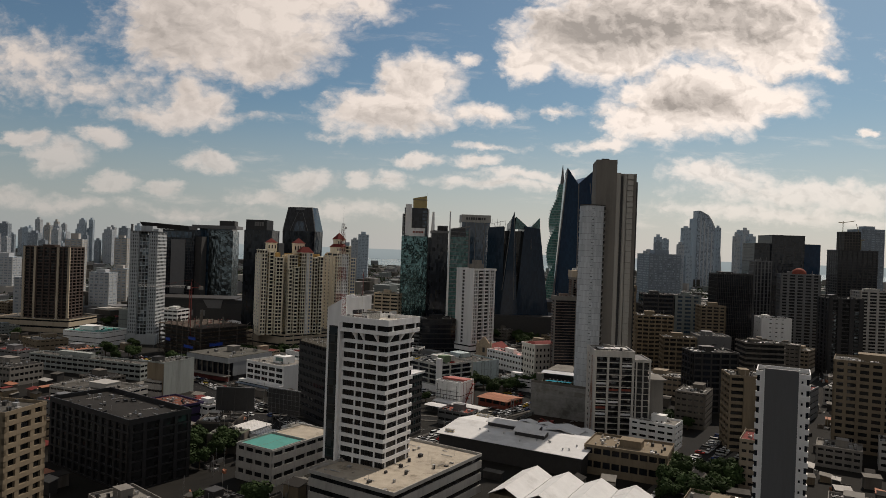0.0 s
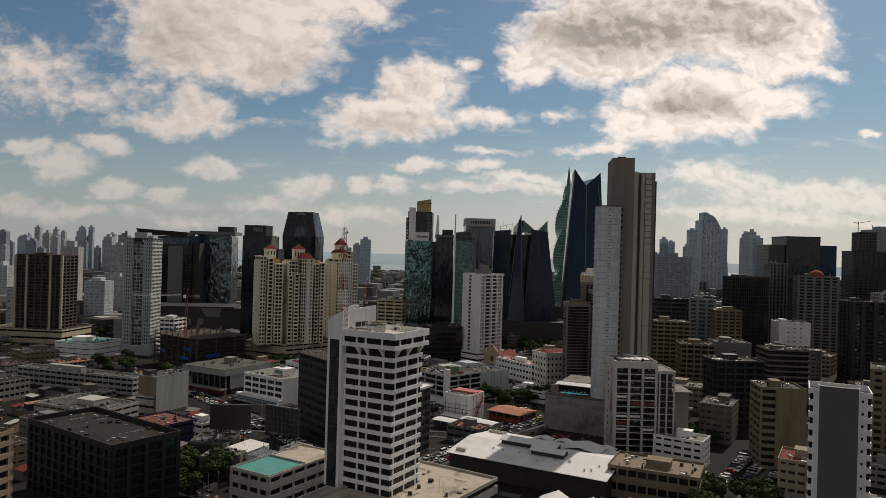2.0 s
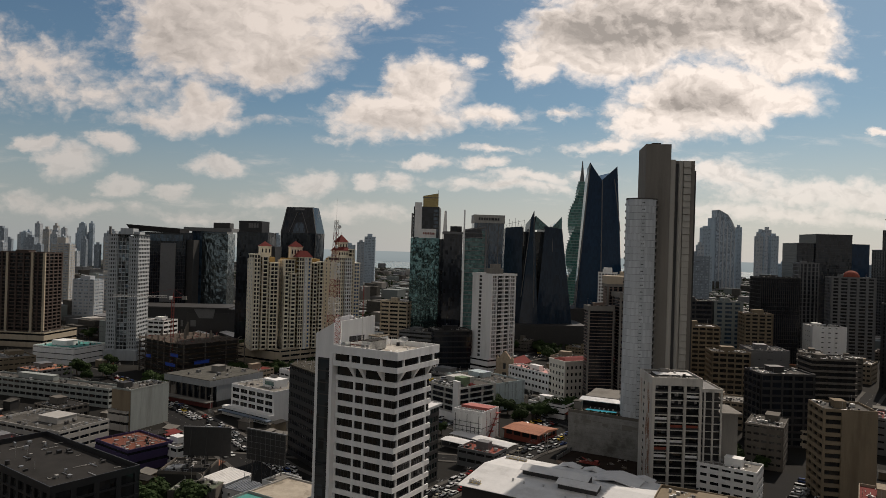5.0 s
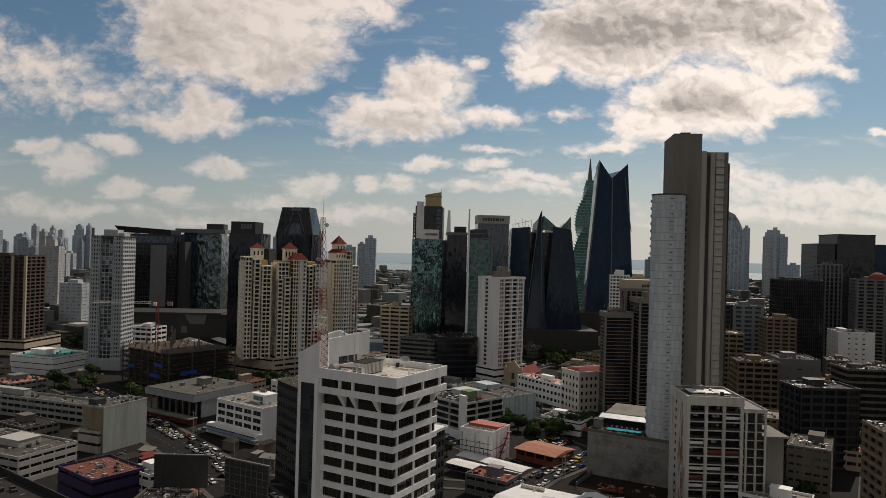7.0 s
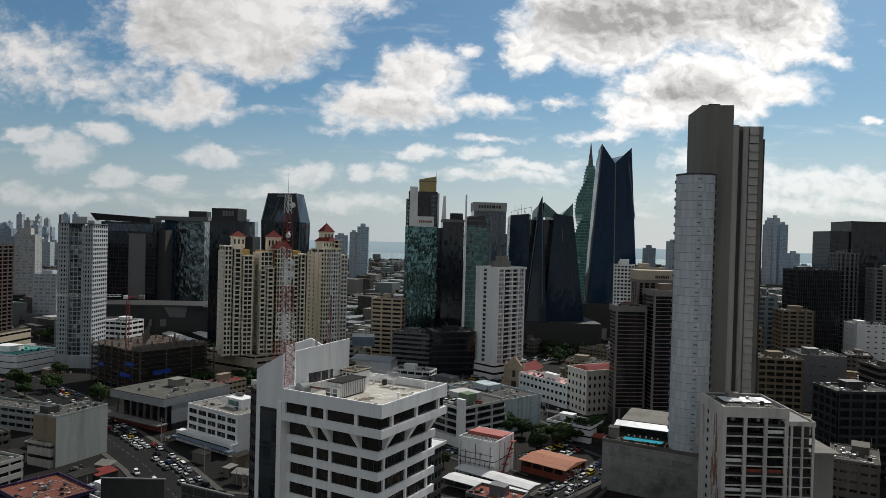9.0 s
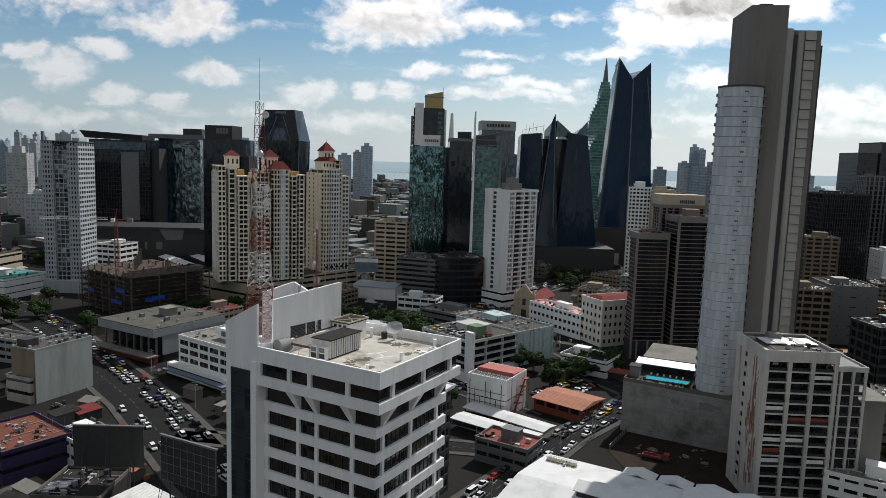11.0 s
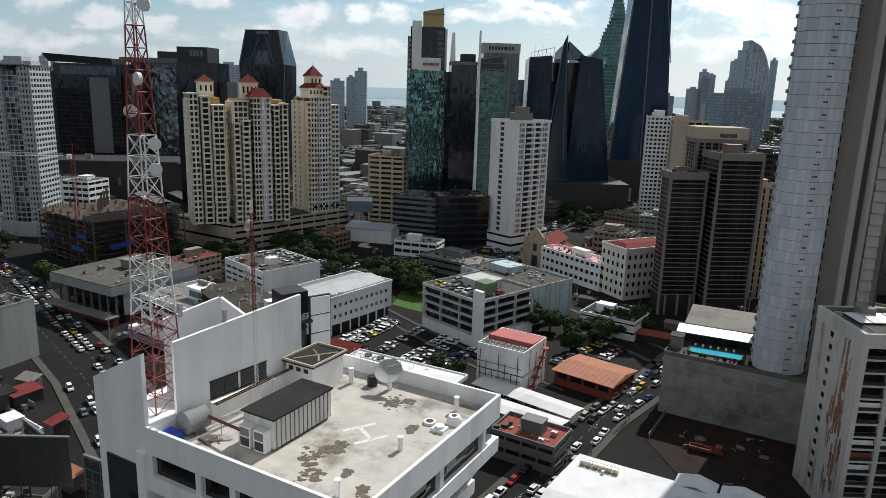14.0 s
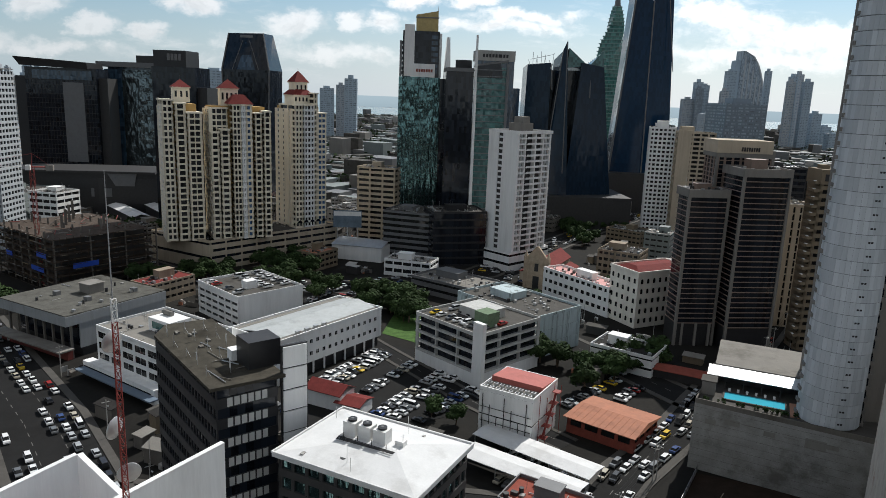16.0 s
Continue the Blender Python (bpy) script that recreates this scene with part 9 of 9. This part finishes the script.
tagged(new("distant_roofs", g.mesh("distant_roofs", WHITE_DULL, GREY_ROOF, PALEBLUE, GREYP, CONC_L)), "crowd of small pale roofs reaching towards the bay", "buildings", kind="stuff")

# ---------------------------------------------------------------- trees
def leaf_cloud(seed, lobes, n, size):
    rg = random.Random(seed)
    g = Geo()
    for _ in range(n):
        cx, cy, cz, rx, rz = rg.choice(lobes)
        th, ph = rg.uniform(0, 2 * math.pi), math.acos(rg.uniform(-0.7, 1))
        k = rg.uniform(0.72, 1.08)
        p = Vector((cx + rx * k * math.sin(ph) * math.cos(th), cy + rx * k * math.sin(ph) * math.sin(th), cz + rz * k * math.cos(ph)))
        nrm = Vector((math.sin(ph) * math.cos(th) + rg.uniform(-.7, .7), math.sin(ph) * math.sin(th) + rg.uniform(-.7, .7), math.cos(ph) + rg.uniform(-.4, .8))).normalized()
        a = nrm.orthogonal().normalized()
        b = nrm.cross(a)
        s = size * rg.uniform(0.6, 1.4)
        g.quad([p - a * s - b * s * 0.5, p + a * s * 0.2 - b * s, p + a * s + b * s * 0.4, p - a * s * 0.3 + b * s])
    return g


TREES = []
for k in range(5):
    rg = random.Random(100 + k)
    lobes = [(rg.uniform(-2.4, 2.4), rg.uniform(-2.4, 2.4), rg.uniform(4.0, 7.0), rg.uniform(1.4, 2.6), rg.uniform(1.2, 2.2)) for _ in range(9)]
    trunk = Geo().bar((0, 0, 0), (rg.uniform(-.4, .4), rg.uniform(-.4, .4), 4.0), 0.32, 8, r1=0.2)
    for lx, ly, lz, *_ in lobes[:6]:
        trunk.bar((0, 0, rg.uniform(2.4, 3.6)), (lx, ly, lz), 0.14, 5, r1=0.04)
    TREES.append((trunk.mesh("trunk", BARK), leaf_cloud(k, lobes, 1500, 0.42).mesh("crown", LEAF)))


def tree(x, y, s, k):
    r = thing("tree", "leafy dark green street tree with an uneven crown", "tree", x, y, 0, (k * 77) % 360, "street trees")
    r.scale = (s, s, s * 0.95)
    t, c = TREES[k % 5]
    part("trunk", t, None, r)
    part("crown", c, None, r)


rng = random.Random(31)
GROVES_A = ((-74, 470, 16, 7), (-14, 452, 13, 10), (-22, 440, 8, 4), (50, 380, 5, 4), (68, 374, 8, 6), (60, 356, 4, 1), (-40, 462, 8, 6), (-2, 440, 8, 9), (4, 428, 6, 5), (-60, 498, 12, 8), (84, 382, 9, 8), (134, 640, 26, 16), (-100, 492, 14, 9), (-70, 512, 10, 7), (-58, 530, 8, 5), (100, 660, 24, 14), (158, 668, 20, 6), (-92, 476, 14, 6), (-52, 480, 10, 4), (-44, 318, 8, 4), (-122, 404, 8, 3))
GROVES_B = ((-160, 440, 12, 5), (-84, 222, 9, 9), (-84, 205, 9, 10), (-100, 238, 8, 5), (-62, 150, 20, 7), (118, 192, 14, 14), (140, 196, 12, 10), (112, 172, 12, 8), (150, 300, 18, 8), (230, 350, 30, 9), (-225, 455, 22, 8), (60, 250, 5, 0), (6, 338, 3, 1), (16, 334, 3, 1), (-196, 560, 20, 6), (-185, 596, 16, 9), (-150, 585, 14, 6), (-118, 478, 12, 7), (285, 480, 30, 8), (110, 600, 20, 6), (96, 470, 10, 5))
for x, y, rad, n in GROVES_A + GROVES_B:
    for _ in range(n):
        a, q = rng.uniform(0, 2 * math.pi), rad * math.sqrt(rng.random())
        tree(x + q * math.cos(a), y + q * math.sin(a), rng.uniform(0.75, 1.35), rng.randint(0, 4))
for _ in range(110):
    x, y = rng.uniform(-420, 420), rng.uniform(200, 720)
    if free(x, y, 3):
        tree(x, y, rng.uniform(0.7, 1.2), rng.randint(0, 4))
g = Geo()
for _ in range(900):
    y = 760 + 2200 * rng.random()
    x = rng.uniform(-0.7, 0.7) * y
    for _ in range(26):
        p = Vector((x + rng.gauss(0, 14), y + rng.gauss(0, 10), rng.uniform(3, 13)))
        s = rng.uniform(1.6, 3.4)
        a = Vector((rng.uniform(-1, 1), rng.uniform(-1, 1), rng.uniform(-.4, .4))).normalized()
        b = Vector((rng.uniform(-1, 1), rng.uniform(-1, 1), rng.uniform(0.3, 1))).normalized()
        g.quad([p - a * s, p - b * s * 0.7, p + a * s, p + b * s])
tagged(new("distant_woods", g.mesh("distant_woods", LEAF)), "dark green belts of trees between far roofs", "trees", kind="stuff")

# ---------------------------------------------------------------- cars
CARPAINT = [mat("car_paint_" + n, c, 0.25, spec=0.6, var=0.05, bump=0.0) for n, c in (("white", (0.75, 0.75, 0.75)), ("silver", (0.42, 0.43, 0.44)), ("grey", (0.14, 0.145, 0.15)), ("black", (0.02, 0.02, 0.022)),
            ("red", (0.32, 0.025, 0.02)), ("blue", (0.03, 0.06, 0.18)), ("yellow", (0.62, 0.42, 0.03)), ("beige", (0.42, 0.38, 0.30)))]
CARWORD = ("white", "silver", "grey", "black", "red", "dark blue", "yellow", "beige")
TYRE = mat("tyre_rubber", (0.02, 0.02, 0.02), 0.9)
WHEEL = Geo().bar((0, -0.11, 0), (0, 0.11, 0), 0.33, 12).mesh("wheel", TYRE)


def car_body(kind):
    """Hull of a car along x, 4.4 m long: sloped nose and tail, tucked sides."""
    L, W = (4.4, 1.75) if kind != "van" else (4.9, 1.85)
    hood, roof, belt = {"sedan": (0.82, 1.42, 0.92), "suv": (0.98, 1.72, 1.05), "van": (1.05, 2.0, 1.15), "pickup": (0.98, 1.72, 1.05)}[kind]
    a, w = L / 2, W / 2
    g = Geo()
    g.loft([(-a, -w * .92, .28), (a, -w * .92, .28), (a, w * .92, .28), (-a, w * .92, .28)], [(-a - .05, -w, .62), (a + .05, -w, .62), (a + .05, w, .62), (-a - .05, w, .62)])
    g.loft([(-a - .05, -w, .62), (a + .05, -w, .62), (a + .05, w, .62), (-a - .05, w, .62)], [(-a + .1, -w * .95, belt), (a - .2, -w * .95, hood), (a - .2, w * .95, hood), (-a + .1, w * .95, belt)])
    x0, x1 = {"sedan": (-1.25, 0.75), "suv": (-1.95, 0.85), "van": (-2.25, 1.65), "pickup": (-0.6, 0.95)}[kind]
    g.loft([(x0, -w * .74, roof - .05), (x1 - .35, -w * .74, roof - .05), (x1 - .35, w * .74, roof - .05), (x0, w * .74, roof - .05)], [(x0 + .1, -w * .7, roof), (x1 - .45, -w * .7, roof), (x1 - .45, w * .7, roof), (x0 + .1, w * .7, roof)])
    gl = Geo().loft([(x0 - .45, -w * .9, belt - .03), (x1 + .45, -w * .9, belt - .03), (x1 + .45, w * .9, belt - .03), (x0 - .45, w * .9, belt - .03)],
                    [(x0, -w * .74, roof - .05), (x1 - .35, -w * .74, roof - .05), (x1 - .35, w * .74, roof - .05), (x0, w * .74, roof - .05)])
    return g, gl, L


KINDS = {}
for kd in ("sedan", "suv", "van", "pickup"):
    b, gl, L = car_body(kd)
    KINDS[kd] = ([Geo.mesh(b, "car", p) for p in CARPAINT], gl.mesh("window_band", G_DARK), L)
rng = random.Random(404)
COUNT, FAR_CARS = [0], Geo()


def car(x, y, heading, wheels=True, colour=None, z=0.1):
    k = rng.choices(range(8), (36, 18, 16, 14, 5, 4, 3, 4))[0] if colour is None else colour
    kd = rng.choices(("sedan", "suv", "van", "pickup"), (52, 28, 9, 11))[0]
    bodies, gl, L = KINDS[kd]
    COUNT[0] += 1
    if y > 425 or COUNT[0] > 300:
        b, g2, _ = car_body("sedan" if kd == "pickup" else kd)
        c, s = math.cos(radians(heading)), math.sin(radians(heading))
        for geo, slot in ((b, k), (g2, 8)):
            o = len(FAR_CARS.v)
            FAR_CARS.v += [(x + c * p[0] - s * p[1], y + s * p[0] + c * p[1], z + p[2]) for p in geo.v]
            FAR_CARS.f += [tuple(i + o for i in f) for f in geo.f]
            FAR_CARS.s += [slot] * len(geo.f)
        return
    ob = new("car", bodies[k])
    ob.location, ob.rotation_euler = (x, y, z), (0, 0, radians(heading))
    tagged(ob, f"{CARWORD[k]} {kd} car standing on the asphalt", "car", "parked and queuing cars")
    part("window_band", gl, None, ob)
    if wheels and y < 318:
        for sx in (-0.3, 0.31):
            for sy in (-0.8, 0.8):
                part("wheel", WHEEL, None, ob, at=(sx * L, sy, 0.33))


def row(xa, ya, xb, yb, n, turn=90.0, skip=0.12, wheels=True, jit=0.25, z=0.1):
    """n cars spaced along a line, each turned against it by that many degrees."""
    h = math.degrees(math.atan2(yb - ya, xb - xa))
    for i in range(n):
        t = (i + 0.5) / n
        if rng.random() < skip:
            continue
        car(xa + (xb - xa) * t + rng.uniform(-jit, jit), ya + (yb - ya) * t + rng.uniform(-jit, jit), h + turn + rng.uniform(-4, 4) + rng.choice((0, 180)), wheels, z=z)


# street with the queue, both sides and the lanes
def along(pts, off, step, s0, s1, skip, wheels=True):
    s = 0.0
    for p, q in zip(pts, pts[1:]):
        d = Vector((q[0] - p[0], q[1] - p[1]))
        ln = d.length
        d.normalize()
        nr = Vector((-d.y, d.x))
        t = (-s) % step
        while t < ln:
            if s0 < s + t < s1 and rng.random() > skip:
                c = Vector(p) + d * (t + rng.uniform(-0.6, 0.6)) + nr * (off + rng.uniform(-0.2, 0.2))
                car(c.x, c.y, math.degrees(math.atan2(d.y, d.x)) + (180 if off > 0 else 0), wheels, z=0.12)
            t += step
        s += ln


STREET = ROADS[0][0]
for off, skip in ((4.2, 0.4), (1.4, 0.55), (-1.4, 0.7), (-4.2, 0.45)):
    along(STREET, off, 6.2, 10, 260, skip)
AVENUE = ROADS[1][0]
for off, skip in ((8.6, 0.5), (5.4, 0.3), (2.2, 0.4), (-5.5, 0.93), (-8.6, 0.85)):
    along(AVENUE, off, 6.6, 150, 420, skip)
BACK = ROADS[4][0]
for off in (6, 2, -2, -6):
    along(BACK, off, 8.5, 120, 700, 0.5, False)
along(ROADS[5][0], 4, 6.2, 20, 260, 0.3, False)
along(ROADS[6][0], 3.5, 6.4, 60, 300, 0.5, False)
# car park in front of the garage
row(-35, 352, -11, 392, 17), row(-31, 349.5, -7, 389, 16)
row(-20, 344, 2, 380, 14), row(-10, 338, 12, 372, 13), row(-5, 336, 16, 369, 12)
row(2, 334, 24, 362, 11), row(20, 352, 34, 361, 5)
row(-42, 346, -32, 338, 4), row(62, 346, 78, 362, 7), row(50, 322, 44, 316, 0)
row(48, 346, 72, 368, 10), row(36, 338, 46, 326, 4)
row(24, 318, 42, 302, 8), row(19, 306, 37, 291, 8)
# car parks beyond the church and below the towers
for k in range(5):
    row(38 + k * 7, 505 - k * 4, 62 + k * 8, 600 + k * 6, 20, wheels=False, skip=0.2)
for k in range(3):
    row(-56 + k * 9, 455 - k * 7, -38 + k * 9, 492 - k * 7, 11, wheels=False, skip=0.2)
row(-48, 418, -16, 440, 12, wheels=False)
for k in range(3):
    row(124 + k * 10, 214 - k, 166 + k * 8, 270 - k * 3, 15, wheels=False, skip=0.2)
# decks of the garages
row(8, 386, 26, 366, 7, z=17.6), row(15, 391, 33, 371, 6, z=17.6)
row(-83, 436, -66, 418, 6, z=13.1, wheels=False), row(-74, 446, -56, 428, 7, z=13.1, wheels=False), row(-68, 452, -50, 434, 7, z=13.1, wheels=False)

tagged(new("distant_cars", FAR_CARS.mesh("distant_cars", *CARPAINT, G_DARK)), "crowded rows of small parked cars in the distance", "cars", kind="stuff")

# ---------------------------------------------------------------- street poles and wires
POLE = mat("pole_concrete", (0.34, 0.33, 0.31), 0.9)
def pole(x, y, h, ang):
    r = thing("utility_pole", "grey concrete utility pole with a cross arm", "utility pole", x, y, 0, ang, "utility poles")
    part("shaft", Geo().cyl(0, 0, 0, h, 0.17, 8, r1=0.11), POLE, r)
    part("cross_arm", Geo().box(-1.1, -0.07, h - 0.8, 1.1, 0.07, h - 0.65), POLE, r)
    part("lamp_arm", Geo().bar((0, 0, h - 1.5), (0, -2.0, h - 1.0), 0.05).box(-0.15, -2.5, h - 1.1, 0.15, -1.9, h - 0.95), STEEL, r)


spots = []
for i, (p, q) in enumerate(zip(STREET, STREET[1:])):
    d = Vector((q[0] - p[0], q[1] - p[1]))
    for k in range(int(d.length // 26) + 1):
        c = Vector(p) + d.normalized() * (4 + 26 * k) + Vector((-d.y, d.x)).normalized() * -6.6
        if c.y < 420:
            spots.append((c.x, c.y))
            pole(c.x, c.y, 10, math.degrees(math.atan2(d.y, d.x)) + 90)
for a, b in zip(spots, spots[1:]):
    g = Geo()
    for o in (-0.9, 0, 0.9):
        last = None
        for t in range(9):
            f = t / 8
            p = Vector((a[0] + (b[0] - a[0]) * f + o * 0.7, a[1] + (b[1] - a[1]) * f - o * 0.7, 9.4 - 3.2 * f * (1 - f)))
            if last:
                g.bar(last, p, 0.03, 3)
            last = p
    tagged(new("overhead_wire", g.mesh("overhead_wire", BLACK)), "sagging black overhead wires between poles", "wire", "overhead wires")
for p, q in zip(AVENUE[2:7], AVENUE[3:8]):
    d = Vector((q[0] - p[0], q[1] - p[1]))
    c = Vector(p) + d * 0.5 + Vector((-d.y, d.x)).normalized() * 13.4
    pole(c.x, c.y, 11, math.degrees(math.atan2(d.y, d.x)) + 90)
